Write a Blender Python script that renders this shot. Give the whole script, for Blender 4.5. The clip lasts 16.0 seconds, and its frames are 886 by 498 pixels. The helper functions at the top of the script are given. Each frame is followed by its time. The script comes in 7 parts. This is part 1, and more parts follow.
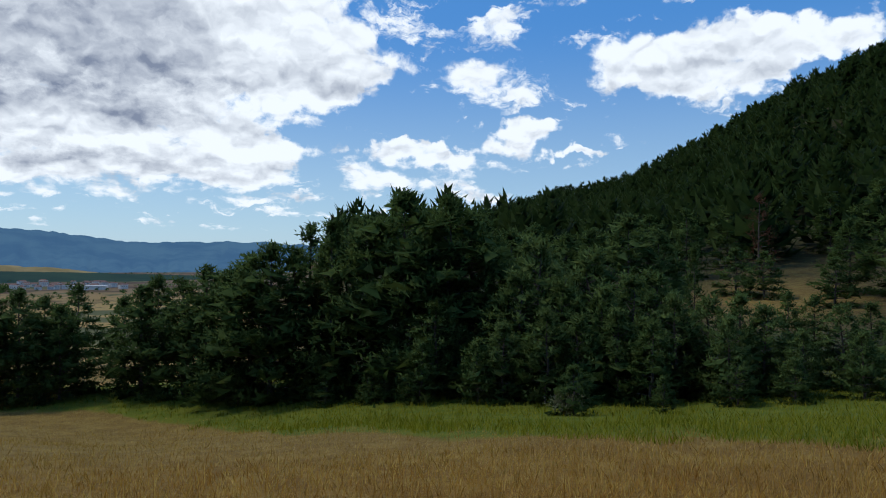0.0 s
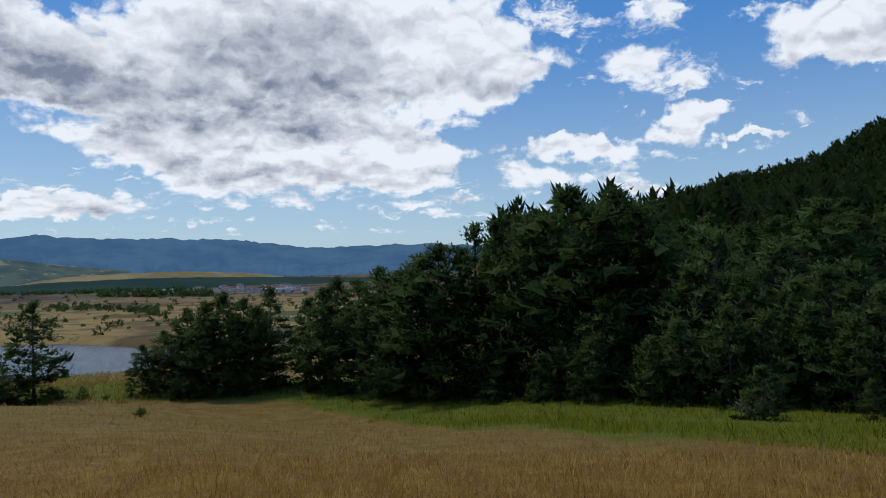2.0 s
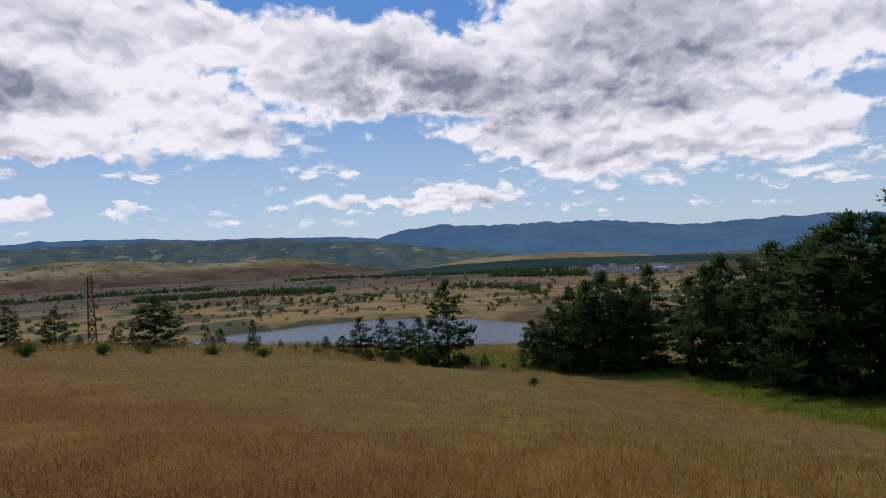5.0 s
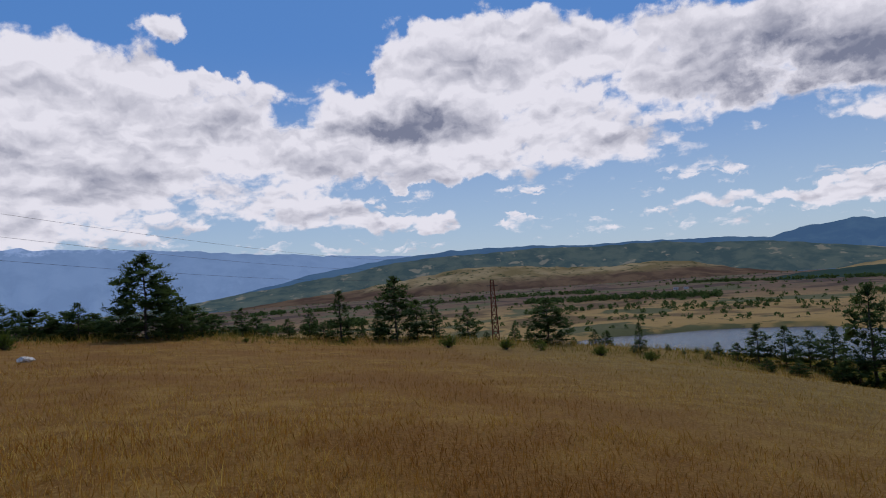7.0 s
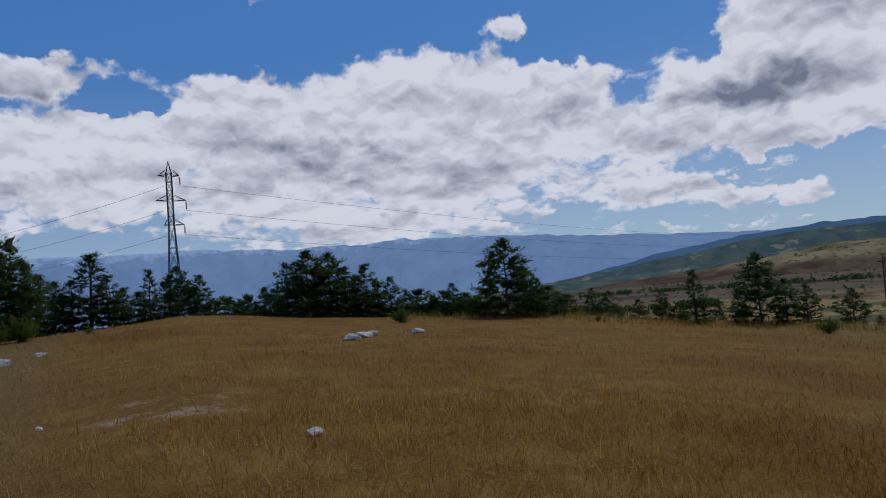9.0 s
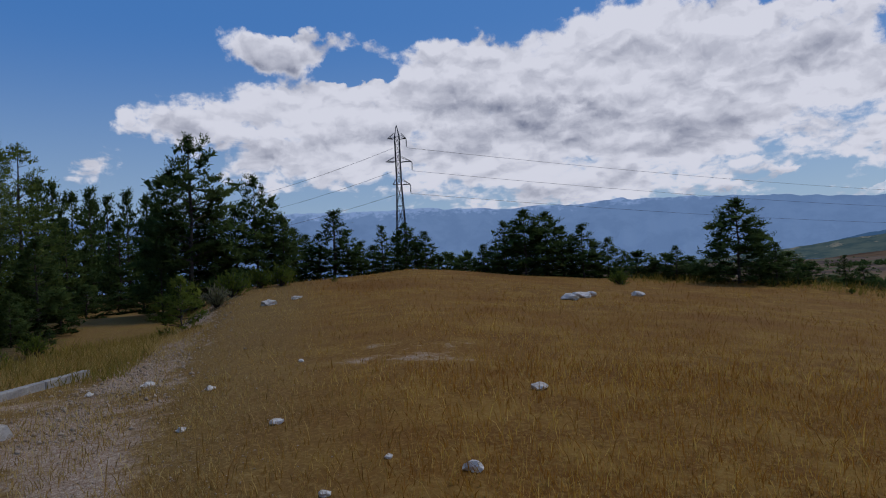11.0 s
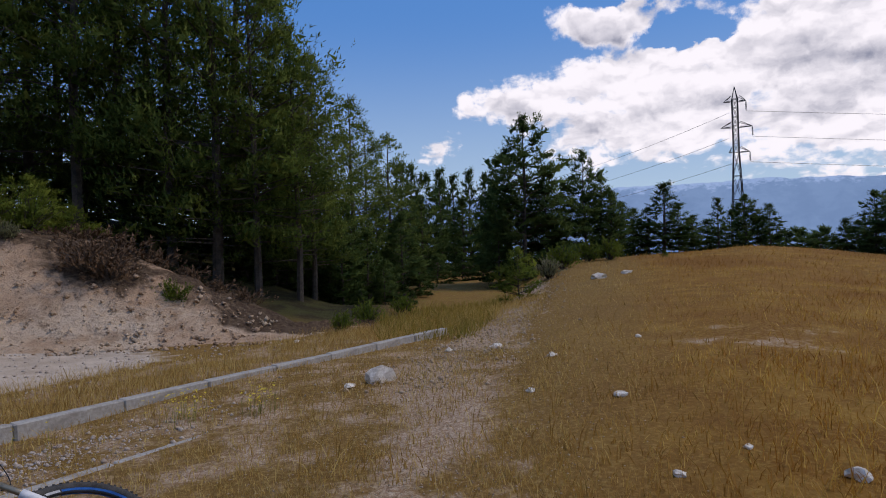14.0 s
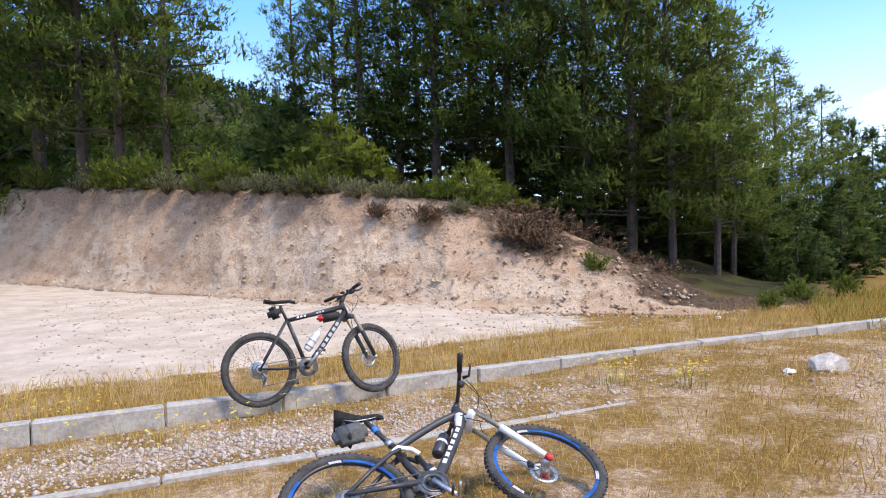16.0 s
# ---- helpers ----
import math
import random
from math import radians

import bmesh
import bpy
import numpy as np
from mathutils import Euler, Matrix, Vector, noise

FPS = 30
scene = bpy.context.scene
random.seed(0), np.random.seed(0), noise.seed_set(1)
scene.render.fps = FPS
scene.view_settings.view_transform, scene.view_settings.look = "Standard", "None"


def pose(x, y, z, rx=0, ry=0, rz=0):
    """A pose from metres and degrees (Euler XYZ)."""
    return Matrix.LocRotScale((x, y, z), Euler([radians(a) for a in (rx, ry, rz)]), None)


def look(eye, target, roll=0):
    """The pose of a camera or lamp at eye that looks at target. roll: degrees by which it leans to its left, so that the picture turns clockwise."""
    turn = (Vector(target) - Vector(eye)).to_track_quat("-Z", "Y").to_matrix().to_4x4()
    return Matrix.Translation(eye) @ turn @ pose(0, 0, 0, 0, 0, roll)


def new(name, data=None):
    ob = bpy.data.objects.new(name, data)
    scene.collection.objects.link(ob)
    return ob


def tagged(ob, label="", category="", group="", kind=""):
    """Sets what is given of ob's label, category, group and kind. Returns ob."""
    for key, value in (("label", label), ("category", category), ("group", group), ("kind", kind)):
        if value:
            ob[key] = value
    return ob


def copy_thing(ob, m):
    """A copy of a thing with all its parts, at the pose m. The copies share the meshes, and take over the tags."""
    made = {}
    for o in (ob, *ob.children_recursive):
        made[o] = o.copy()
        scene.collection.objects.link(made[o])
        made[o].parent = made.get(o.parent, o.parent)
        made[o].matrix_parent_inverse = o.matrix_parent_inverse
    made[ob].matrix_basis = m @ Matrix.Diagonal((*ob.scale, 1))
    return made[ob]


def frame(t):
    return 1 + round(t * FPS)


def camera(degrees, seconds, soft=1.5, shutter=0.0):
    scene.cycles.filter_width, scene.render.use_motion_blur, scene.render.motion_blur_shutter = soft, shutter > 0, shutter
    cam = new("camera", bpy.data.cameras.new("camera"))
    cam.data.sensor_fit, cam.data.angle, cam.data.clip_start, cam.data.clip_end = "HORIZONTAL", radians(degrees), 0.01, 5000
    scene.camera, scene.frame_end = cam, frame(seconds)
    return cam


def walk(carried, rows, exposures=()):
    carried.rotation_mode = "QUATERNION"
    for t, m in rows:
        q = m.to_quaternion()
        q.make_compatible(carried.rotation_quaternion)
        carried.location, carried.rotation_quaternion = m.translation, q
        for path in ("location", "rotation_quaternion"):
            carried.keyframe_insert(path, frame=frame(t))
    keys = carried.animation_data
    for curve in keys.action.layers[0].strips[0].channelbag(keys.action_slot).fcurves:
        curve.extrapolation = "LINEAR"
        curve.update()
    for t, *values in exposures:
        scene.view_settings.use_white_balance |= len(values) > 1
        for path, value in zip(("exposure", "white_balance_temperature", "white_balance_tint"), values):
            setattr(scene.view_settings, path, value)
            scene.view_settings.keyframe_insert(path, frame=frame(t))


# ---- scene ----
# ---------------------------------------------------------------- camera
EYE_Z = 1.52
REACH = 0.4        # the phone is held this far out from the axis the holder turns on
# seconds, heading (degrees to the left of +y), tilt up, roll
TURN = ((0, 0.00, 0.83, 0.30), (0.5, 3.21, 0.93, -0.21), (1, 6.75, 0.84, -0.65), (1.5, 10.37, 0.81, -0.98),
        (2, 14.18, 0.79, -1.43), (2.5, 19.10, 0.78, -1.56), (3, 25.34, 0.64, -1.68), (3.2, 27.33, 0.60, -1.78),
        (5.3, 49.81, 0.44, -3.70), (5.5, 52.22, 0.59, -3.92), (6, 57.96, 1.12, -3.79), (6.5, 65.59, 1.75, -4.05),
        (7, 78.86, 2.77, -4.16), (7.5, 89.90, 3.50, -3.86), (8, 96.28, 3.54, -4.24), (8.5, 102.77, 3.49, -4.73),
        (9, 108.71, 3.39, -4.81), (9.5, 114.00, 3.56, -5.13), (9.7, 116.10, 2.76, -4.47), (11.8, 134.55, 1.44, -2.44),
        (12, 136.40, 1.35, -2.15), (12.5, 141.26, 0.86, -1.74), (13, 146.28, 0.63, -1.93), (13.5, 151.30, 0.34, -2.26),
        (14, 155.84, 0.00, -1.94), (14.5, 160.81, -0.44, -1.02), (15, 171.51, -0.76, -1.34), (15.5, 180.22, -0.95, -1.57),
        (16, 190.55, -1.25, -1.94))


def heading(a, r=1.0):
    """The point r metres from the axis, a degrees to the left of +y."""
    return -math.sin(radians(a)) * r, math.cos(radians(a)) * r


def carried_pose(a, tilt, roll):
    x, y = heading(a, REACH)
    dx, dy = heading(a, math.cos(radians(tilt)))
    return look((x, y, EYE_Z), (x + dx, y + dy, EYE_Z + math.sin(radians(tilt))), roll)


cam = camera(68.8, 16.0, soft=1.0)
walk(cam, [(t, carried_pose(a, tilt, roll)) for t, a, tilt, roll in TURN],
     exposures=[(0, -0.12, 6150, 4), (3, -0.33, 6300, 9), (5.5, -0.29, 6500, 16), (7, -0.48, 6400, 16), (9, -0.72, 6100, 13), (9.7, -0.70, 6100, 13), (11.8, -0.66, 6200, 14), (12.5, -0.57, 6300, 14),
                (13.5, -0.36, 6450, 16), (14, -0.16, 6700, 17), (14.5, 0.70, 6900, 17), (15, 1.05, 6900, 16), (16, 1.42, 6900, 16)])
# ---------------------------------------------------------------- node helpers
class Nodes:
    """Short hand for a node tree."""

    def __init__(self, tree):
        self.tree = tree

    def add(self, kind, **inputs):
        n = self.tree.nodes.new(kind)
        for key, value in inputs.items():
            slot = n.inputs[int(key[1:])] if key[0] == "i" and key[1:].isdigit() else n.inputs[key.replace("_", " ")]
            if isinstance(value, bpy.types.NodeSocket):
                self.tree.links.new(value, slot)
            else:
                slot.default_value = value
        return n

    def math(self, op, a, b=0.0, c=0.0):
        n = self.add("ShaderNodeMath", i0=a, i1=b, i2=c)
        n.operation = op
        return n.outputs[0]

    def vec(self, op, a, b=(0, 0, 0)):
        n = self.add("ShaderNodeVectorMath", i0=a, i1=b)
        n.operation = op
        return n.outputs["Value"] if op in ("LENGTH", "DOT_PRODUCT") else n.outputs["Vector"]

    def ramp(self, x, a, b, c=0.0, d=1.0, kind="SMOOTHSTEP"):
        n = self.add("ShaderNodeMapRange", i0=x, i1=a, i2=b, i3=c, i4=d)
        n.interpolation_type = kind
        return n.outputs[0]

    def noise(self, vector, scale, detail=4.0, rough=0.55, warp=0.0):
        return self.add("ShaderNodeTexNoise", Vector=vector, Scale=scale, Detail=detail, Roughness=rough, Distortion=warp).outputs[0]

    def mix(self, f, a, b, mode="MIX"):
        n = self.add("ShaderNodeMix")
        n.data_type, n.blend_type = "RGBA", mode
        for slot, value in ((0, f), (6, a), (7, b)):
            if isinstance(value, bpy.types.NodeSocket):
                self.tree.links.new(value, n.inputs[slot])
            elif slot == 0:
                n.inputs[slot].default_value = value
            else:
                n.inputs[slot].default_value = (*value[:3], 1)
        return n.outputs[2]

    def add_attribute(self, name):
        n = self.add("ShaderNodeAttribute")
        n.attribute_name = name
        return n.outputs["Fac"]

    def link(self, a, b):
        self.tree.links.new(a, b)


# ---------------------------------------------------------------- sky, clouds and sun
SUN_AZ, SUN_EL = 70.0, 58.0
world = bpy.data.worlds.new("summer_sky")
world.use_nodes = True
world.node_tree.nodes.clear()
w = Nodes(world.node_tree)
ray = w.add("ShaderNodeTexCoord").outputs["Generated"]
air = w.add("ShaderNodeTexSky")
air.sky_type, air.sun_disc, air.altitude = "NISHITA", False, 900
air.sun_elevation, air.sun_rotation = radians(SUN_EL), radians(-SUN_AZ)
air.air_density, air.dust_density, air.ozone_density = 1.0, 0.6, 2.0
sky = air.outputs[0]
xyz = w.add("ShaderNodeSeparateXYZ", i0=ray).outputs
az_deg = w.math("MULTIPLY", w.math("ARCTAN2", w.math("MULTIPLY", xyz[0], -1), xyz[1]), 57.29578)
az_deg = w.math("ADD", az_deg, w.math("MULTIPLY", w.math("LESS_THAN", az_deg, -120.0), 360.0))
el_deg = w.math("MULTIPLY", w.math("ARCSINE", xyz[2]), 57.29578)
# the cloud deck seen in perspective: a plane overhead, so the noise flattens towards the horizon
def on_deck(lift):
    low = w.math("ADD", w.math("MAXIMUM", xyz[2], 0.0), 0.34 + lift)
    return w.add("ShaderNodeCombineXYZ", i0=w.math("DIVIDE", xyz[0], low), i1=w.math("DIVIDE", xyz[1], low), i2=0.0).outputs[0]


def billow(vector, scale):
    """Rounded heads, large and small."""
    cells = w.add("ShaderNodeTexVoronoi", Vector=vector, Scale=scale, Detail=2.5, Roughness=0.55)
    cells.feature = "SMOOTH_F1"
    cells.inputs["Smoothness"].default_value = 0.35
    return w.math("SUBTRACT", 0.5, cells.outputs["Distance"])


def stir(scale, detail, wide, high):
    """A shove of the sky's degrees by noise, so that the outlines billow."""
    tex = w.add("ShaderNodeTexNoise", Vector=ray, Scale=scale, Detail=detail, Roughness=0.55).outputs["Color"]
    return w.vec("MULTIPLY", w.vec("SUBTRACT", tex, (0.5, 0.5, 0.5)), (wide, high, 0.0))


place = w.add("ShaderNodeCombineXYZ", i0=az_deg, i1=el_deg, i2=0.0).outputs[0]
place = w.vec("ADD", w.vec("ADD", place, stir(7.0, 3.0, 9.0, 5.0)), stir(26.0, 5.0, 4.5, 3.0))
cover, weight, under = None, None, None
shade_field = None


def falloff(az, el, wide, high):
    d = w.vec("DIVIDE", w.vec("SUBTRACT", place, (az, el, 0)), (wide, high, 1))
    return w.ramp(w.vec("LENGTH", d), 1.25, 0.15)


def puff(az, el, wide, high, amount):
    """One cloud (or, below nought, one gap of blue) of the deck, in degrees; a cloud is white on top and grey underneath."""
    global cover, weight, under
    f = falloff(az, el, wide, high)
    v = w.math("MULTIPLY", f, amount)
    cover = v if cover is None else w.math("ADD", cover, v)
    if amount > 0:
        f = w.math("MULTIPLY", f, f)
        low = w.math("MULTIPLY", f, w.ramp(place_el, el + 0.35 * high, el - 0.75 * high))
        weight = f if weight is None else w.math("ADD", weight, f)
        under = low if under is None else w.math("ADD", under, low)


def base(az, el, wide, high, amount):
    """A thick part of the deck, grey underneath."""
    global shade_field
    v = w.math("MULTIPLY", falloff(az, el, wide, high), amount)
    shade_field = v if shade_field is None else w.math("MAXIMUM", shade_field, v)


place_el = w.add("ShaderNodeSeparateXYZ", i0=place).outputs[1]
puff(29.2, 16, 17.5, 6, 1)
puff(26, 20.5, 20, 5, 1)
puff(20, 13, 16, 5, 0.7)
puff(-22, 14, 12, 3, 0.5)
puff(-2, 8, 10, 3, 0.45)
puff(100, 6.5, 26, 4.05, 0.341)
puff(16.4, 18.4, 12.5, 6, 1)
puff(9.2, 15.8, 8.5, 3.5, 1)
puff(31, 9.1, 15, 3, 1)
puff(17.2, 8.6, 5, 2.5, 1.2)
puff(25.1, 5.9, 15, 2.97, 0.62)
puff(6.7, 7, 6, 2.43, 0.744)
puff(-6.7, 10.5, 4.2, 1.6, 1.3)
puff(-12.1, 8.9, 2.8, 0.7, 1.4)
puff(2.2, 9.3, 4.5, 1.2, 1.1)
puff(-19.1, 16.4, 11, 3.2, 1.2)
puff(-3.7, 16, 4, 3, 0.9)
puff(-30.2, 16.5, 8, 2.2, 1.2)
puff(-10.6, 21.2, 3.5, 1.2, 0.8)
puff(32.3, 2.1, 3.5, 0.675, 0.558)
puff(-2.8, 6.1, 6, 1.35, 0.558)
puff(3.8, 20.7, 2.8, 2.2, -1)
puff(-4.2, 19.2, 3, 2.5, -0.7)
puff(17.3, 13.2, 1.8, 1.2, -0.35)
puff(-15.4, 11.7, 10, 1.8, -0.6)
puff(2.3, 12.4, 4, 2, -0.8)
puff(25, 3.2, 16.5, 1.1, -0.8)
puff(-7.2, 6.8, 4.5, 1.1, -0.8)
puff(-32.1, 13.4, 7.5, 1.5, -0.7)
puff(42.3, 13.9, 21, 4, 1)
puff(55, 17.2, 11, 4.5, 1)
puff(30.3, 9.9, 7, 1.8, 1)
puff(44.8, 4.5, 8, 1.62, 0.558)
puff(55.2, 4.9, 7.5, 1.215, 0.558)
puff(51.2, 7.1, 13, 1.4, -0.8)
puff(37.8, 3, 17.5, 0.7, -0.6)
puff(74, 19.5, 19, 3.5, 1)
puff(47.8, 16.4, 15, 4, 1)
puff(82.3, 14.8, 9.5, 3.5, 1)
puff(72.1, 15.3, 13, 4.5, 0.9)
puff(67, 10.5, 14.5, 4, 0.9)
puff(46.1, 5, 13, 1.62, 0.589)
puff(29.4, 9.2, 15, 3, 1)
puff(79, 5.7, 3.2, 2.43, 0.62)
puff(84.3, 6.4, 4, 1.62, 0.589)
puff(50.9, 8.3, 8, 1.8, -0.9)
puff(80.8, 8.4, 7, 1, -0.8)
puff(63.6, 3.5, 27.5, 1, -0.8)
puff(84.8, 17.2, 2.2, 2, -1)
puff(107.4, 16.1, 13, 5.5, 1)
puff(95.8, 15.7, 5.5, 3, 1)
puff(101.4, 11.6, 19, 3.5, 0.9)
puff(101.3, 22.6, 4.5, 1.8, 0.8)
puff(75.8, 18.7, 8.5, 5, 1)
puff(85.1, 10.2, 10.5, 2.5, 0.6)
puff(87.8, 6.3, 9.5, 1.485, 0.527)
puff(78.9, 5.1, 2.8, 1.62, 0.62)
puff(94.1, 21.1, 6.5, 4.5, -1.2)
puff(80.2, 7.7, 5.5, 1.2, -0.8)
puff(68, 4.2, 10, 1.2, -0.6)
puff(139, 18.7, 6, 2.8, 0.9)
puff(137.4, 12.5, 11, 3.5, 0.8)
puff(117, 15.3, 16, 5.5, 1)
puff(99.2, 16.3, 8.5, 4, 1.1)
puff(117.3, 11, 19, 3, 0.8)
puff(101.6, 22.1, 3, 1.5, 0.7)
puff(79, 15.7, 10.5, 4.5, 1)
puff(85.6, 11.6, 13.5, 2.5, 0.8)
puff(88.5, 5.1, 8, 1.35, 0.496)
puff(127, 8.3, 22.5, 2, 0.6)
puff(97.6, 7.6, 17.5, 2, 0.5)
puff(77.7, 9.5, 6, 1.5, 0.6)
puff(130.7, 22, 16, 3, -1.1)
puff(91.4, 20.8, 6.5, 3, -1.1)
puff(135.2, 16.2, 3, 1.2, -0.8)
puff(81.9, 7.2, 7.5, 1.2, -0.7)
puff(142.9, 18.2, 7, 2.2, 0.9)
puff(150.1, 12.4, 4.8, 3, 1)
puff(155.9, 9.2, 3, 1.8, 1)
puff(140.1, 12.2, 11, 4.5, 1)
puff(124.4, 14.9, 13.5, 5, 1)
puff(112.6, 11.7, 10.5, 6.5, 1)
puff(121.1, 6.8, 16.5, 4.05, 0.558)
puff(137.8, 7.3, 12.5, 2.97, 0.434)
puff(114.8, 5, 12.5, 2.43, 0.434)
puff(161.6, 17, 10, 8, -1.3)
puff(135, 16.5, 2.5, 1.2, -0.7)
puff(147.3, 21.1, 4, 1.5, -0.4)
puff(161.7, 17.1, 9, 8.5, -1.2)
puff(200.4, 17.7, 7.5, 5, -0.8)
puff(158.2, 14.4, 5, 3, -1)
base(30.3, 15.0, 12.0, 4.5, 0.85)
base(27.0, 19.5, 12.0, 3.0, 0.6)
base(21.8, 13.9, 7.5, 2.0, 0.8)
base(29.1, 8.4, 10.0, 1.2, 0.6)
base(46.8, 14.1, 16.5, 3.0, 1)
base(35.2, 11.2, 9.0, 1.2, 0.6)
base(49.3, 16.5, 11.0, 3.0, 1)
base(38.4, 11.2, 12.5, 1.8, 0.8)
base(81.7, 14.0, 5.5, 1.8, 0.7)
base(25.1, 12.4, 7.5, 2.0, 0.6)
base(51.2, 16.4, 7.5, 3.0, 0.8)
base(85.3, 13.6, 4.5, 1.2, 0.5)
base(74.3, 19.0, 5.0, 2.0, 0.4)
base(117.2, 12.2, 5.5, 1.4, 0.9)
base(81.9, 14.3, 6.5, 1.8, 0.9)
base(125.5, 11.3, 12.5, 1.5, 0.4)
base(117.0, 11.8, 6.5, 1.8, 0.8)
base(132.8, 8.5, 8.0, 1.2, 0.4)
# beyond the part of the sky that is seen, broken cloud is added to the deck
unseen = w.ramp(w.math("ABSOLUTE", w.math("SUBTRACT", az_deg, 85.0)), 130.0, 160.0)
overhead = w.ramp(el_deg, 22.0, 40.0)
cover = w.math("MAXIMUM", cover, w.math("MULTIPLY", w.math("MAXIMUM", unseen, overhead), 0.55))
deck, deck_up = on_deck(0.0), on_deck(0.016)
bend = stir(22.0, 4.0, 0.10, 0.10)
deck, deck_up = w.vec("ADD", deck, bend), w.vec("ADD", deck_up, bend)
coarse = w.noise(deck, 5.0, 10.0, 0.62)
heads, heads_up = billow(deck, 8.0), billow(deck_up, 8.0)
small_heads, small_up = billow(deck, 21.0), billow(deck_up, 21.0)


def rough_part(a, b, c):
    return w.math("ADD", w.math("MULTIPLY", a, 2.6), w.math("ADD", w.math("MULTIPLY", b, 0.95), w.math("MULTIPLY", c, 0.40)))


# rows of small flat clouds low over the horizon
rows = w.noise(w.add("ShaderNodeCombineXYZ", i0=w.math("MULTIPLY", az_deg, 0.10), i1=w.math("MULTIPLY", place_el, 0.62), i2=0.0).outputs[0], 1.0, 6.0, 0.6)
rows = w.math("MULTIPLY", w.ramp(rows, 0.40, 0.60), w.math("MULTIPLY", w.ramp(el_deg, 1.5, 3.2), w.ramp(el_deg, 10.5, 7.0)))
rows = w.math("MULTIPLY", rows, w.math("MULTIPLY", w.ramp(az_deg, -8.0, 6.0), w.ramp(az_deg, 150.0, 120.0)))
# thin torn cloud beside the wooded hill
torn = w.noise(w.add("ShaderNodeCombineXYZ", i0=w.math("MULTIPLY", az_deg, 0.075), i1=w.math("MULTIPLY", place_el, 0.23), i2=3.0).outputs[0], 1.0, 9.0, 0.68)
torn = w.math("MULTIPLY", w.ramp(torn, 0.40, 0.62), w.math("MULTIPLY", w.ramp(az_deg, 16.0, 4.0), w.ramp(el_deg, 6.0, 9.0)))
lumps = rough_part(w.math("SUBTRACT", coarse, 0.5), heads, small_heads)
thin = w.math("MAXIMUM", w.math("MULTIPLY", rows, 0.62), w.math("MULTIPLY", torn, 0.70))
density = w.math("ADD", w.math("MINIMUM", w.math("MULTIPLY", w.math("MAXIMUM", cover, thin), 1.75), 2.1), w.math("MULTIPLY", lumps, 1.0))
density = w.math("ADD", density, w.math("MULTIPLY", w.math("SUBTRACT", w.noise(ray, 60.0, 5.0, 0.65), 0.5), 0.8))
alpha = w.ramp(density, 0.12, 0.92)
soft_low, soft_up = w.noise(deck, 4.5, 2.5, 0.42), w.noise(deck_up, 4.5, 2.5, 0.42)
lit = w.math("MULTIPLY", w.math("SUBTRACT", rough_part(soft_low, heads, small_heads), rough_part(soft_up, heads_up, small_up)), 0.78)
below = w.math("DIVIDE", under, w.math("MAXIMUM", weight, 0.25))
thick = w.ramp(density, 0.5, 1.8)
# the unseen deck overhead is added in grey, to dim the land below
grey = w.math("ADD", w.math("MULTIPLY", w.math("MULTIPLY", below, thick), 0.80), w.math("MULTIPLY", w.math("MAXIMUM", w.math("MULTIPLY", shade_field, thick), w.math("MULTIPLY", overhead, 0.9)), 1.05))
grey = w.math("ADD", grey, w.math("MULTIPLY", w.math("SUBTRACT", w.noise(deck, 2.6, 3.0, 0.5), 0.5), 1.3))
grey = w.math("ADD", w.math("SUBTRACT", grey, lit), 0.02)
grey = w.ramp(grey, 0.0, 1.4, kind="LINEAR")
cloud_colour = w.mix(grey, (1.10, 1.11, 1.18), (0.27, 0.305, 0.42))
blue = w.mix(0.65, w.mix(1.0, sky, (0.105, 0.105, 0.105), "MULTIPLY"), w.mix(w.ramp(el_deg, 1.0, 21.0), (0.50, 0.71, 0.94), (0.075, 0.325, 0.87)))
through_cloud = w.mix(alpha, blue, cloud_colour)
w.link(w.add("ShaderNodeBackground", Color=through_cloud, Strength=0.95).outputs[0],
       w.add("ShaderNodeOutputWorld").inputs["Surface"])
scene.world = world

sun = new("sun", bpy.data.lights.new("sun", "SUN"))
sun.data.energy, sun.data.angle, sun.data.color = 1.6, radians(11), (1.0, 0.90, 0.74)
sun_x, sun_y = heading(SUN_AZ, math.cos(radians(SUN_EL)))
sun.matrix_world = look((sun_x * 50, sun_y * 50, math.sin(radians(SUN_EL)) * 50), (0, 0, 0))
SUNWARD = np.array([sun_x, sun_y, math.sin(radians(SUN_EL))])
# ---------------------------------------------------------------- materials
def material(name):
    m = bpy.data.materials.new(name)
    m.use_nodes = True
    m.node_tree.nodes.clear()
    n = Nodes(m.node_tree)
    return m, n, n.add("ShaderNodeTexCoord").outputs["Object"]


def finish(n, colour, rough=0.9, height=None, bump=0.3, distance=0.02, metal=0.0, spec=0.3, **more):
    s = n.add("ShaderNodeBsdfPrincipled", Metallic=metal, Specular_IOR_Level=spec, **more)
    for slot, value in (("Base Color", colour), ("Roughness", rough)):
        if isinstance(value, bpy.types.NodeSocket):
            n.link(value, s.inputs[slot])
        else:
            s.inputs[slot].default_value = (*value[:3], 1) if slot == "Base Color" else value
    if height is not None:
        n.link(n.add("ShaderNodeBump", Strength=bump, Distance=distance, Height=height).outputs[0], s.inputs["Normal"])
    n.link(s.outputs[0], n.add("ShaderNodeOutputMaterial").inputs["Surface"])


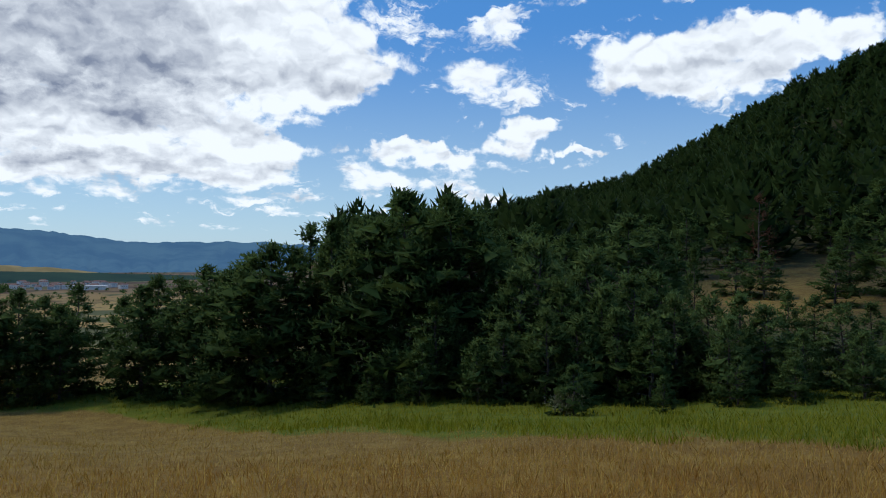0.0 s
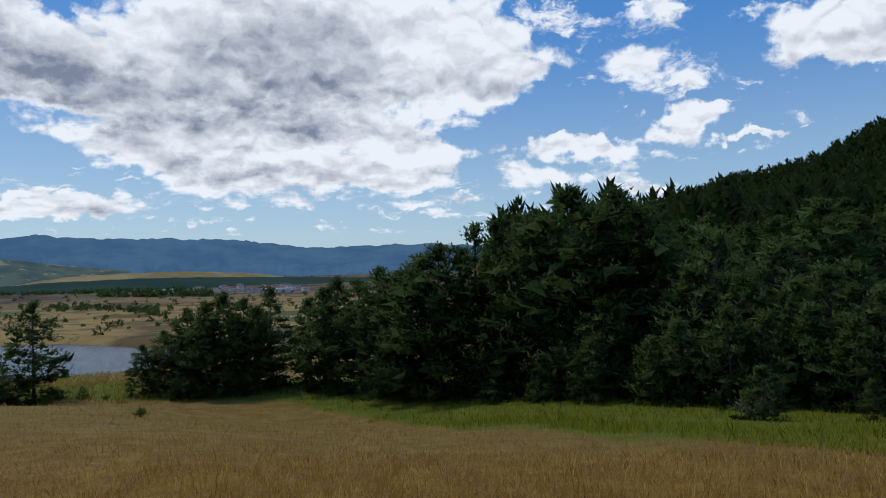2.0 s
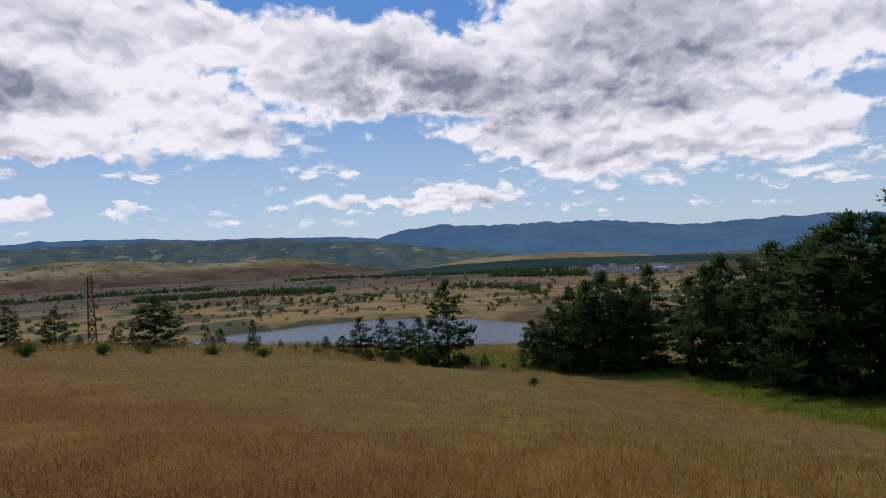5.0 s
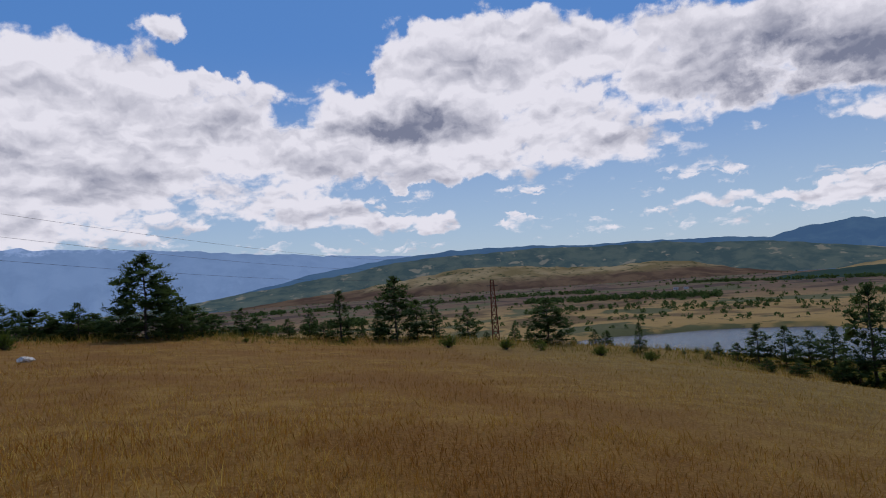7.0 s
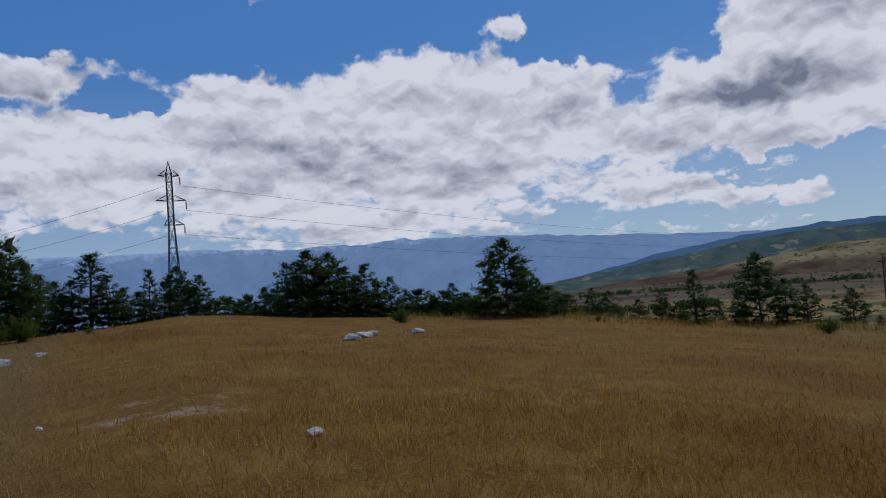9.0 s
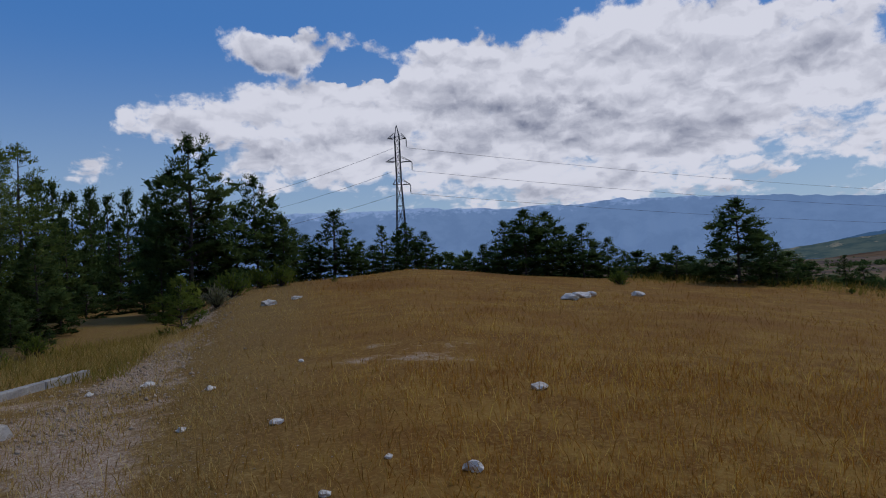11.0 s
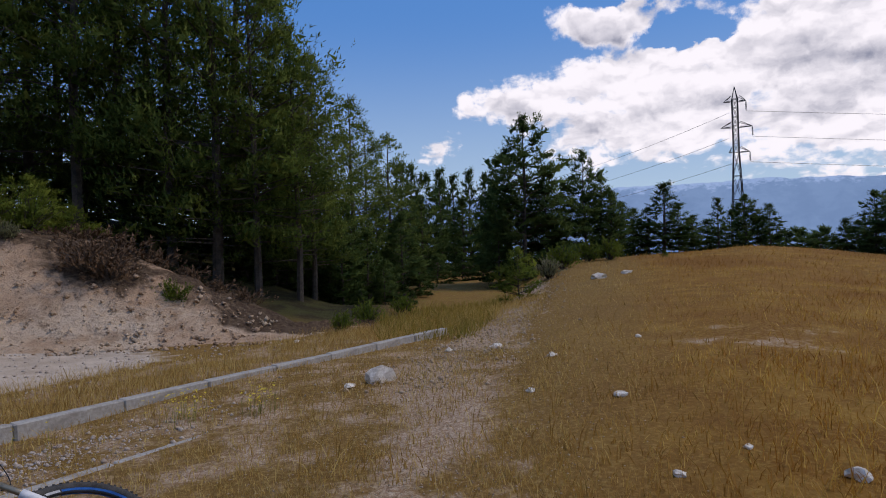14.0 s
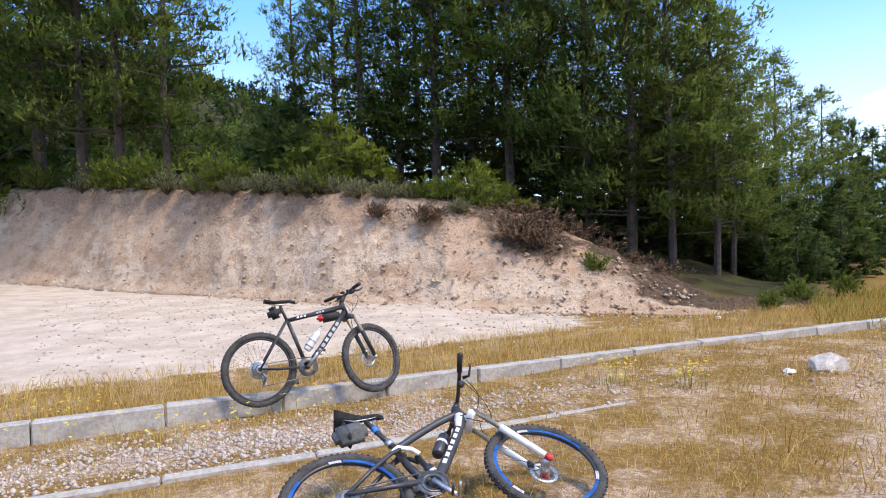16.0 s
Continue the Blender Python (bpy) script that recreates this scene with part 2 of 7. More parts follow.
def plain(name, dark, light, scale=8.0, rough=0.6, metal=0.0, bump=0.1, spec=0.4, distance=0.01, island=False):
    """Two tones of one colour broken up at two scales."""
    m, n, p = material(name)
    f = n.math("MULTIPLY_ADD", n.noise(p, scale * 6, 3.0), 0.4, n.math("MULTIPLY", n.noise(p, scale, 4.0), 0.6))
    f = n.ramp(f, 0.35, 0.65)
    if island:
        f = n.math("MULTIPLY_ADD", n.add("ShaderNodeNewGeometry").outputs["Random Per Island"], 0.6, n.math("MULTIPLY", f, 0.4))
    finish(n, n.mix(f, dark, light), rough, n.noise(p, scale * 10, 3.0), bump, distance, metal, spec)
    return m


def needles(name, dark, light, tip):
    """Conifer needles: tone by tuft, by tree and in patches; light passes through the thin sprays as much as it bounces."""
    m, n, p = material(name)
    r = n.add("ShaderNodeNewGeometry").outputs["Random Per Island"]
    tree = n.add("ShaderNodeObjectInfo").outputs["Random"]
    c = n.mix(n.ramp(n.noise(p, 0.9, 3.0), 0.35, 0.7), dark, light)
    c = n.mix(n.math("MULTIPLY", n.math("POWER", r, 3.0), 0.5), c, tip)
    c = n.mix(n.math("MULTIPLY", tree, 0.45), c, n.mix(1.0, c, (0.62, 0.70, 0.55), "MULTIPLY"))
    s = n.add("ShaderNodeBsdfPrincipled", Base_Color=c, Roughness=0.8, Specular_IOR_Level=0.05)
    t = n.add("ShaderNodeBsdfTranslucent", Color=c)
    n.link(n.add("ShaderNodeMixShader", i0=0.45, i1=s.outputs[0], i2=t.outputs[0]).outputs[0],
           n.add("ShaderNodeOutputMaterial").inputs["Surface"])
    return m


M_PINE = needles("pine_needles", (0.050, 0.086, 0.026), (0.108, 0.158, 0.043), (0.19, 0.245, 0.078))
M_DEAD = needles("dead_pine_needles", (0.085, 0.040, 0.026), (0.15, 0.070, 0.042), (0.24, 0.12, 0.07))
# lighter copy of the pine needles, the sun on them put into the colour
M_PINE_NEAR = needles("pine_needles_sunny", (0.072, 0.116, 0.026), (0.170, 0.218, 0.048), (0.33, 0.36, 0.085))
M_PINE_PALE = needles("pale_pine_needles", (0.056, 0.098, 0.028), (0.13, 0.185, 0.056), (0.25, 0.31, 0.11))
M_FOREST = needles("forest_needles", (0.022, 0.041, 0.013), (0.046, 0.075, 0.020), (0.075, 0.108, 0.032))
M_SHRUB = needles("shrub_leaves", (0.105, 0.145, 0.022), (0.205, 0.25, 0.040), (0.31, 0.35, 0.08))
M_GREYSHRUB = needles("dry_shrub_leaves", (0.17, 0.17, 0.085), (0.31, 0.30, 0.17), (0.46, 0.44, 0.28))
M_BARK = plain("pine_bark", (0.045, 0.036, 0.030), (0.12, 0.095, 0.075), 5.0, 0.95, bump=0.6, distance=0.03)


def grass_blades(name, a, b, c, shady=None):
    """Dry or green blades in patches; shady: the tones that they take towards the wood in the north."""
    m, n, p = material(name)
    r = n.add("ShaderNodeNewGeometry").outputs["Random Per Island"]
    patch = n.ramp(n.math("MULTIPLY_ADD", n.noise(p, 1.1, 3.0, 0.6), 0.45, n.math("MULTIPLY", n.noise(p, 0.17, 4.0, 0.6), 0.55)), 0.40, 0.60)
    col = n.mix(n.math("POWER", r, 2.0), n.mix(patch, a, b), c)
    if shady is not None:
        # stands of reddish seed heads
        col = n.mix(n.math("MULTIPLY", n.ramp(n.noise(p, 0.16, 6.0, 0.70), 0.43, 0.60), 0.82), col, n.mix(r, (0.180, 0.066, 0.011), (0.30, 0.135, 0.030)))
    if shady is not None:
        side = n.add("ShaderNodeSeparateXYZ", i0=p).outputs[1]
        side = n.math("ADD", side, n.math("MULTIPLY", n.math("SUBTRACT", n.noise(p, 0.4, 4.0), 0.5), 9.0))
        col = n.mix(n.math("MULTIPLY", n.ramp(side, 1.0, 13.0), 0.8), col, n.mix(n.math("POWER", r, 2.0), n.mix(patch, *shady[:2]), shady[2]))
        lipward = n.math("SUBTRACT", n.math("MULTIPLY", n.add("ShaderNodeSeparateXYZ", i0=p).outputs[0], 1.15), side)
        straw = n.math("MULTIPLY", n.ramp(lipward, -1.5, 2.0), 0.72)
        col = n.mix(straw, col, n.mix(n.math("POWER", r, 2.0), n.mix(patch, (0.31, 0.19, 0.050), (0.43, 0.30, 0.095)), (0.56, 0.44, 0.18)))
    s = n.add("ShaderNodeBsdfPrincipled", Base_Color=col, Roughness=0.75, Specular_IOR_Level=0.2)
    t = n.add("ShaderNodeBsdfTranslucent", Color=col)
    n.link(n.add("ShaderNodeMixShader", i0=0.45, i1=s.outputs[0], i2=t.outputs[0]).outputs[0],
           n.add("ShaderNodeOutputMaterial").inputs["Surface"])
    return m


M_DRY = grass_blades("dry_grass", (0.31, 0.135, 0.020), (0.46, 0.255, 0.042), (0.66, 0.46, 0.115),
                     ((0.29, 0.172, 0.028), (0.41, 0.28, 0.056), (0.56, 0.42, 0.13)))
M_GREEN = grass_blades("green_grass", (0.12, 0.155, 0.006), (0.20, 0.21, 0.010), (0.29, 0.26, 0.022))


def ground_material():
    """Dry meadow with green, bare, gravel and far-field areas given by the ground's own masks."""
    m, n, p = material("meadow_ground")

    def area(name):
        return n.add_attribute(name)
    fine, mid, big = n.noise(p, 22.0, 6.0, 0.7), n.noise(p, 1.6, 6.0, 0.65), n.noise(p, 0.16, 4.0, 0.6)
    dry = n.mix(n.ramp(big, 0.38, 0.62), (0.175, 0.074, 0.012), (0.30, 0.152, 0.027))
    dry = n.mix(n.ramp(mid, 0.4, 0.66), dry, (0.32, 0.175, 0.034))
    dry = n.mix(n.ramp(fine, 0.44, 0.70), dry, (0.37, 0.23, 0.060))
    dry = n.mix(n.math("MULTIPLY", n.ramp(n.noise(p, 0.16, 6.0, 0.70), 0.43, 0.60), 0.75), dry, n.mix(n.ramp(fine, 0.4, 0.65), (0.145, 0.058, 0.010), (0.27, 0.125, 0.027)))
    olive = n.mix(n.ramp(mid, 0.4, 0.66), (0.15, 0.088, 0.017), (0.26, 0.175, 0.040))
    dry = n.mix(n.math("MULTIPLY", n.ramp(n.add("ShaderNodeSeparateXYZ", i0=p).outputs[1], 1.0, 13.0), 0.75), dry, n.mix(n.ramp(fine, 0.44, 0.70), olive, (0.36, 0.29, 0.11)))
    dry = n.mix(n.math("MULTIPLY", n.ramp(n.vec("DOT_PRODUCT", p, (1.15, -1.0, 0.0)), -1.5, 2.0), 0.62), dry, n.mix(n.ramp(fine, 0.44, 0.70), (0.20, 0.125, 0.040), (0.40, 0.29, 0.11)))
    green = n.mix(n.ramp(mid, 0.35, 0.65), (0.085, 0.115, 0.006), (0.15, 0.16, 0.010))
    green = n.mix(n.ramp(fine, 0.45, 0.75), green, (0.16, 0.16, 0.05))
    stony = n.mix(n.ramp(fine, 0.40, 0.62), (0.34, 0.215, 0.125), (0.56, 0.43, 0.30))
    specks = n.noise(p, 70.0, 4.0, 0.75)
    stony = n.mix(n.math("MULTIPLY", n.ramp(specks, 0.54, 0.64), 0.7), stony, (0.70, 0.60, 0.47))
    stony = n.mix(n.math("MULTIPLY", n.ramp(specks, 0.46, 0.38), 0.7), stony, (0.16, 0.095, 0.05))
    road = n.mix(n.ramp(mid, 0.35, 0.68), (0.47, 0.38, 0.29), (0.63, 0.53, 0.42))
    road = n.mix(n.ramp(n.noise(p, 9.0, 6.0, 0.75), 0.60, 0.70), road, (0.20, 0.15, 0.10))
    c = n.mix(n.ramp(n.math("ADD", area("green"), n.math("MULTIPLY", n.math("SUBTRACT", mid, 0.5), 0.9)), 0.35, 0.65), dry, green)
    c = n.mix(n.ramp(n.math("ADD", area("bare"), n.math("MULTIPLY", n.math("SUBTRACT", mid, 0.5), 1.6)), 0.40, 0.72), c, stony)
    c = n.mix(n.ramp(n.math("ADD", area("road"), n.math("MULTIPLY", n.math("SUBTRACT", mid, 0.5), 0.8)), 0.42, 0.60), c, road)
    # the plain: strips of stubble, ploughed land and pasture, with dark scrub
    strip = n.add("ShaderNodeTexNoise", Vector=n.vec("MULTIPLY", p, (0.011, 0.011, 0.0)), Scale=1.0, Detail=4.0, Roughness=0.55).outputs[0]
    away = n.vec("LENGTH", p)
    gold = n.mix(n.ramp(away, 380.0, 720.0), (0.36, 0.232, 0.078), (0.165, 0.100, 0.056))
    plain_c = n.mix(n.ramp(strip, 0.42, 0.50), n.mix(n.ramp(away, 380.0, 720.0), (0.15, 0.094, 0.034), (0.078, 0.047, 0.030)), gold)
    plain_c = n.mix(n.ramp(strip, 0.55, 0.58), plain_c, (0.105, 0.105, 0.040))
    plain_c = n.mix(n.math("MULTIPLY", n.ramp(n.noise(p, 0.07, 6.0, 0.72), 0.56, 0.63), 0.75), plain_c, (0.045, 0.060, 0.024))
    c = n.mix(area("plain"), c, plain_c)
    wood = n.mix(n.ramp(n.noise(p, 0.02, 5.0, 0.6), 0.4, 0.6), (0.022, 0.045, 0.026), (0.060, 0.085, 0.035))
    wood = n.mix(n.ramp(n.noise(p, 0.0035, 4.0, 0.55), 0.56, 0.62), wood, (0.24, 0.19, 0.10))
    c = n.mix(area("wood"), c, wood)
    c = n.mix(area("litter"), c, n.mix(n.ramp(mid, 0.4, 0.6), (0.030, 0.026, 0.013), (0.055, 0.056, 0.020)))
    finish(n, c, 0.95, n.math("MULTIPLY_ADD", mid, 0.5, fine), 0.7, 0.05, spec=0.15)
    return m


M_GROUND = ground_material()
M_ROCK = plain("pale_limestone", (0.55, 0.48, 0.39), (0.88, 0.83, 0.74), 9.0, 0.85, bump=0.6, distance=0.02)
M_KERB = plain("weathered_concrete", (0.27, 0.25, 0.22), (0.44, 0.42, 0.38), 6.0, 0.9, bump=0.4, distance=0.01)


def bank_material():
    m, n, p = material("eroded_sandy_earth")
    fine, mid, big = n.noise(p, 14.0, 8.0, 0.72), n.noise(p, 2.2, 6.0, 0.6, 0.6), n.noise(p, 0.5, 4.0)
    runs = n.noise(n.vec("MULTIPLY", p, (0.9, 0.9, 2.2)), 1.5, 7.0, 0.68)
    c = n.mix(n.ramp(mid, 0.36, 0.64), (0.38, 0.255, 0.160), (0.56, 0.425, 0.300))
    c = n.mix(n.ramp(runs, 0.40, 0.62), c, (0.62, 0.490, 0.360))
    c = n.mix(n.math("MULTIPLY", n.ramp(big, 0.42, 0.62), 0.55), c, (0.47, 0.305, 0.190))
    flecks = n.noise(n.vec("MULTIPLY", p, (1.0, 1.0, 1.8)), 26.0, 5.0, 0.75, 0.8)
    c = n.mix(n.math("MULTIPLY", n.ramp(flecks, 0.60, 0.66), 0.7), c, (0.11, 0.068, 0.045))
    c = n.mix(n.math("MULTIPLY", n.ramp(fine, 0.54, 0.66), 0.75), c, (0.17, 0.105, 0.065))
    crust = n.math("ADD", n.add_attribute("crust"), n.math("MULTIPLY", n.math("SUBTRACT", runs, 0.5), 2.2))
    c = n.mix(n.math("MULTIPLY", n.ramp(crust, 0.45, 0.75), 0.8), c, n.mix(n.ramp(fine, 0.42, 0.62), (0.21, 0.130, 0.082), (0.42, 0.295, 0.20)))
    dark = n.add_attribute("soil")
    c = n.mix(n.ramp(n.math("ADD", dark, n.math("MULTIPLY", n.math("SUBTRACT", mid, 0.5), 1.2)), 0.4, 0.7), c,
              n.mix(n.ramp(fine, 0.4, 0.65), (0.075, 0.048, 0.032), (0.155, 0.110, 0.070)))
    finish(n, c, 0.95, n.math("MULTIPLY_ADD", mid, 1.5, fine), 0.9, 0.06, spec=0.1)
    return m


M_BANK = bank_material()


def water_material():
    m, n, p = material("lake_water")
    h = n.noise(n.vec("MULTIPLY", p, (0.6, 1.6, 1.0)), 1.0, 4.0)
    finish(n, (0.040, 0.055, 0.070), 0.25, h, 0.6, 0.25, spec=0.26)
    return m


M_WATER = water_material()


def mountain_material(name, low, high, haze_glow, strength, snow=False, grain=0.004, fields=False):
    """A far range; the haze of kilometres of air is put in as blue emission."""
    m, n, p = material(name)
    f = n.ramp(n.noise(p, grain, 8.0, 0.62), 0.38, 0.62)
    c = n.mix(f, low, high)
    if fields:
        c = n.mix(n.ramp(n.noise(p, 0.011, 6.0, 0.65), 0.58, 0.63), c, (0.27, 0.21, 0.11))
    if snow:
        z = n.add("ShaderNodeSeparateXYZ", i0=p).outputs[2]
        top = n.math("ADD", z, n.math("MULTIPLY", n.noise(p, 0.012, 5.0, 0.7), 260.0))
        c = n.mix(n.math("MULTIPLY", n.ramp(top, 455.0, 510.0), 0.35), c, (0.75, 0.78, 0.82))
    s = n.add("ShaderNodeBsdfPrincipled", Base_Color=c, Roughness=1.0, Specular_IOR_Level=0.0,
              Emission_Color=(*haze_glow, 1), Emission_Strength=strength)
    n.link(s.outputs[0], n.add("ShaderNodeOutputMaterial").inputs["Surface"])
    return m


# the third colour is painted haze, given off by the slopes themselves
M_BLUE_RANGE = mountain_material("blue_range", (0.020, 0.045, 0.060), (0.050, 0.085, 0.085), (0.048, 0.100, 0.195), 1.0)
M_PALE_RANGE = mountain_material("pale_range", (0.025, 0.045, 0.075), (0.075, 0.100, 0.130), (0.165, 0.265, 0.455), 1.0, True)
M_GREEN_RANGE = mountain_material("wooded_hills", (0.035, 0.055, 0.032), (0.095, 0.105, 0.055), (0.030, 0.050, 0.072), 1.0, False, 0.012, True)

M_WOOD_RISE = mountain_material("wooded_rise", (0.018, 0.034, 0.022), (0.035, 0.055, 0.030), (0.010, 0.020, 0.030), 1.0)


def tan_hill_material():
    m, n, p = material("tan_hillside")
    c = n.mix(n.ramp(n.noise(p, 0.006, 5.0, 0.6), 0.38, 0.62), (0.22, 0.165, 0.075), (0.40, 0.30, 0.155))
    c = n.mix(n.ramp(n.noise(p, 0.03, 6.0, 0.7), 0.55, 0.61), c, (0.05, 0.07, 0.03))
    z = n.add("ShaderNodeSeparateXYZ", i0=p).outputs[2]
    low = n.mix(n.ramp(n.noise(p, 0.010, 4.0), 0.4, 0.6), (0.105, 0.066, 0.044), (0.175, 0.115, 0.068))
    c = n.mix(n.ramp(n.math("ADD", z, n.math("MULTIPLY", n.noise(p, 0.008, 4.0), 40.0)), -8.0, 22.0), low, c)
    finish(n, c, 1.0, spec=0.0)
    return m


M_TAN_RISE = tan_hill_material()
M_STUBBLE = plain("sunlit_stubble", (0.26, 0.19, 0.085), (0.42, 0.31, 0.15), 0.006, 1.0, spec=0.0)


# ---------------------------------------------------------------- mesh helpers
def obj(name, bm, mat, parent=None, label="", smooth=False):
    """Links a bmesh as one mesh object."""
    me = bpy.data.meshes.new(name)
    bm.to_mesh(me)
    bm.free()
    return link_mesh(name, me, mat, parent, label, smooth)


def link_mesh(name, me, mat, parent=None, label="", smooth=False):
    if mat is not None and not me.materials:
        me.materials.append(mat)
    if smooth:
        me.polygons.foreach_set("use_smooth", np.ones(len(me.polygons), dtype=bool))
    ob = new(name, me)
    if parent is not None:
        ob.parent = parent
    if label:
        tagged(ob, label)
    return ob


part = obj


def raw_mesh(name, verts, faces):
    """A mesh from arrays: verts (n, 3), faces (m, 3 or 4)."""
    me = bpy.data.meshes.new(name)
    verts, faces = np.asarray(verts, np.float32), np.asarray(faces, np.int32)
    k = faces.shape[1]
    me.vertices.add(len(verts))
    me.vertices.foreach_set("co", verts.ravel())
    me.loops.add(faces.size)
    me.loops.foreach_set("vertex_index", faces.ravel())
    me.polygons.add(len(faces))
    me.polygons.foreach_set("loop_start", np.arange(0, faces.size, k, dtype=np.int32))
    me.update(calc_edges=True)
    return me


def mask(me, name, values):
    me.attributes.new(name, "FLOAT", "POINT").data.foreach_set("value", np.asarray(values, np.float32))


def grid_faces(rows, cols, wrap=False):
    i, j = np.meshgrid(np.arange(rows - 1), np.arange(cols if wrap else cols - 1), indexing="ij")
    j2 = (j + 1) % cols
    return np.stack([i * cols + j, i * cols + j2, (i + 1) * cols + j2, (i + 1) * cols + j], -1).reshape(-1, 4)


def empty(name, m, label, category, group="", kind=""):
    ob = new(name)
    ob.empty_display_size = 0.1
    ob.matrix_world = m
    return tagged(ob, label, category, group, kind)


def tube(bm, path, radii, sides=8, cap=True):
    """A tapered tube along points."""
    path = [Vector(v) for v in path]
    rings = []
    for i, v in enumerate(path):
        d = (path[min(i + 1, len(path) - 1)] - path[max(i - 1, 0)]).normalized()
        a = d.orthogonal().normalized() if i == 0 else (a - d * a.dot(d)).normalized()
        b = d.cross(a)
        r = radii[i] if hasattr(radii, "__len__") else radii
        rings.append([bm.verts.new(v + (a * math.cos(k * math.tau / sides) + b * math.sin(k * math.tau / sides)) * r) for k in range(sides)])
    for u, v in zip(rings, rings[1:]):
        for k in range(sides):
            bm.faces.new((u[k], u[(k + 1) % sides], v[(k + 1) % sides], v[k]))
    if cap:
        bm.faces.new(rings[0][::-1])
        bm.faces.new(rings[-1])
    return bm


def soft(x, lo=0.0, hi=1.0):
    t = np.clip((np.asarray(x, float) - lo) / (hi - lo), 0, 1)
    return t * t * (3 - 2 * t)


def rough_field(x, y, scale, seed):
    """Smooth value noise over the plan, about -1 to 1."""
    x, y = np.asarray(x, float) / scale + seed * 17.3, np.asarray(y, float) / scale - seed * 9.1
    x0, y0 = np.floor(x), np.floor(y)
    fx, fy = soft(x - x0), soft(y - y0)

    def h(a, b):
        return np.modf(np.abs(np.sin(a * 127.1 + b * 311.7 + seed * 3.7) * 43758.5453))[0] * 2 - 1
    return (h(x0, y0) * (1 - fx) + h(x0 + 1, y0) * fx) * (1 - fy) + (h(x0, y0 + 1) * (1 - fx) + h(x0 + 1, y0 + 1) * fx) * fy
# ---------------------------------------------------------------- the lie of the land
# the brow of the meadow, by heading: how far off and how high it is
BROW_A = (-40, -20, 0, 25, 47, 60, 78, 90, 103, 120, 131, 146, 150, 225, 260)
BROW_R = (26, 26, 24, 30, 36, 36, 35, 34, 32, 30, 30, 26, 24, 24, 26)
BROW_Z = (-2.2, -3.1, -3.4, -4.9, -4.8, -3.5, -2.1, -1.3, -0.33, 0.5, 1.22, 0.75, 0.5, 0.5, -2.2)
# the wooded hillside, by heading: degrees up to its crest
HILL_A = (-140, -60, -34, -28, -22, -16, -9, -4, 3, 12, 180, 195, 205, 220)
HILL_E = (14, 16, 13.9, 11.7, 8.4, 5.8, 4.6, 3.0, 1.2, -2.0, -2.0, 6.0, 11.5, 14)
# the far side of the plain, by heading: degrees up to the skyline of the low hills
RIDGE_A = (10, 30, 45, 52, 60, 70, 79, 86, 93, 101, 115, 165)
RIDGE_E = (-1.25,) * 12
PLAIN_R = (60, 110, 150, 200, 260, 340, 700, 1300, 2000, 5000)
PLAIN_Z = (-10, -20, -26.3, -26.4, -26.5, -26.6, -26.6, -28.5, -43, -105)
# the cut bank behind the road, by heading: distance of its foot, depth and height
FOOT_A = (160, 165, 168.5, 173, 180, 185, 190, 200, 209, 217, 225, 240, 290)
FOOT_R = (14, 13, 11.9, 11.8, 11.9, 12.1, 12.3, 13.8, 16.6, 20.3, 27, 33, 33)
BANK_D = (0.6, 0.6, 0.7, 1.4, 1.8, 2.1, 2.4, 2.3, 2.3, 3.0, 4.0, 4.0, 4.0)
BANK_Z = (0.0, 0.05, 0.15, 0.65, 1.42, 1.85, 2.25, 2.6, 2.9, 3.3, 3.9, 3.9, 3.7)
# the lip of the meadow above the lower track: distance and heading
EDGE_R = (2, 4, 5, 6.7, 10, 14, 24, 60)
EDGE_A = (190, 165, 160, 154.0, 150.6, 148.6, 146.4, 146)
KERB = Vector(heading(212.9))          # square to the kerb
ALONG = Vector(heading(122.9))         # along the kerb
KERB_Q = 6.52
LAKE_Z = -28.0


def polar(x, y):
    x, y = np.asarray(x, float), np.asarray(y, float)
    a = np.degrees(np.arctan2(-x, y))
    return np.where(a < -100, a + 360, a), np.hypot(x, y)


def lake_depth(x, y):
    """Over nought inside the lake's shore."""
    x, y = np.asarray(x, float), np.asarray(y, float)
    cx, cy = heading(54.8, 238)
    ux, uy = heading(70)
    s, q = (x - cx) * ux + (y - cy) * uy, (x - cx) * -uy + (y - cy) * ux
    bend = rough_field(x, y, 45, 3) * 0.10
    return 1 - np.hypot(s / 74, q / 74) + bend


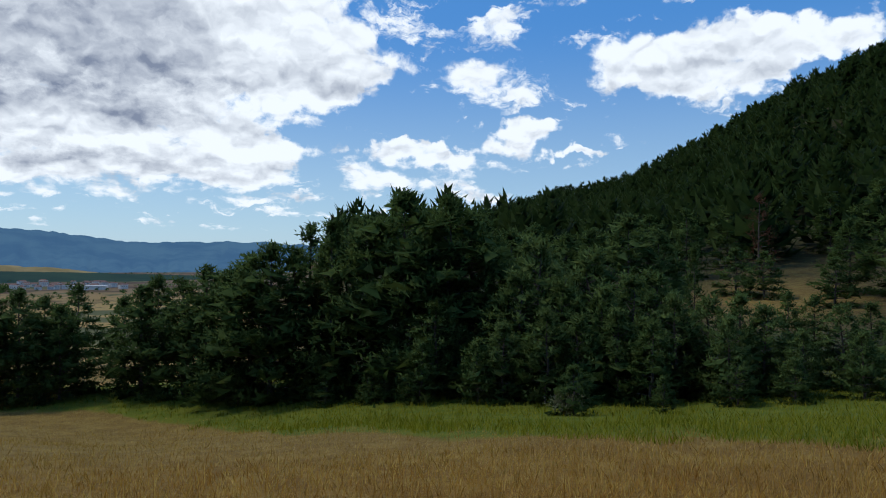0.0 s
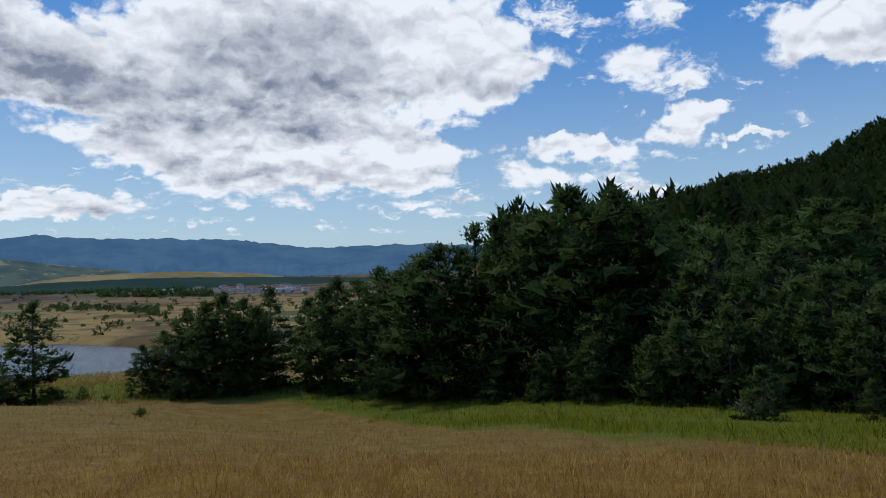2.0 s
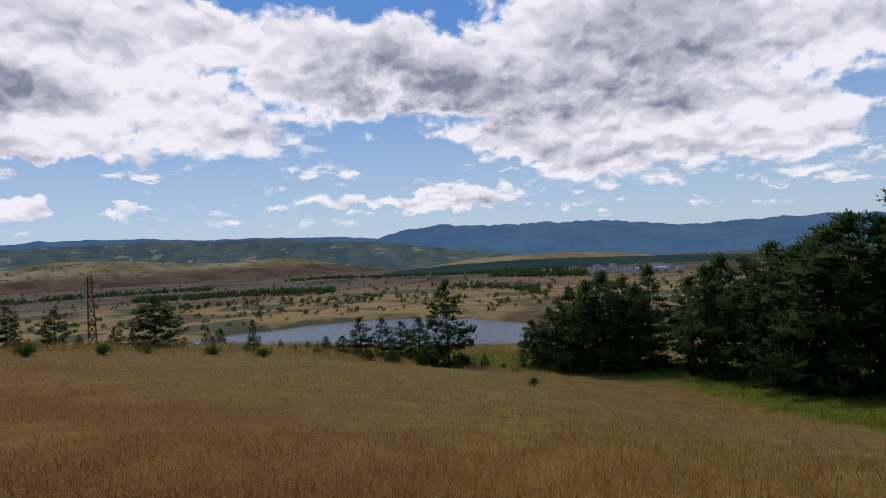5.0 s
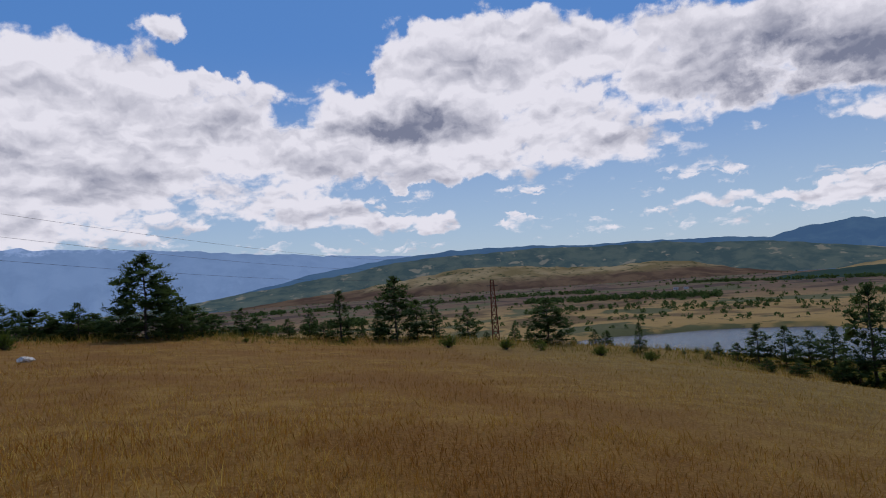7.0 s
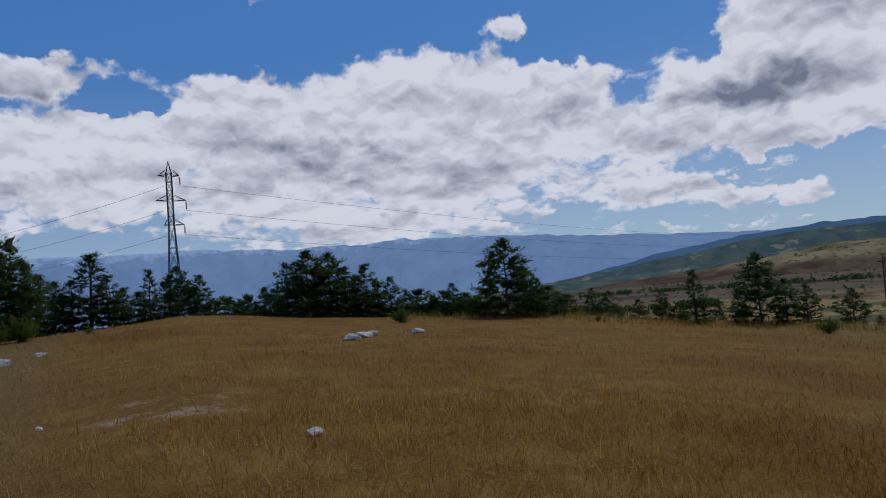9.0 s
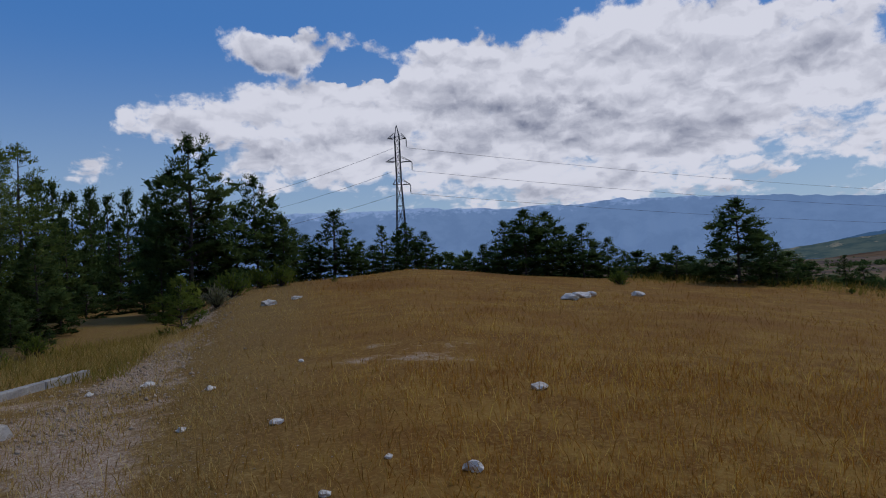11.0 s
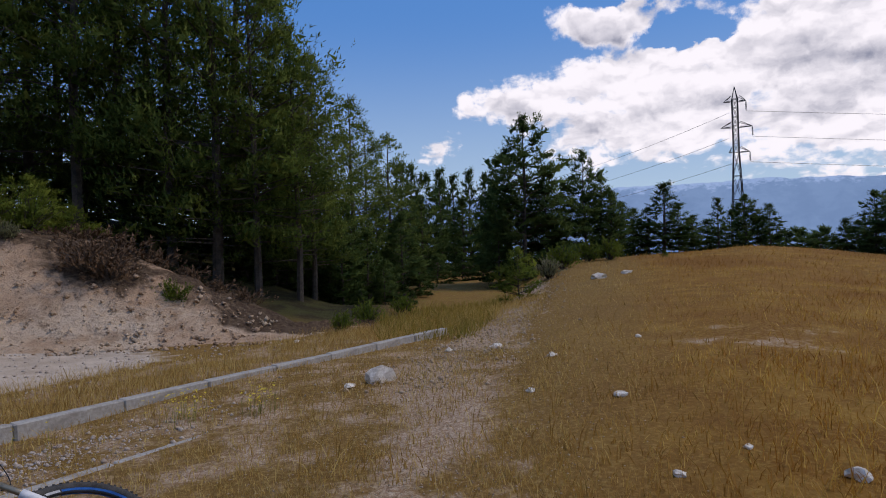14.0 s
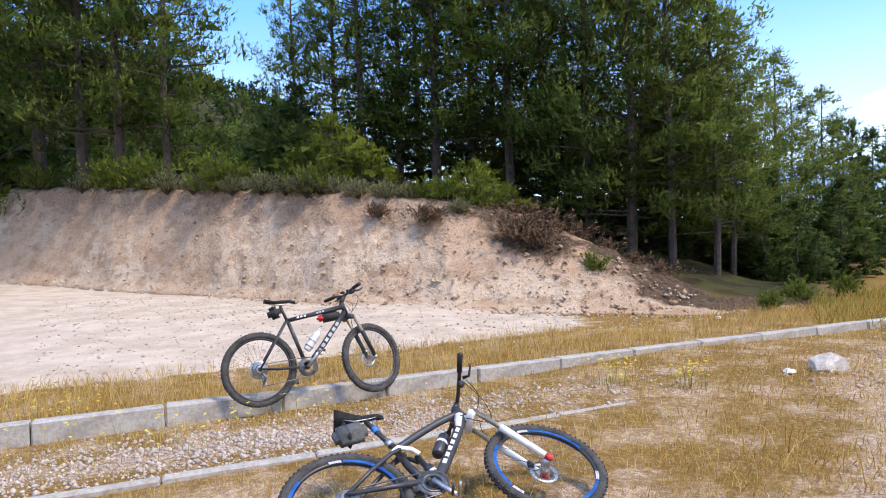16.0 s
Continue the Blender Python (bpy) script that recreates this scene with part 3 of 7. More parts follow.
def ground_z(x, y):
    """Height of the ground sheet."""
    a, r = polar(x, y)
    re, ze = np.interp(a, BROW_A, BROW_R), np.interp(a, BROW_A, BROW_Z)
    t = np.clip(r / re, 0, 1)
    open_side = soft(a, 26, 50)
    meadow = ze * (soft(t) * (1 - open_side) + t ** 1.25 * open_side)
    # the plain beyond
    plain_z = np.interp(r, PLAIN_R, PLAIN_Z)
    ridge = r * np.tan(np.radians(np.interp(a, RIDGE_A, RIDGE_E)))
    plain_z = plain_z + (ridge - plain_z) * soft(r, 1700, 2900) * (r > 1700)
    plain_z = plain_z - 10.0 * soft(lake_depth(x, y), -0.02, 0.30)
    hill = np.radians(np.interp(a, HILL_A, HILL_E))
    hill_z = np.minimum(r, 420) * np.tan(hill) * soft(r, 30, np.interp(a, (-24, -14), (225, 330)))
    beyond = np.where((a < 12) | (a > 190), np.maximum(hill_z - 3.0 * (1 - soft(r, 30, 90)), plain_z * soft(a, 0, 14) - 1e3 * (a < 0) - 1e3 * (a > 190)), plain_z)
    s = np.clip(np.log(np.maximum(r, 1) / (re + 5)) / np.log(190.0 / (re + 5)), 0, 1)
    drop = 1 - (1 - s) ** 2
    z = np.where(r > re, ze + (beyond - ze) * drop, meadow)
    # the road side: level ground, the lot, the bank and the slope above it
    q, s2 = x * KERB.x + y * KERB.y, x * ALONG.x + y * ALONG.y
    level = 0.022 * np.clip(q - 6.6, 0, 30) - 0.35 * soft(s2, 12, 20) + 0.05 * rough_field(x, y, 3.0, 5)
    foot, deep, high = (np.interp(a, FOOT_A, v) for v in (FOOT_R, BANK_D, BANK_Z))
    up = soft(r, foot + 0.5, foot + deep + 0.9)
    above = np.maximum(high - 0.25 - level, 0) * up + 0.12 * np.clip(r - foot - deep - 1, 0, 60)
    road_side = level + above * soft(a, 164, 172)
    edge = np.interp(r, EDGE_R, EDGE_A)
    side = soft((edge - a) * np.radians(1) * np.maximum(r, 1), -np.interp(r, (6, 20), (1.1, 2.3)), 0.7)
    side = 1 - (1 - side) * soft(a, 258, 238)
    lower = np.where(r > 30, np.minimum(road_side, level), road_side)
    z = z * side + lower * (1 - side)
    z = z + (hill_z - z) * soft(r, 45, 140) * (a > 190)
    z = z + (plain_z - z) * soft(r, 40, 160) * ((a > 140) & (a <= 190))
    near = soft(r, 3, 9)
    return z + near * (0.10 * rough_field(x, y, 6.5, 1) + 0.05 * rough_field(x, y, 2.3, 2)) * (r < 60) + 1.2 * rough_field(x, y, 60, 7) * soft(r, 60, 200)


def on_ground(a, r, sink=0.0):
    x, y = heading(a, r)
    return x, y, float(ground_z(x, y)) - sink


def build_ground():
    cols = 380
    # rings close together near by, wide apart far off
    radii = np.concatenate([[0.001, 0.3], np.geomspace(0.6, 4900, 230)])
    ang = np.arange(cols) * math.tau / cols
    rr, aa = np.meshgrid(radii, ang, indexing="ij")
    x, y = -np.sin(aa) * rr, np.cos(aa) * rr
    x, y = x.ravel(), y.ravel()
    z = ground_z(x, y)
    me = raw_mesh("ground", np.stack([x, y, z], -1), grid_faces(len(radii), cols, True)[:, ::-1])
    a, r = polar(x, y)
    re = np.interp(a, BROW_A, BROW_R)
    q, s = x * KERB.x + y * KERB.y, x * ALONG.x + y * ALONG.y
    green = soft(r / re, np.interp(a, (-40, -20, 0, 13, 20, 27, 60), (0.34, 0.32, 0.38, 0.46, 0.78, 0.96, 1.02)), np.interp(a, (-40, 0, 13, 20, 27, 60), (0.46, 0.52, 0.60, 0.94, 1.04, 1.1))) * soft(a, 60, 40) * (r < 42)
    green = np.maximum(green, 0.55 * soft(r, re, re + 8) * soft(a, 30, 50) * soft(a, 140, 120) * (r < 120))
    green = np.maximum(green, 0.34 * soft(r, 13, 19) * soft(a, 148, 151) * soft(a, 166, 162))
    bare = 0.62 * np.exp(-(((a - 156) / 7) ** 2 + ((r - 6.2) / 2.4) ** 2)) + 0.55 * np.exp(-(((a - 180) / 28) ** 2 + ((r - 3.6) / 2.2) ** 2))
    bare = np.maximum(bare, 0.52 * np.exp(-(((a - 130) / 9) ** 2 + ((r - 9.5) / 1.6) ** 2)))
    edge = np.interp(r, EDGE_R, EDGE_A)
    bare = np.maximum(bare, 0.86 * np.exp(-((((edge - a) * np.radians(1) * r + 0.45) / np.interp(r, (6, 12, 20), (1.3, 0.8, 0.9))) ** 2)) * (0.8 + 0.35 * rough_field(x, y, 1.1, 59)) * soft(r, 4.5, 7) * soft(r, 28, 21))
    bare = np.maximum(bare, 0.50 * soft(a, 152, 162) * soft(a, 250, 235) * soft(q, -2, 0.5) * (q < 8.5) * (s < 9))
    bare = np.maximum(bare, 0.65 * np.exp(-(((q - 5.5) / 0.55) ** 2)) * soft(s, 5.0, 2.0) * (r < 25))
    bare = bare * soft(r, 0.9, 2.8)
    foot = np.interp(a, FOOT_A, FOOT_R)
    road = soft(q, KERB_Q + 1.3, KERB_Q + 2.6) * soft(r, foot + 2.0, foot + 0.8) * soft(a, 166, 172)
    road = road * soft(s, 8.0, 4.5)
    plain_m = soft(r, 90, 170) * soft(a, 4, 16) * soft(a, 195, 180)
    hilly = soft(r, 2300, 2800) * soft(a, 4, 16) * soft(a, 195, 180)
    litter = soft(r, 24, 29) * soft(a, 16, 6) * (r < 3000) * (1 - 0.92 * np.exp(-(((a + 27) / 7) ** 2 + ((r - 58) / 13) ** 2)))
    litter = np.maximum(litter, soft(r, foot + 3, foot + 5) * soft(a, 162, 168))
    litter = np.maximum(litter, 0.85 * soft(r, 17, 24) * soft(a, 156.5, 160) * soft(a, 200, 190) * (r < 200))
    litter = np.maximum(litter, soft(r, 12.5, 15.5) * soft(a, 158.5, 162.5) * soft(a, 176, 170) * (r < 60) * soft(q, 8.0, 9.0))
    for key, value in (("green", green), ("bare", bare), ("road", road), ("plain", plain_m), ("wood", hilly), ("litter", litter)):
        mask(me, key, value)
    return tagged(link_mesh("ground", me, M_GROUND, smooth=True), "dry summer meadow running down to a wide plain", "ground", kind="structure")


build_ground()


def build_lake():
    bm = bmesh.new()
    cx, cy = heading(56, 262)
    ring = [bm.verts.new((cx + 115 * math.cos(k * math.tau / 72), cy + 115 * math.sin(k * math.tau / 72), LAKE_Z - 0.4)) for k in range(72)]
    bm.faces.new(ring)
    return tagged(obj("water", bm, M_WATER), "calm grey-blue reservoir among dry fields", "lake", kind="structure")


build_lake()


def build_range(name, dist, depth, table_a, table_e, foot_e, mat, rough, label, seed):
    """A far range: its skyline by heading, falling in spurs towards the plain."""
    cols, rows = 260, 26
    a = np.linspace(table_a[0], table_a[-1], cols)
    crest = np.interp(a, table_a, table_e)
    v = np.linspace(0, 1, rows)
    aa, vv = np.meshgrid(a, v, indexing="xy")
    spur = rough_field(aa * 12, vv * 9, 11, seed) * 0.6 + rough_field(aa * 12, vv * 14, 4.5, seed + 1) * 0.4
    r = dist - depth * (1 - vv) + spur * depth * 0.25 * (1 - vv)
    wiggle = rough * (rough_field(a * 10, a * 0, 9, seed + 2) + 0.5 * rough_field(a * 10, a * 0, 3.5, seed + 3))
    e = foot_e + (crest + wiggle - foot_e) * (vv ** 0.9) + spur * 0.35 * vv * (1 - vv)
    x, y = -np.sin(np.radians(aa)) * r, np.cos(np.radians(aa)) * r
    z = r * np.tan(np.radians(e))
    me = raw_mesh(name, np.stack([x, y, z], -1).reshape(-1, 3), grid_faces(rows, cols))
    return tagged(link_mesh(name, me, mat, smooth=True), label, "mountain", kind="structure")


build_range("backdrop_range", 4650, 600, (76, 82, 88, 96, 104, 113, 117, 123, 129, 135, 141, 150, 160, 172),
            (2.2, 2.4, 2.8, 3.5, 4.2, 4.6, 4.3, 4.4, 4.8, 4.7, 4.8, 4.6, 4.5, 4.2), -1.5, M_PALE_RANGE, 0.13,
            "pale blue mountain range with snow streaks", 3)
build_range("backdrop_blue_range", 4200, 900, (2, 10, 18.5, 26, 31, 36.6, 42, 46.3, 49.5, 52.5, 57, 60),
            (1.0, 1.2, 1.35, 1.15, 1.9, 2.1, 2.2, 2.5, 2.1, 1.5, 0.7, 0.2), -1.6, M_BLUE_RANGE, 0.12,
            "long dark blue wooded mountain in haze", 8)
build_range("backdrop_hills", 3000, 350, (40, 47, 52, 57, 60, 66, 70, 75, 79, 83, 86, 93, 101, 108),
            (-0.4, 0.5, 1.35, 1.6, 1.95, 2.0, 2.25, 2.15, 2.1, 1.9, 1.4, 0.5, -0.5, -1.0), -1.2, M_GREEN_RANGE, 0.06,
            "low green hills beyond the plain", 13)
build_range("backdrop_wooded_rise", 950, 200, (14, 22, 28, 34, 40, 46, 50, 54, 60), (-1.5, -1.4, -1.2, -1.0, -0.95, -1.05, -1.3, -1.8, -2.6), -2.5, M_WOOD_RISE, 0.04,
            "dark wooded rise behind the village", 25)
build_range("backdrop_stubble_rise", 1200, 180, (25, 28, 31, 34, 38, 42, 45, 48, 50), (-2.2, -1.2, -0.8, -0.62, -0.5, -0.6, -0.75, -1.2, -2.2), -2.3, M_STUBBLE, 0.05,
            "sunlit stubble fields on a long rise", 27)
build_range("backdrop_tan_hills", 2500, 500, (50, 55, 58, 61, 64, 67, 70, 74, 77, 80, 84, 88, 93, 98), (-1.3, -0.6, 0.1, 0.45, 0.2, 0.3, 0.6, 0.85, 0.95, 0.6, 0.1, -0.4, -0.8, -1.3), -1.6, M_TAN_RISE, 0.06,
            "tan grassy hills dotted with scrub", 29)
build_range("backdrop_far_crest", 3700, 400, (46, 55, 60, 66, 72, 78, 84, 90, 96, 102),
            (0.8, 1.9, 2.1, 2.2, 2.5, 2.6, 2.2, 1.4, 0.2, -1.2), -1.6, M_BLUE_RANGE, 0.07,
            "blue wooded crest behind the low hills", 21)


def build_bank():
    """The raw face of the road cutting, rilled by rain."""
    a = np.arange(162, 240, 0.22)
    v = np.linspace(-0.06, 1.45, 56)
    aa, vv = np.meshgrid(a, v, indexing="xy")
    foot, deep, high = (np.interp(aa, FOOT_A, k) for k in (FOOT_R, BANK_D, BANK_Z))
    x0, y0 = -np.sin(np.radians(aa)) * foot, np.cos(np.radians(aa)) * foot
    low = 0.022 * np.clip(x0 * KERB.x + y0 * KERB.y - 6.6, 0, 30)
    face = np.clip(vv, 0, 1)
    rise = np.where(face < 0.18, face * 0.5, 0.09 + (face - 0.18) / 0.82 * 0.91)
    arc = np.radians(aa) * foot
    n1 = rough_field(arc, vv * high * 1.2, 0.9, 31) + 0.5 * rough_field(arc, vv * high * 1.6, 0.35, 32) + 0.55 * rough_field(arc, vv * high * 2, 0.17, 33)
    rill = rough_field(arc + 0.25 * n1, vv * high * 0.55, 0.55, 34)
    lip = 0.22 * rough_field(arc, vv * high * 1.1, 1.3, 35) + 0.12 * rough_field(arc, vv * high, 0.4, 36)
    r = foot + deep * (face + np.clip(vv - 1, 0, 1) * 1.6) + (n1 * 0.095 - np.abs(rill) * 0.012) * soft(face, 0, 0.3) * soft(high, 0.1, 1.0)
    r = r + 0.35 * lip * soft(face, 0.6, 1.0) * soft(high, 0.2, 1.2)
    z = low + (high - low) * rise + 0.05 * n1 * soft(face, 0.05, 0.2) + np.minimum(vv, 0) * 2.0 + 0.10 * soft(vv, 1.0, 1.15) - 1.4 * soft(vv, 1.2, 1.45) + lip * 0.3 * soft(vv, 0.8, 1.0)
    x, y = -np.sin(np.radians(aa)) * r, np.cos(np.radians(aa)) * r
    me = raw_mesh("earth_bank", np.stack([x, y, z], -1).reshape(-1, 3), grid_faces(len(v), len(a)))
    soil = 0.5 * soft(vv, 0.86, 1.0) + 0.9 * np.exp(-(((aa - 183.5) / 5.5) ** 2 + ((vv - 0.78) / 0.22) ** 2)) + 0.8 * soft(aa, 180, 172) * soft(vv, 0.15, 0.55) + 0.5 * soft(aa, 172, 168)
    mask(me, "soil", soil.ravel())
    mask(me, "crust", (soft(vv, 0.30, 0.95) * 0.75 + 0.15 * rough_field(arc, vv * high, 1.2, 37)).ravel())
    return tagged(link_mesh("earth_bank", me, M_BANK, smooth=True), "eroded sandy bank cut beside the dirt road", "bank", kind="structure")


build_bank()


def build_clods():
    """Fallen stones and clods on the foot and face of the bank."""
    rng = np.random.default_rng(88)
    n = 1700
    a, f = rng.uniform(170, 228, n), rng.uniform(0, 1, n) ** 1.8
    foot, deep, high = (np.interp(a, FOOT_A, k) for k in (FOOT_R, BANK_D, BANK_Z))
    r = foot - 0.25 * (f < 0.15) + deep * f - 0.06
    x, y = -np.sin(np.radians(a)) * r, np.cos(np.radians(a)) * r
    low = 0.022 * np.clip(x * KERB.x + y * KERB.y - 6.6, 0, 30)
    rise = np.where(f < 0.18, f * 0.5, 0.09 + (f - 0.18) / 0.82 * 0.91)
    z = low + (high - low) * rise
    size = rng.uniform(0.010, 0.032, n) * rng.choice([1, 1, 1, 1.9], n)
    v = rng.normal(0, 1, (n, 6, 3))
    base_v = np.array([(1, 0, 0), (-1, 0, 0), (0, 1, 0), (0, -1, 0), (0, 0, 0.8), (0, 0, -0.8)], float)
    v = (base_v[None] + v * 0.22) * size[:, None, None] + np.stack([x, y, z], -1)[:, None]
    base_f = np.array([(0, 2, 4), (2, 1, 4), (1, 3, 4), (3, 0, 4), (2, 0, 5), (1, 2, 5), (3, 1, 5), (0, 3, 5)])
    me = raw_mesh("clods", v.reshape(-1, 3), (base_f[None] + 6 * np.arange(n)[:, None, None]).reshape(-1, 3))
    return tagged(link_mesh("clods", me, M_BANK), "crumbled earth and stones on the bank", "rubble", kind="stuff")


build_clods()


# ---------------------------------------------------------------- pines
def tuft_arrays(centre, axis, size, blades, spread, wide, rng, long=1.0):
    """Needle tufts: thin blades fanning from each shoot."""
    n = len(centre)
    axis = axis / np.linalg.norm(axis, axis=1, keepdims=True)
    helper = np.where(np.abs(axis[:, 2:3]) < 0.9, np.array([[0, 0, 1.0]]), np.array([[1.0, 0, 0]]))
    u = np.cross(axis, helper)
    u /= np.linalg.norm(u, axis=1, keepdims=True)
    v = np.cross(axis, u)
    th = rng.uniform(0, math.tau, (n, blades))
    out = u[:, None] * np.cos(th)[..., None] + v[:, None] * np.sin(th)[..., None]
    side = -u[:, None] * np.sin(th)[..., None] + v[:, None] * np.cos(th)[..., None]
    along = rng.uniform(-0.5, 0.5, (n, blades, 1)) * size[:, None, None]
    root = centre[:, None] + axis[:, None] * along
    length = size[:, None, None] * rng.uniform(0.6, 1.0, (n, blades, 1)) * long
    tip = root + (axis[:, None] * (1 - spread * 0.5) + out * spread) * length
    half = side * (size[:, None, None] * wide)
    return np.stack([root - half, root + half, tip], 2).reshape(-1, 3)


def tuft_mesh(name, *how):
    verts = tuft_arrays(*how)
    return raw_mesh(name, verts, np.arange(len(verts)).reshape(-1, 3))


def soft_mesh(name, verts, normals):
    """Loose triangles shaded as the rounded clumps that they belong to."""
    # each spray turns its face to the sun
    tri, lean = verts.reshape(-1, 3, 3).copy(), normals.reshape(-1, 3, 3)
    across = np.cross(tri[:, 1] - tri[:, 0], tri[:, 2] - tri[:, 0])
    across /= np.linalg.norm(across, axis=1, keepdims=True) + 1e-9
    turned = (across * (SUNWARD + 0.4 * lean[:, 0])).sum(1) < 0
    tri[turned] = tri[turned][:, ::-1]
    verts = tri.reshape(-1, 3)
    me = raw_mesh(name, verts, np.arange(len(verts)).reshape(-1, 3))
    me.polygons.foreach_set("use_smooth", np.ones(len(me.polygons), dtype=bool))
    normals = normals / (np.linalg.norm(normals, axis=1, keepdims=True) + 1e-9)
    me.normals_split_custom_set_from_vertices(normals.tolist())
    return me


def pine(name, height, clear, radius, whorls, per, pads, shoots, size, mat, seed, label, blades=6, top=0.75, dome=1.0, lean=0.0, wide=0.055, gaps=0.08,
         lift=0.25, fill=4, plump=1.0):
    """A pine: tapered trunk, whorled limbs that turn up at the ends, each limb with rounded pads of upright needle shoots."""
    rng = np.random.default_rng(seed)
    root = empty(name, pose(0, 0, 0), label, "tree")
    bm = bmesh.new()
    pts = [(lean * (k / 6) ** 2 + rng.normal(0, 0.03), rng.normal(0, 0.03), height * k / 6 - 0.25 * (k == 0)) for k in range(7)]
    r0 = 0.011 * height + 0.02
    tube(bm, pts, [r0 * (1 - 0.93 * k / 6) for k in range(7)], 7)
    part("trunk", bm, M_BARK, root)
    bm = bmesh.new()
    up = np.array([0, 0, 1.0])
    pad_c, pad_r, pad_out = [], [], []
    uneven = rng.uniform(0.70, 1.12, 8)
    for i in range(whorls):
        f = i / (whorls - 1)
        zc = clear + (height * 0.93 - clear) * f ** 0.92
        reach = max(radius * (1 - f ** dome) ** top * min(1.0, 0.80 + 1.5 * f) * rng.uniform(0.80, 1.10), 0.05 * radius)
        turn = rng.uniform(0, math.tau)
        for k in range(per if f < 0.8 else max(3, per - 2)):
            if rng.uniform() < gaps:
                continue
            th = turn + k * math.tau / per + rng.normal(0, 0.25)
            length = reach * rng.uniform(0.62, 1.12) * np.interp(th % math.tau, np.linspace(0, math.tau, 9), [*uneven, uneven[0]])
            zz = zc + rng.normal(0, 0.02) * height
            out = np.array([math.cos(th), math.sin(th), 0])
            across = np.array([-math.sin(th), math.cos(th), 0])
            rise = lift * (-0.15 + 2.6 * f) + rng.normal(0, 0.10)
            start = np.array([lean * (zz / height) ** 2, 0, zz])
            mid = start + out * length * 0.6 + up * rise * length * 0.35
            end = start + out * length + up * (rise + 0.12) * length
            tube(bm, (start, mid * 0.5 + end * 0.5), (0.010 + 0.012 * length, 0.006), 3, False)
            count = max(1, int(round(pads * length / radius + rng.uniform(-0.3, 0.5))))
            for j in range(count):
                g = 1.0 - 0.70 * j / max(count, 1) - rng.uniform(0, 0.12)
                p = (1 - g) ** 2 * start + 2 * g * (1 - g) * mid + g * g * end
                side = rng.normal(0, 0.24) * length * (0.4 + 0.8 * (1 - g)) if j else 0.0
                pr = plump * (0.12 * radius * (1 - 0.5 * f) + 0.13 * length) * rng.uniform(0.75, 1.25)
                pad_c.append(p + across * side + up * (0.15 * pr + 0.1 * abs(side))), pad_r.append(pr), pad_out.append(out)
    for j in range(4):
        pad_c.append(np.array([lean + rng.normal(0, 0.02) * height, rng.normal(0, 0.02) * height, height * (0.90 + 0.022 * j)]))
        pad_r.append(0.10 * radius * plump), pad_out.append(up)
    tagged(part("branchwork", bm, M_BARK, root), kind="stuff")
    pad_c, pad_r, pad_out = np.array(pad_c), np.array(pad_r), np.array(pad_out)

    def spread_over(count, lo, hi, flat):
        """Places within every pad: the centre, the way out of the pad and the pad each belongs to."""
        n = len(pad_c) * count
        which = np.repeat(np.arange(len(pad_c)), count)
        u = rng.normal(0, 1, (n, 3))
        u /= np.linalg.norm(u, axis=1, keepdims=True)
        u[:, 2] = np.where(u[:, 2] < -0.35, -u[:, 2], u[:, 2])
        at = pad_c[which] + u * np.array([1, 1, flat]) * (pad_r[which] * rng.uniform(lo, hi, n))[:, None]
        return at, u, which
    at, u, which = spread_over(shoots, 0.30, 1.0, 0.66)
    axis = 0.45 * u + 0.35 * pad_out[which] + up * 0.80 + rng.normal(0, 0.22, u.shape)
    brush = tuft_arrays(at, axis, size * rng.uniform(0.65, 1.25, len(at)), blades, 0.62, wide, rng, 0.50)
    centre_line = np.stack([lean * (at[:, 2] / height) ** 2, 0 * at[:, 0], 0.45 * height + 0 * at[:, 0]], -1)
    away = (at - centre_line) / np.array([radius, radius, height * 0.6])
    shade = np.repeat(0.75 * u + 0.8 * away + up * 0.25 + rng.normal(0, 0.12, u.shape), blades * 3, axis=0)
    at2, u2, which2 = spread_over(fill, 0.0, 0.62, 0.55)
    e1, e2 = (rng.normal(0, 1, at2.shape) * np.array([1, 1, 0.6]) * np.minimum(pad_r[which2] * 0.42, 0.22 if fill > 4 else 0.12)[:, None] for _ in range(2))
    core = np.stack([at2 - e1, at2 + e1, at2 + e2], 1).reshape(-1, 3)
    away2 = (at2 - np.array([0, 0, 0.45 * height])) / np.array([radius, radius, height * 0.6])
    shade2 = np.repeat(0.5 * u2 + away2, 3, axis=0)
    link_mesh("crown", soft_mesh("crown", np.concatenate([brush, core]), np.concatenate([shade, shade2])), mat, root)
    return root


DARK_LABEL = "dark green pine with a bushy crown to the ground"
pine_dark = pine("pine_tree", 7.0, 0.20, 2.2, 13, 5, 3.0, 10, 0.47, M_PINE, 11, DARK_LABEL, blades=5, top=0.80, dome=1.12, wide=0.075, plump=1.5, fill=6, lift=0.32)
pine_broad = pine("pine_tree", 7.0, 0.20, 2.7, 14, 6, 3.4, 11, 0.44, M_PINE, 12, DARK_LABEL, blades=5, top=0.72, dome=1.3, wide=0.075, plump=1.35, fill=6, lift=0.32)
pine_slim = pine("pine_tree", 7.0, 0.3, 1.5, 15, 5, 2.4, 9, 0.44, M_PINE, 13, "slender dark pine with an open pointed top", blades=5, gaps=0.06, top=0.85, dome=1.05, wide=0.075, plump=1.4, fill=6, lift=0.3)
pine_pale = pine("young_pine", 4.0, 0.1, 1.35, 11, 6, 2.6, 10, 0.36, M_PINE_PALE, 14, "grey-green young pine with pale upright shoots", blades=5, top=0.80, dome=1.1, wide=0.065, plump=1.4, fill=6, lift=0.4)
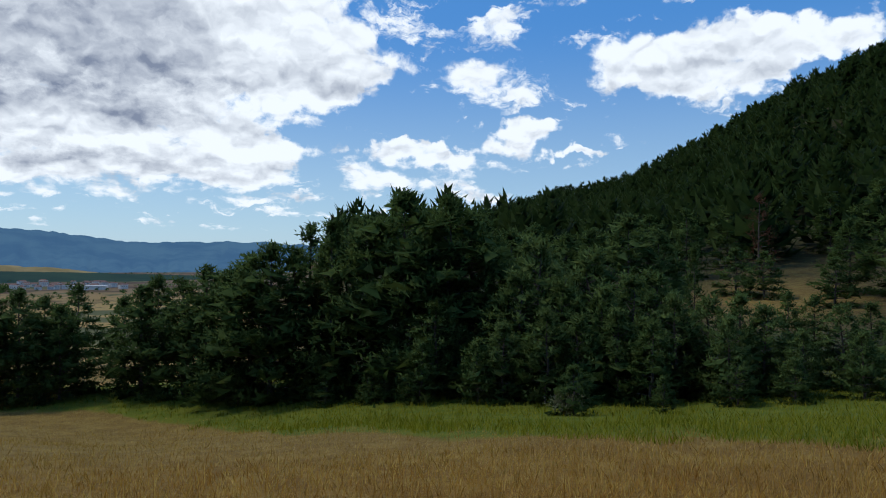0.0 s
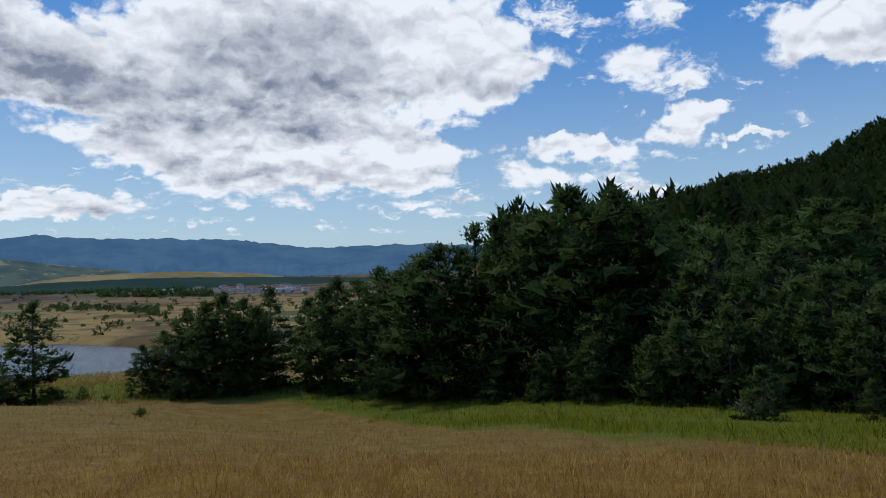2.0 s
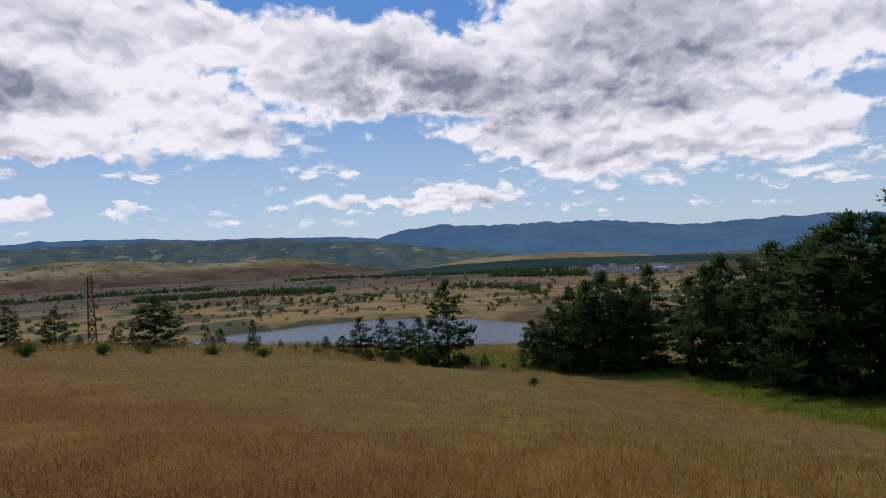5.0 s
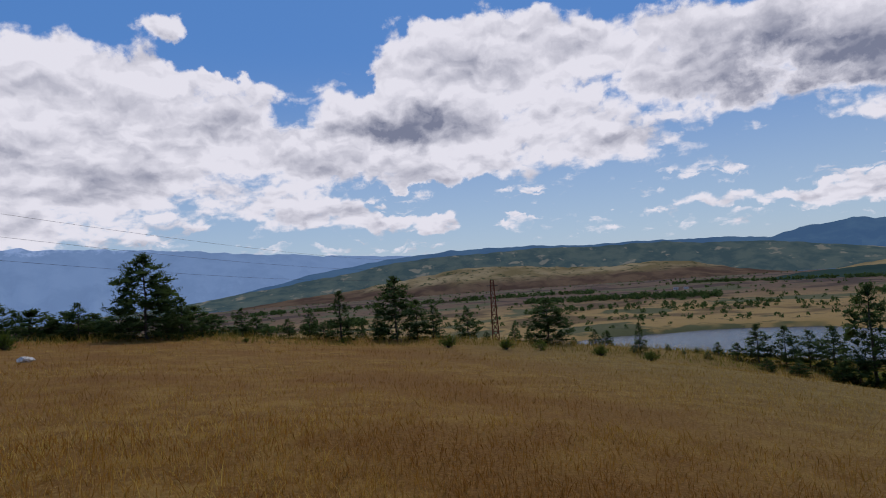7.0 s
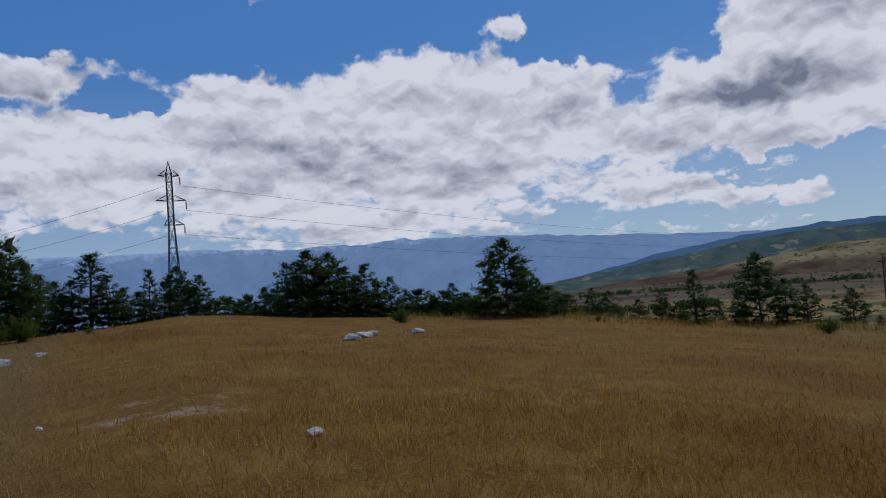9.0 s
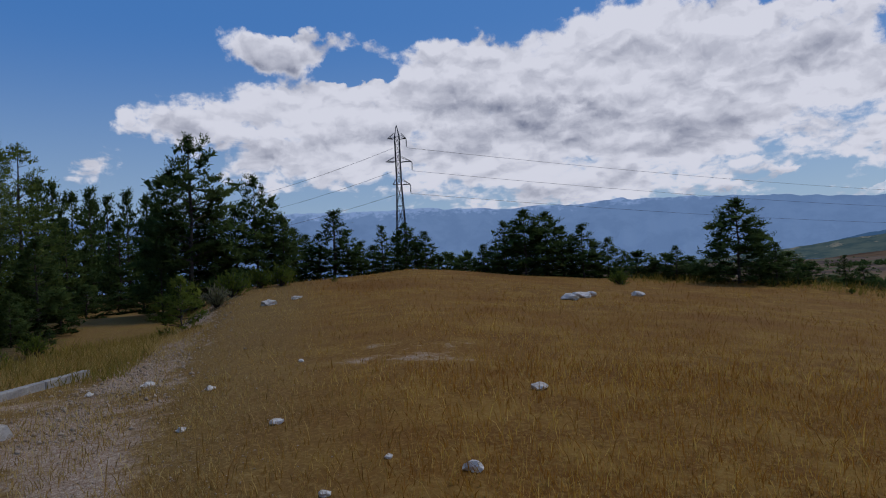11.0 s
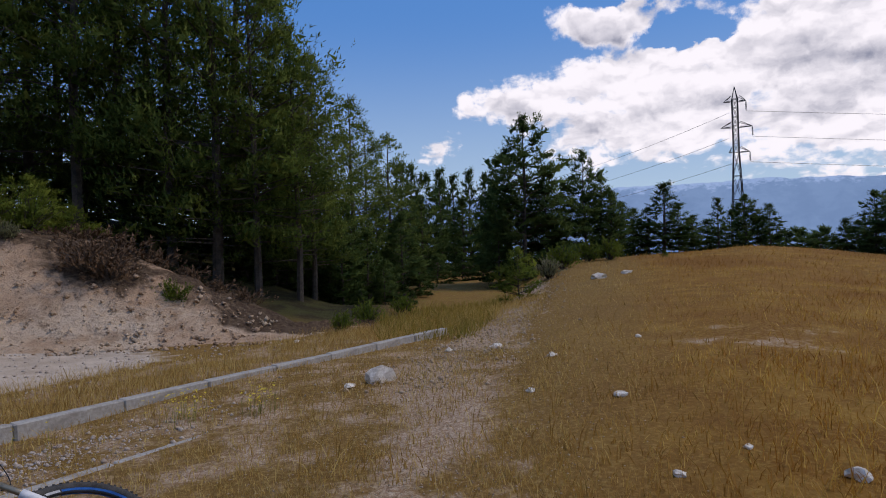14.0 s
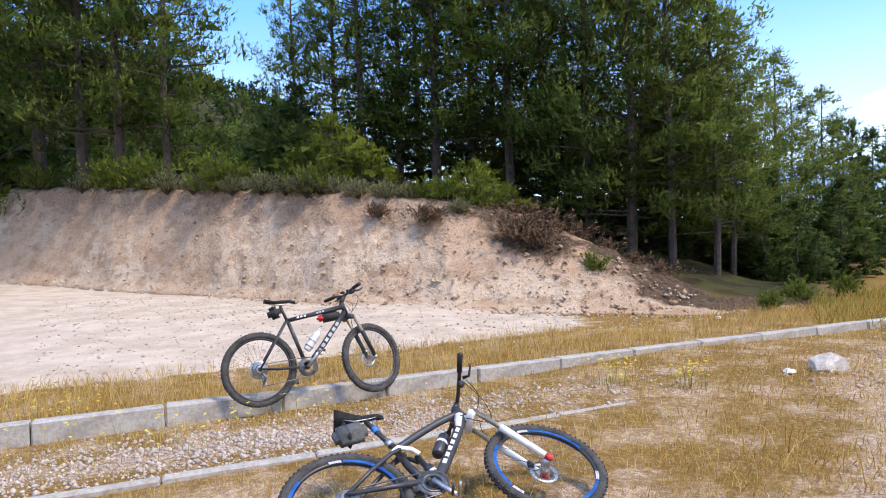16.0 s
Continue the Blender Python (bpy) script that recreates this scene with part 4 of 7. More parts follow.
pine_small = pine("young_pine", 2.6, 0.05, 1.1, 8, 6, 2.2, 10, 0.28, M_PINE, 15, "small dark pine at the meadow's edge", blades=5, top=0.70, dome=1.25, wide=0.08, plump=1.5, fill=6, lift=0.35)
pine_big = pine("pine_tree", 12.0, 1.0, 3.8, 17, 6, 4.6, 16, 0.36, M_PINE_NEAR, 16, "tall pine with a dense green crown above the bank", blades=5, top=0.74, dome=1.2, wide=0.062, lift=0.26, fill=4, plump=1.0)
pine_trunky = pine("pine_tree", 12.0, 2.0, 3.6, 16, 6, 4.6, 16, 0.36, M_PINE_NEAR, 17, "tall pine with thin lower limbs above the bank", blades=5, top=0.66, dome=1.3, lean=0.4, wide=0.062, lift=0.26, fill=4, gaps=0.10, plump=1.0)
pine_shade = pine("pine_tree", 9.0, 0.3, 2.7, 16, 6, 3.8, 15, 0.36, M_PINE, 23, "full dark pine rising over the lower track", blades=6, top=0.66, dome=1.4, wide=0.07, lift=0.34, fill=5, plump=1.15)
pine_bush = pine("young_pine", 2.4, 0.05, 1.2, 8, 7, 2.8, 14, 0.22, M_SHRUB, 18, "bright green young pine on the bank's lip", blades=6, top=0.55, dome=1.6, wide=0.05, plump=1.3)
pine_dead = pine("dead_pine", 7.0, 0.6, 2.0, 12, 5, 2.0, 6, 0.44, M_DEAD, 19, "dead reddish-brown pine on the wooded hillside", blades=5, gaps=0.25, wide=0.05, fill=1)
used = set()


def grow(kind, h0, a, r, top_el, wide=1.0, label=""):
    """A tree of a kind whose top reaches an elevation seen from the holder."""
    if a > 168:
        r = max(r, float(np.interp(a, FOOT_A, FOOT_R) + np.interp(a, FOOT_A, BANK_D)) + 1.3)
    if a < 141:
        wide *= 1.3 if a < 40 else (1.35 if a < 98 else 1.55)
    x, y, z = on_ground(a, r)
    h = EYE_Z + r * math.tan(radians(top_el)) - z
    s = h / h0
    width = s * wide
    m = Matrix.Translation((x, y, z - 0.05)) @ pose(0, 0, 0, 0, 0, (a * 37 + r * 11) % 360) @ Matrix.Diagonal((width, width, s, 1))
    if kind in used:
        c = copy_thing(kind, m @ Matrix.Diagonal((1 / kind.scale.x, 1 / kind.scale.y, 1 / kind.scale.z, 1)))
    else:
        used.add(kind)
        kind.matrix_basis = m
        c = kind
    return tagged(c, label) if label else c


def dark(a, r, e, wide=1.0):
    return grow(pine_dark, 7.0, a, r, e, wide)


def broad(a, r, e, wide=1.0):
    return grow(pine_broad, 7.0, a, r, e, wide)


def slim(a, r, e, wide=1.0):
    return grow(pine_slim, 7.0, a, r, e, wide)


def pale(a, r, e, wide=1.0):
    return grow(pine_pale, 4.0, a, r, e, wide)


def small(a, r, e, wide=1.0):
    return grow(pine_small, 2.6, a, r, e, wide)


def big(a, r, e, wide=1.0):
    return grow(pine_big, 12.0, a, r, e, wide)


def trunky(a, r, e, wide=1.0):
    return grow(pine_trunky, 12.0, a, r, e, wide)


def shade(a, r, e, wide=1.0):
    return grow(pine_shade, 9.0, a, r, e, wide)


def bush(a, r, e, wide=1.0):
    return grow(pine_bush, 2.4, a, r, e, wide)


# the wood below the meadow
broad(32.8, 34, -2.3, 0.85), broad(31.2, 35, -2.9, 0.85), dark(29.1, 36, -1.95, 0.9), broad(30.2, 34, -3.6, 0.8), dark(34.2, 35, -4.6), dark(35.8, 36, -6.2)
dark(24.6, 33, -2.2), broad(23.4, 33, -1.4, 0.8), dark(21.6, 32, -1.6), broad(19.8, 31, -0.6, 0.85), dark(18.0, 30, -0.8), dark(25.8, 35, -3.0)
broad(16.2, 29, 0.4), broad(14.6, 28, 1.3), dark(12.8, 28, 1.1), slim(11.4, 29, 3.1), slim(9.6, 27, 3.6), dark(8.2, 29, 2.2)
broad(6.6, 27, 3.8, 0.9), broad(3.3, 26, 5.9), broad(-0.6, 26, 5.5), dark(-2.6, 27, 4.3), dark(1.4, 28, 4.6), dark(-4.4, 28, 2.4)
broad(-8.0, 33, 3.0), broad(-15.8, 34, 3.9), dark(-12.6, 34, 2.6), dark(-18.2, 35, 2.6), broad(-10.6, 32, 2.2), dark(-6.0, 31, 2.6)
pale(3.0, 24.4, -5.0), pale(0.6, 23.6, -3.6), pale(-1.6, 24, -5.6), pale(-4.4, 24.4, -3.4), pale(-8.2, 25, 1.9), pale(-6.6, 23.8, -1.0)
pale(-10.4, 23.4, -1.6), pale(-12.6, 25, 0.9), pale(-13.6, 23.0, -2.2), pale(-16.0, 23.6, -1.2), pale(-17.8, 24.6, -0.9), slim(-20.9, 25, 1.4, 0.55)
pale(-19.4, 22.8, -2.8), pale(-22.0, 24, -2.8), pale(-24.2, 23, -2.6), dark(-27.6, 25, -2.2, 0.8), dark(-29.4, 24.6, -2.6), pale(-26.0, 22.6, -3.4)
pale(-31.2, 24, -3.2), dark(-33.0, 25, -2.9), pale(-35.0, 24, -3.0), dark(-37.0, 25, -2.6), pale(-14.8, 22.2, -4.0), pale(-11.6, 22.0, -4.6), pale(-23.4, 21.6, -4.4)
pale(-9.0, 21.8, -4.2), pale(-5.2, 22.2, -5.4), pale(-17.6, 21.4, -4.8), pale(-28.6, 21.8, -5.2), pale(-32.4, 21.6, -5.0), pale(1.8, 22.6, -7.0), pale(-3.0, 22.0, -6.8)
small(-11.2, 17.6, -8.9, 1.1), small(-18.4, 18.0, -9.4, 0.8), small(-24.0, 20.0, -7.6), small(-28.0, 20.4, -7.4), small(6.4, 24, -9.6), small(5.0, 23.6, -10.0), small(17.2, 28, -9.8), small(10.0, 25, -9.8, 1.2)
grow(pine_dead, 7.0, -25.9, 72, 5.4, 0.8), dark(-32.0, 62, 3.2), dark(-35.0, 60, 4.6), small(-24.2, 62, 0.9, 1.0), small(-26.2, 60, 0.6, 1.0), small(-31.0, 56, 0.2, 1.0)
dark(-20.5, 74, 4.2), dark(-23.6, 80, 4.4), broad(-17.6, 72, 3.8), dark(-34.0, 78, 6.0), dark(-36.6, 52, 3.6), dark(-30.8, 84, 5.0), dark(-27.0, 86, 4.4)
# the brow above the lake and along the plain
dark(46.3, 37, -2.4, 0.95), small(47.3, 36.5, -7.6, 1.2), small(43.2, 36.5, -9.0), small(44.6, 37, -9.2), small(45.2, 37, -8.8, 1.3)
dark(53.9, 39, -5.1, 1.1), dark(52.0, 39, -5.3), dark(50.4, 40, -5.7, 1.2), dark(48.8, 39, -5.4, 1.1), small(55.4, 39, -6.6, 1.2), small(51.2, 37, -8.0, 1.4), small(53.4, 37, -7.8, 1.5), small(48.4, 37, -8.2, 1.4)
small(56.8, 40, -6.5), small(58.4, 40, -6.8), small(59.4, 39, -7.0), small(60.6, 40, -6.5), slim(62.8, 38, -4.6, 1.1), small(63.4, 37.5, -6.6, 1.4), small(57.6, 38, -7.2, 1.2), small(61.4, 38.5, -7.0)
small(65.4, 42, -5.2), dark(66.4, 42, -5.0), small(68.2, 42, -5.6), broad(70.3, 40, -2.1, 1.25), bush(71.1, 35.5, -5.6, 1.0), dark(73.2, 42, -4.2), dark(72.0, 43, -4.6), small(75.6, 40, -4.6)
dark(77.2, 41, -2.5, 1.2), dark(80.2, 40, -2.0, 1.15), broad(83.4, 38, 0.75, 0.95), dark(81.6, 39, -1.4), small(78.8, 36.5, -5.0, 1.2), dark(85.0, 40, -2.4), small(86.4, 39, -3.2)
slim(88.2, 37, -0.15, 1.25), dark(90.8, 38, -1.6), small(89.6, 38, -2.8, 1.2), small(92.6, 38, -2.3), small(94.2, 38, -2.9), dark(96.3, 38, -1.0), small(97.8, 38, -3.0)
broad(103.5, 34, 3.9, 0.95), dark(100.9, 35, 0.2), dark(102.0, 36, 1.4), small(99.4, 36, -2.0, 1.2), dark(108.2, 36, 0.4), small(106.2, 36, -1.2), small(110.0, 38, -0.8, 1.3), dark(112.2, 40, 0.0)
dark(113.6, 36, 1.4), dark(115.7, 35, 2.7), dark(117.4, 35, 2.6), broad(118.8, 35, 3.9, 0.9), broad(120.6, 34, 4.2, 0.9), dark(122.4, 35, 3.3), dark(124.2, 37, 1.4), small(125.6, 40, 0.7), small(127.4, 41, 0.7), small(126.6, 38, 0.2)
dark(129.3, 35, 2.8), broad(131.0, 35, 3.6, 0.8), slim(133.0, 34, 3.5), dark(134.9, 35, 2.2), dark(132.0, 37, 2.4), slim(137.1, 33, 5.0, 1.4), dark(138.4, 33, 3.0), dark(136.0, 34, 3.2), dark(139.6, 34, 3.0), dark(140.6, 33, 3.6)
shade(143.6, 31, 8.2, 1.0), shade(142.2, 32, 6.2, 1.1), dark(141.4, 31, 4.6, 1.2), dark(145.2, 30, 5.6, 1.2), shade(148.6, 28, 11.4, 1.25), dark(146.8, 29, 7.0, 1.1), shade(150.4, 30, 8.4, 1.0), dark(147.6, 30, 5.0, 1.3), dark(151.0, 27, 2.0, 1.2)
small(95.2, 39, -1.9, 1.4), small(98.6, 39, -1.4, 1.4), small(100.0, 38, -0.6, 1.5), small(105.4, 37, -0.4, 1.5), small(107.2, 38, -0.6, 1.5), small(109.0, 38, -0.3, 1.6), small(111.2, 38, 0.0, 1.6)
dark(114.6, 38, 1.0, 1.2), dark(116.6, 38, 1.6, 1.2), dark(119.6, 38, 2.4, 1.1), dark(121.6, 37, 2.2, 1.2), dark(123.4, 37, 1.2, 1.3), small(126.0, 37, 0.3, 1.6), small(128.2, 37, 0.5, 1.6), dark(130.2, 38, 1.9, 1.2), dark(133.8, 37, 1.8, 1.2)
broad(39.0, 36, -6.2, 0.9), broad(37.4, 36, -5.2, 0.9), broad(35.6, 35, -3.5, 0.85), broad(34.2, 34, -3.0, 0.8)
small(160.6, 23, -1.0, 1.5), small(162.2, 22, -1.2, 1.5), small(164.0, 21, -1.4, 1.5), small(165.6, 20, -0.8, 1.5), small(167.4, 20, -0.4, 1.5), small(158.0, 25, -1.2, 1.5), small(169.2, 20, 0.4, 1.5), small(171.4, 19, 0.6, 1.4), small(156.4, 32, -0.4, 1.5), small(154.2, 34, -0.4, 1.5), small(152.4, 34, -0.2, 1.5)
# the wood beyond the lower track
slim(152.0, 44, 6.6), slim(153.4, 43, 7.0), slim(154.8, 44, 6.6), slim(156.0, 42, 7.2), dark(157.2, 40, 6.8), slim(158.4, 40, 7.6), dark(159.4, 36, 7.8), dark(151.2, 46, 6.0), dark(154.0, 38, 4.6), dark(157.6, 34, 4.8), dark(155.8, 48, 6.2)
big(160.4, 30, 10.4, 1.15), big(163.6, 25, 13.6, 1.25), big(166.8, 23, 17.0, 1.15), trunky(168.1, 17.2, 19.5, 1.0), trunky(171.4, 17.0, 25.5, 0.95), big(170.2, 24, 22.0, 0.8), big(162.4, 36, 11.5, 0.9)
trunky(166.9, 18.6, 14.4, 1.1), dark(161.6, 25, 4.0), dark(163.8, 22, 3.4), dark(160.0, 27, 2.6), dark(165.8, 21, 5.0), dark(168.6, 21, 6.0), small(163.0, 17.5, -2.6, 1.2), small(158.6, 19, -3.4)
dark(159.4, 24, 3.4, 1.3), dark(162.4, 21, 2.0, 1.3), dark(164.6, 19.5, 3.0, 1.3), dark(170.0, 19.6, 5.0, 1.3), dark(172.4, 19.0, 6.0, 1.3), dark(167.4, 24, 5.0, 1.4), dark(161.0, 19.5, -0.6, 1.3), dark(176.0, 19.0, 7.5, 1.3), dark(180.0, 19.5, 8.0, 1.3), dark(184.0, 20.5, 8.5, 1.3)
# above the bank
big(174.6, 17.4, 33, 0.95), trunky(173.0, 20, 30), big(178.0, 18.4, 33, 0.95), big(181.6, 20, 31), trunky(184.6, 19, 34), big(187.6, 21, 31), trunky(190.8, 20, 33), big(194.0, 22, 30)
trunky(197.2, 21, 31), big(199.4, 23, 27, 0.8), big(202.8, 25, 24, 0.8), big(185.8, 25, 29), big(179.6, 25, 30), big(192.4, 27, 27)
trunky(213.0, 24, 32, 0.85), trunky(216.4, 25, 34), trunky(218.9, 24, 35), trunky(221.8, 26, 36), big(224.6, 27, 34), big(215.0, 36, 27), big(221.0, 36, 28), big(228.0, 30, 33), big(207.0, 48, 12.6, 0.9), big(204.4, 46, 13.0, 0.9)
dark(206.0, 40, 10.0, 1.2), dark(209.0, 34, 9.4), dark(203.0, 38, 11.0), dark(212.4, 36, 10.0), dark(201.0, 30, 9.6, 1.1), dark(206.8, 31, 7.6, 1.2), dark(215.6, 30, 8.0)
bush(199.8, 16.2, 10.4, 1.05), bush(196.4, 16.6, 8.0, 0.9), bush(187.6, 15.0, 6.4, 1.2), bush(189.6, 15.4, 4.6, 1.0), bush(184.8, 15.0, 4.2, 1.1), bush(224.4, 29, 7.2), bush(200.4, 16.4, 7.4, 0.7), bush(177.9, 12.9, -2.3, 0.55)
bush(149.4, 17, 0.0, 0.9), bush(112.6, 29, -2.2, 0.6), bush(137.2, 26, -0.7, 0.7)
for k in range(19):
    dark(167.5 + 2.05 * k, 23 + (k * 5 % 7), 10.0 + (k * 3 % 4), 1.3)


# ---------------------------------------------------------------- far woods on the hillside
def build_forest():
    """The wooded hill: conifers of ragged sprays, close together."""
    rng = np.random.default_rng(40)
    made, shades = [], []
    for lo, hi, near, count in ((-48, 10, 75, 2300), (196, 236, 48, 800)):
        a = rng.uniform(lo, hi, count)
        r = near * (430 / near) ** np.sqrt(rng.uniform(0, 1, count))
        x, y = -np.sin(np.radians(a)) * r, np.cos(np.radians(a)) * r
        clearing = np.exp(-(((a + 27) / 7) ** 2 + ((r - 58) / 16) ** 2)) > 0.35
        keep = ~clearing & (np.interp(np.where(a < 100, a, a), HILL_A, HILL_E) > -1)
        x, y, r = x[keep], y[keep], r[keep]
        z = ground_z(x, y)
        h = rng.uniform(6.5, 11, len(x))
        k = 56
        f = rng.uniform(0, 1, (len(x), k)) ** 0.85
        th = rng.uniform(0, math.tau, (len(x), k))
        rad = h[:, None] * 0.31 * (1 - f ** 1.3) ** 0.75 * rng.uniform(0.55, 1.1, (len(x), k))
        c = np.stack([x[:, None] + np.cos(th) * rad, y[:, None] + np.sin(th) * rad, z[:, None] + h[:, None] * (0.04 + 0.96 * f)], -1)
        s = h[:, None, None] * 0.106 * (1.15 - 0.8 * f[..., None])
        out = np.stack([np.cos(th), np.sin(th), 0.7 + 0.8 * f], -1)
        side = np.stack([-np.sin(th), np.cos(th), 0 * th], -1)
        jit = rng.normal(0, 0.4, (len(x), k, 3))
        made.append(np.stack([c - side * s, c + side * s, c + (out + jit) * s * 1.7], 2).reshape(-1, 3))
        shades.append(np.repeat((out + rng.normal(0, 0.25, out.shape)).reshape(-1, 3), 3, axis=0))
    me = soft_mesh("far_forest", np.concatenate(made), np.concatenate(shades))
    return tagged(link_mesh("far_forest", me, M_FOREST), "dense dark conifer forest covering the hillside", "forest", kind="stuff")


build_forest()


# ---------------------------------------------------------------- spots on the ground by heading and dip
def spot(a, dip, lift=0.0):
    """Where the line of sight, so many degrees below level, meets the ground."""
    t = math.tan(radians(dip))
    r = np.arange(2.0, 60.0, 0.05)
    x, y = heading(a, 1.0)
    z = ground_z(x * r, y * r)
    hit = np.nonzero(EYE_Z - (r - REACH) * t < z)[0]
    k = hit[0] if len(hit) else -1
    return Vector((x * r[k], y * r[k], z[k] + lift))


def blob(rng, sx, sy, sz, rough=0.30, level=2):
    """A rounded, chipped stone."""
    bm = bmesh.new()
    bmesh.ops.create_icosphere(bm, subdivisions=level, radius=1.0)
    off = Vector(rng.uniform(-50, 50, 3))
    for v in bm.verts:
        d = 1 + rough * noise.noise(v.co * 1.3 + off) * 1.6 + rough * 0.5 * noise.noise(v.co * 3.1 + off)
        v.co = Vector((v.co.x * sx, v.co.y * sy, max(v.co.z, -0.45) * sz)) * d
    return bm


def stone(a, dip, size, flat=0.6, label="pale weathered limestone lying in the grass", long=1.0):
    rng = np.random.default_rng(int(a * 100 + dip * 10))
    if size < 0.25:
        size *= 0.74
    ob = obj("stone", blob(rng, size * 0.5 * long, size * 0.5, size * flat * 0.55, 0.42), M_ROCK)
    ob.matrix_world = Matrix.Translation(spot(a, dip, size * 0.10)) @ pose(0, 0, 0, 0, 0, a + 15)
    return tagged(ob, label, "stone", "stones in the meadow")


stone(161.7, 11.3, 0.27, 1.05, "large white boulder at the track's edge", long=1.15)
stone(164.0, 11.7, 0.16, 0.45), stone(151.6, 8.8, 0.22), stone(142.7, 3.0, 0.42, 0.5), stone(141.8, 12.9, 0.17), stone(126.2, 18.0, 0.19)
stone(120.3, 11.5, 0.22), stone(117.0, 3.9, 0.46, 0.5), stone(116.2, 3.75, 0.55, 0.4, long=1.4), stone(115.4, 3.65, 0.40, 0.5), stone(111.5, 3.8, 0.44, 0.5)
stone(149.0, 12.6, 0.12), stone(155.6, 9.0, 0.14), stone(140.0, 8.0, 0.12), stone(140.4, 2.6, 0.3, 0.4), stone(133.0, 16.6, 0.09), stone(147.0, 9.6, 0.13), stone(168.4, 7.6, 0.14), stone(138.0, 19.0, 0.10)

# ---------------------------------------------------------------- kerbs
kerb_root = tagged(new("kerb"), "weathered concrete kerb along the dirt lot", "kerb", kind="structure")
edging_root = tagged(new("edging"), "flush concrete edging half buried in gravel", "kerb", kind="structure")


def kerb_run(root, q, s0, s1, top, wide, step, seed):
    rng = random.Random(seed)
    meshes = []
    for k in range(3):
        bm = bmesh.new()
        bmesh.ops.create_cube(bm, size=1.0)
        bmesh.ops.scale(bm, vec=(step - 0.012, wide, 0.34), verts=bm.verts)
        bmesh.ops.bevel(bm, geom=bm.edges[:], offset=0.014, segments=1, affect="EDGES")
        for v in bm.verts:
            v.co += Vector((0, rng.uniform(-0.004, 0.004), rng.uniform(-0.005, 0.005)))
        me = bpy.data.meshes.new("kerb_stone")
        bm.to_mesh(me)
        bm.free()
        me.materials.append(M_KERB)
        meshes.append(me)
    s = s0
    while s < s1:
        p = ALONG * (s + step / 2) + KERB * (q + wide / 2 + rng.uniform(-0.008, 0.008))
        ob = new("kerb_stone", rng.choice(meshes))
        ob.parent = root
        base_z = 0.02 - 0.35 * float(soft(s, 12, 20))
        ob.matrix_local = Matrix.Translation((p.x, p.y, base_z + top - 0.17)) @ pose(0, 0, 0, rng.uniform(-0.8, 0.8), rng.uniform(-0.4, 0.4), 212.9 + rng.uniform(-0.4, 0.4))
        s += step


kerb_run(kerb_root, KERB_Q - 0.08, -16, 9.6, 0.10, 0.13, 1.0, 3)
kerb_run(edging_root, 4.88, -9, 5.4, 0.002, 0.08, 1.0, 4)


# ---------------------------------------------------------------- pebbles and grass
def scatter_pebbles(name, x, y, size, rng, mat, label):
    """Loose gravel: small faceted stones."""
    n = len(x)
    base_v = np.array([(1, 0, 0), (-1, 0, 0), (0, 1, 0), (0, -1, 0), (0, 0, 0.8), (0, 0, -0.5)], float)
    base_f = np.array([(0, 2, 4), (2, 1, 4), (1, 3, 4), (3, 0, 4), (2, 0, 5), (1, 2, 5), (3, 1, 5), (0, 3, 5)])
    th = rng.uniform(0, math.tau, n)
    v = base_v[None] * (size[:, None, None] * rng.uniform(0.55, 1.2, (n, 6, 3)))
    c, s = np.cos(th)[:, None], np.sin(th)[:, None]
    v = np.stack([v[..., 0] * c - v[..., 1] * s, v[..., 0] * s + v[..., 1] * c, v[..., 2]], -1)
    v += np.stack([x, y, ground_z(x, y) + size * 0.15], -1)[:, None]
    f = (base_f[None] + 6 * np.arange(n)[:, None, None]).reshape(-1, 3)
    me = raw_mesh(name, v.reshape(-1, 3), f)
    return tagged(link_mesh(name, me, mat), label, "gravel", kind="stuff")


M_PEBBLE = plain("gravel_stone", (0.30, 0.235, 0.185), (0.60, 0.525, 0.455), 14.0, 0.9, bump=0.3, island=True)
M_PEBBLE_TAN = plain("tan_gravel_stone", (0.26, 0.18, 0.11), (0.54, 0.43, 0.31), 14.0, 0.9, bump=0.3, island=True)
rng_g = np.random.default_rng(77)
n = 5500
s_, q_ = rng_g.normal(0.4, 1.7, n), np.clip(rng_g.normal(5.55, 0.36, n), 4.95, 6.38)
scatter_pebbles("gravel", ALONG.x * s_ + KERB.x * q_, ALONG.y * s_ + KERB.y * q_, rng_g.uniform(0.006, 0.018, n) * rng_g.choice([1, 1, 1, 1.8], n), rng_g, M_PEBBLE, "pale crushed stone beside the kerb")
a_, r_ = np.where(rng_g.uniform(0, 1, n) < 0.45, rng_g.normal(157, 7, n), rng_g.uniform(150, 215, n)), np.abs(rng_g.normal(3.2, 2.6, n)) + 2.2
x_, y_ = -np.sin(np.radians(a_)) * r_, np.cos(np.radians(a_)) * r_
scatter_pebbles("track_gravel", x_, y_, rng_g.uniform(0.004, 0.012, n), rng_g, M_PEBBLE_TAN, "fine stones on the worn track")
r_ = rng_g.uniform(7.0, 23, 5500)
n = len(r_)
a_ = np.interp(r_, EDGE_R, EDGE_A) + np.degrees(rng_g.normal(0.45, 0.5, n) / r_)
x_, y_ = -np.sin(np.radians(a_)) * r_, np.cos(np.radians(a_)) * r_
scatter_pebbles("rubble", x_, y_, rng_g.uniform(0.006, 0.020, n) * rng_g.choice([1, 1, 1, 1, 2.2], n), rng_g, M_PEBBLE_TAN, "pinkish earth and stones on the cut slope")
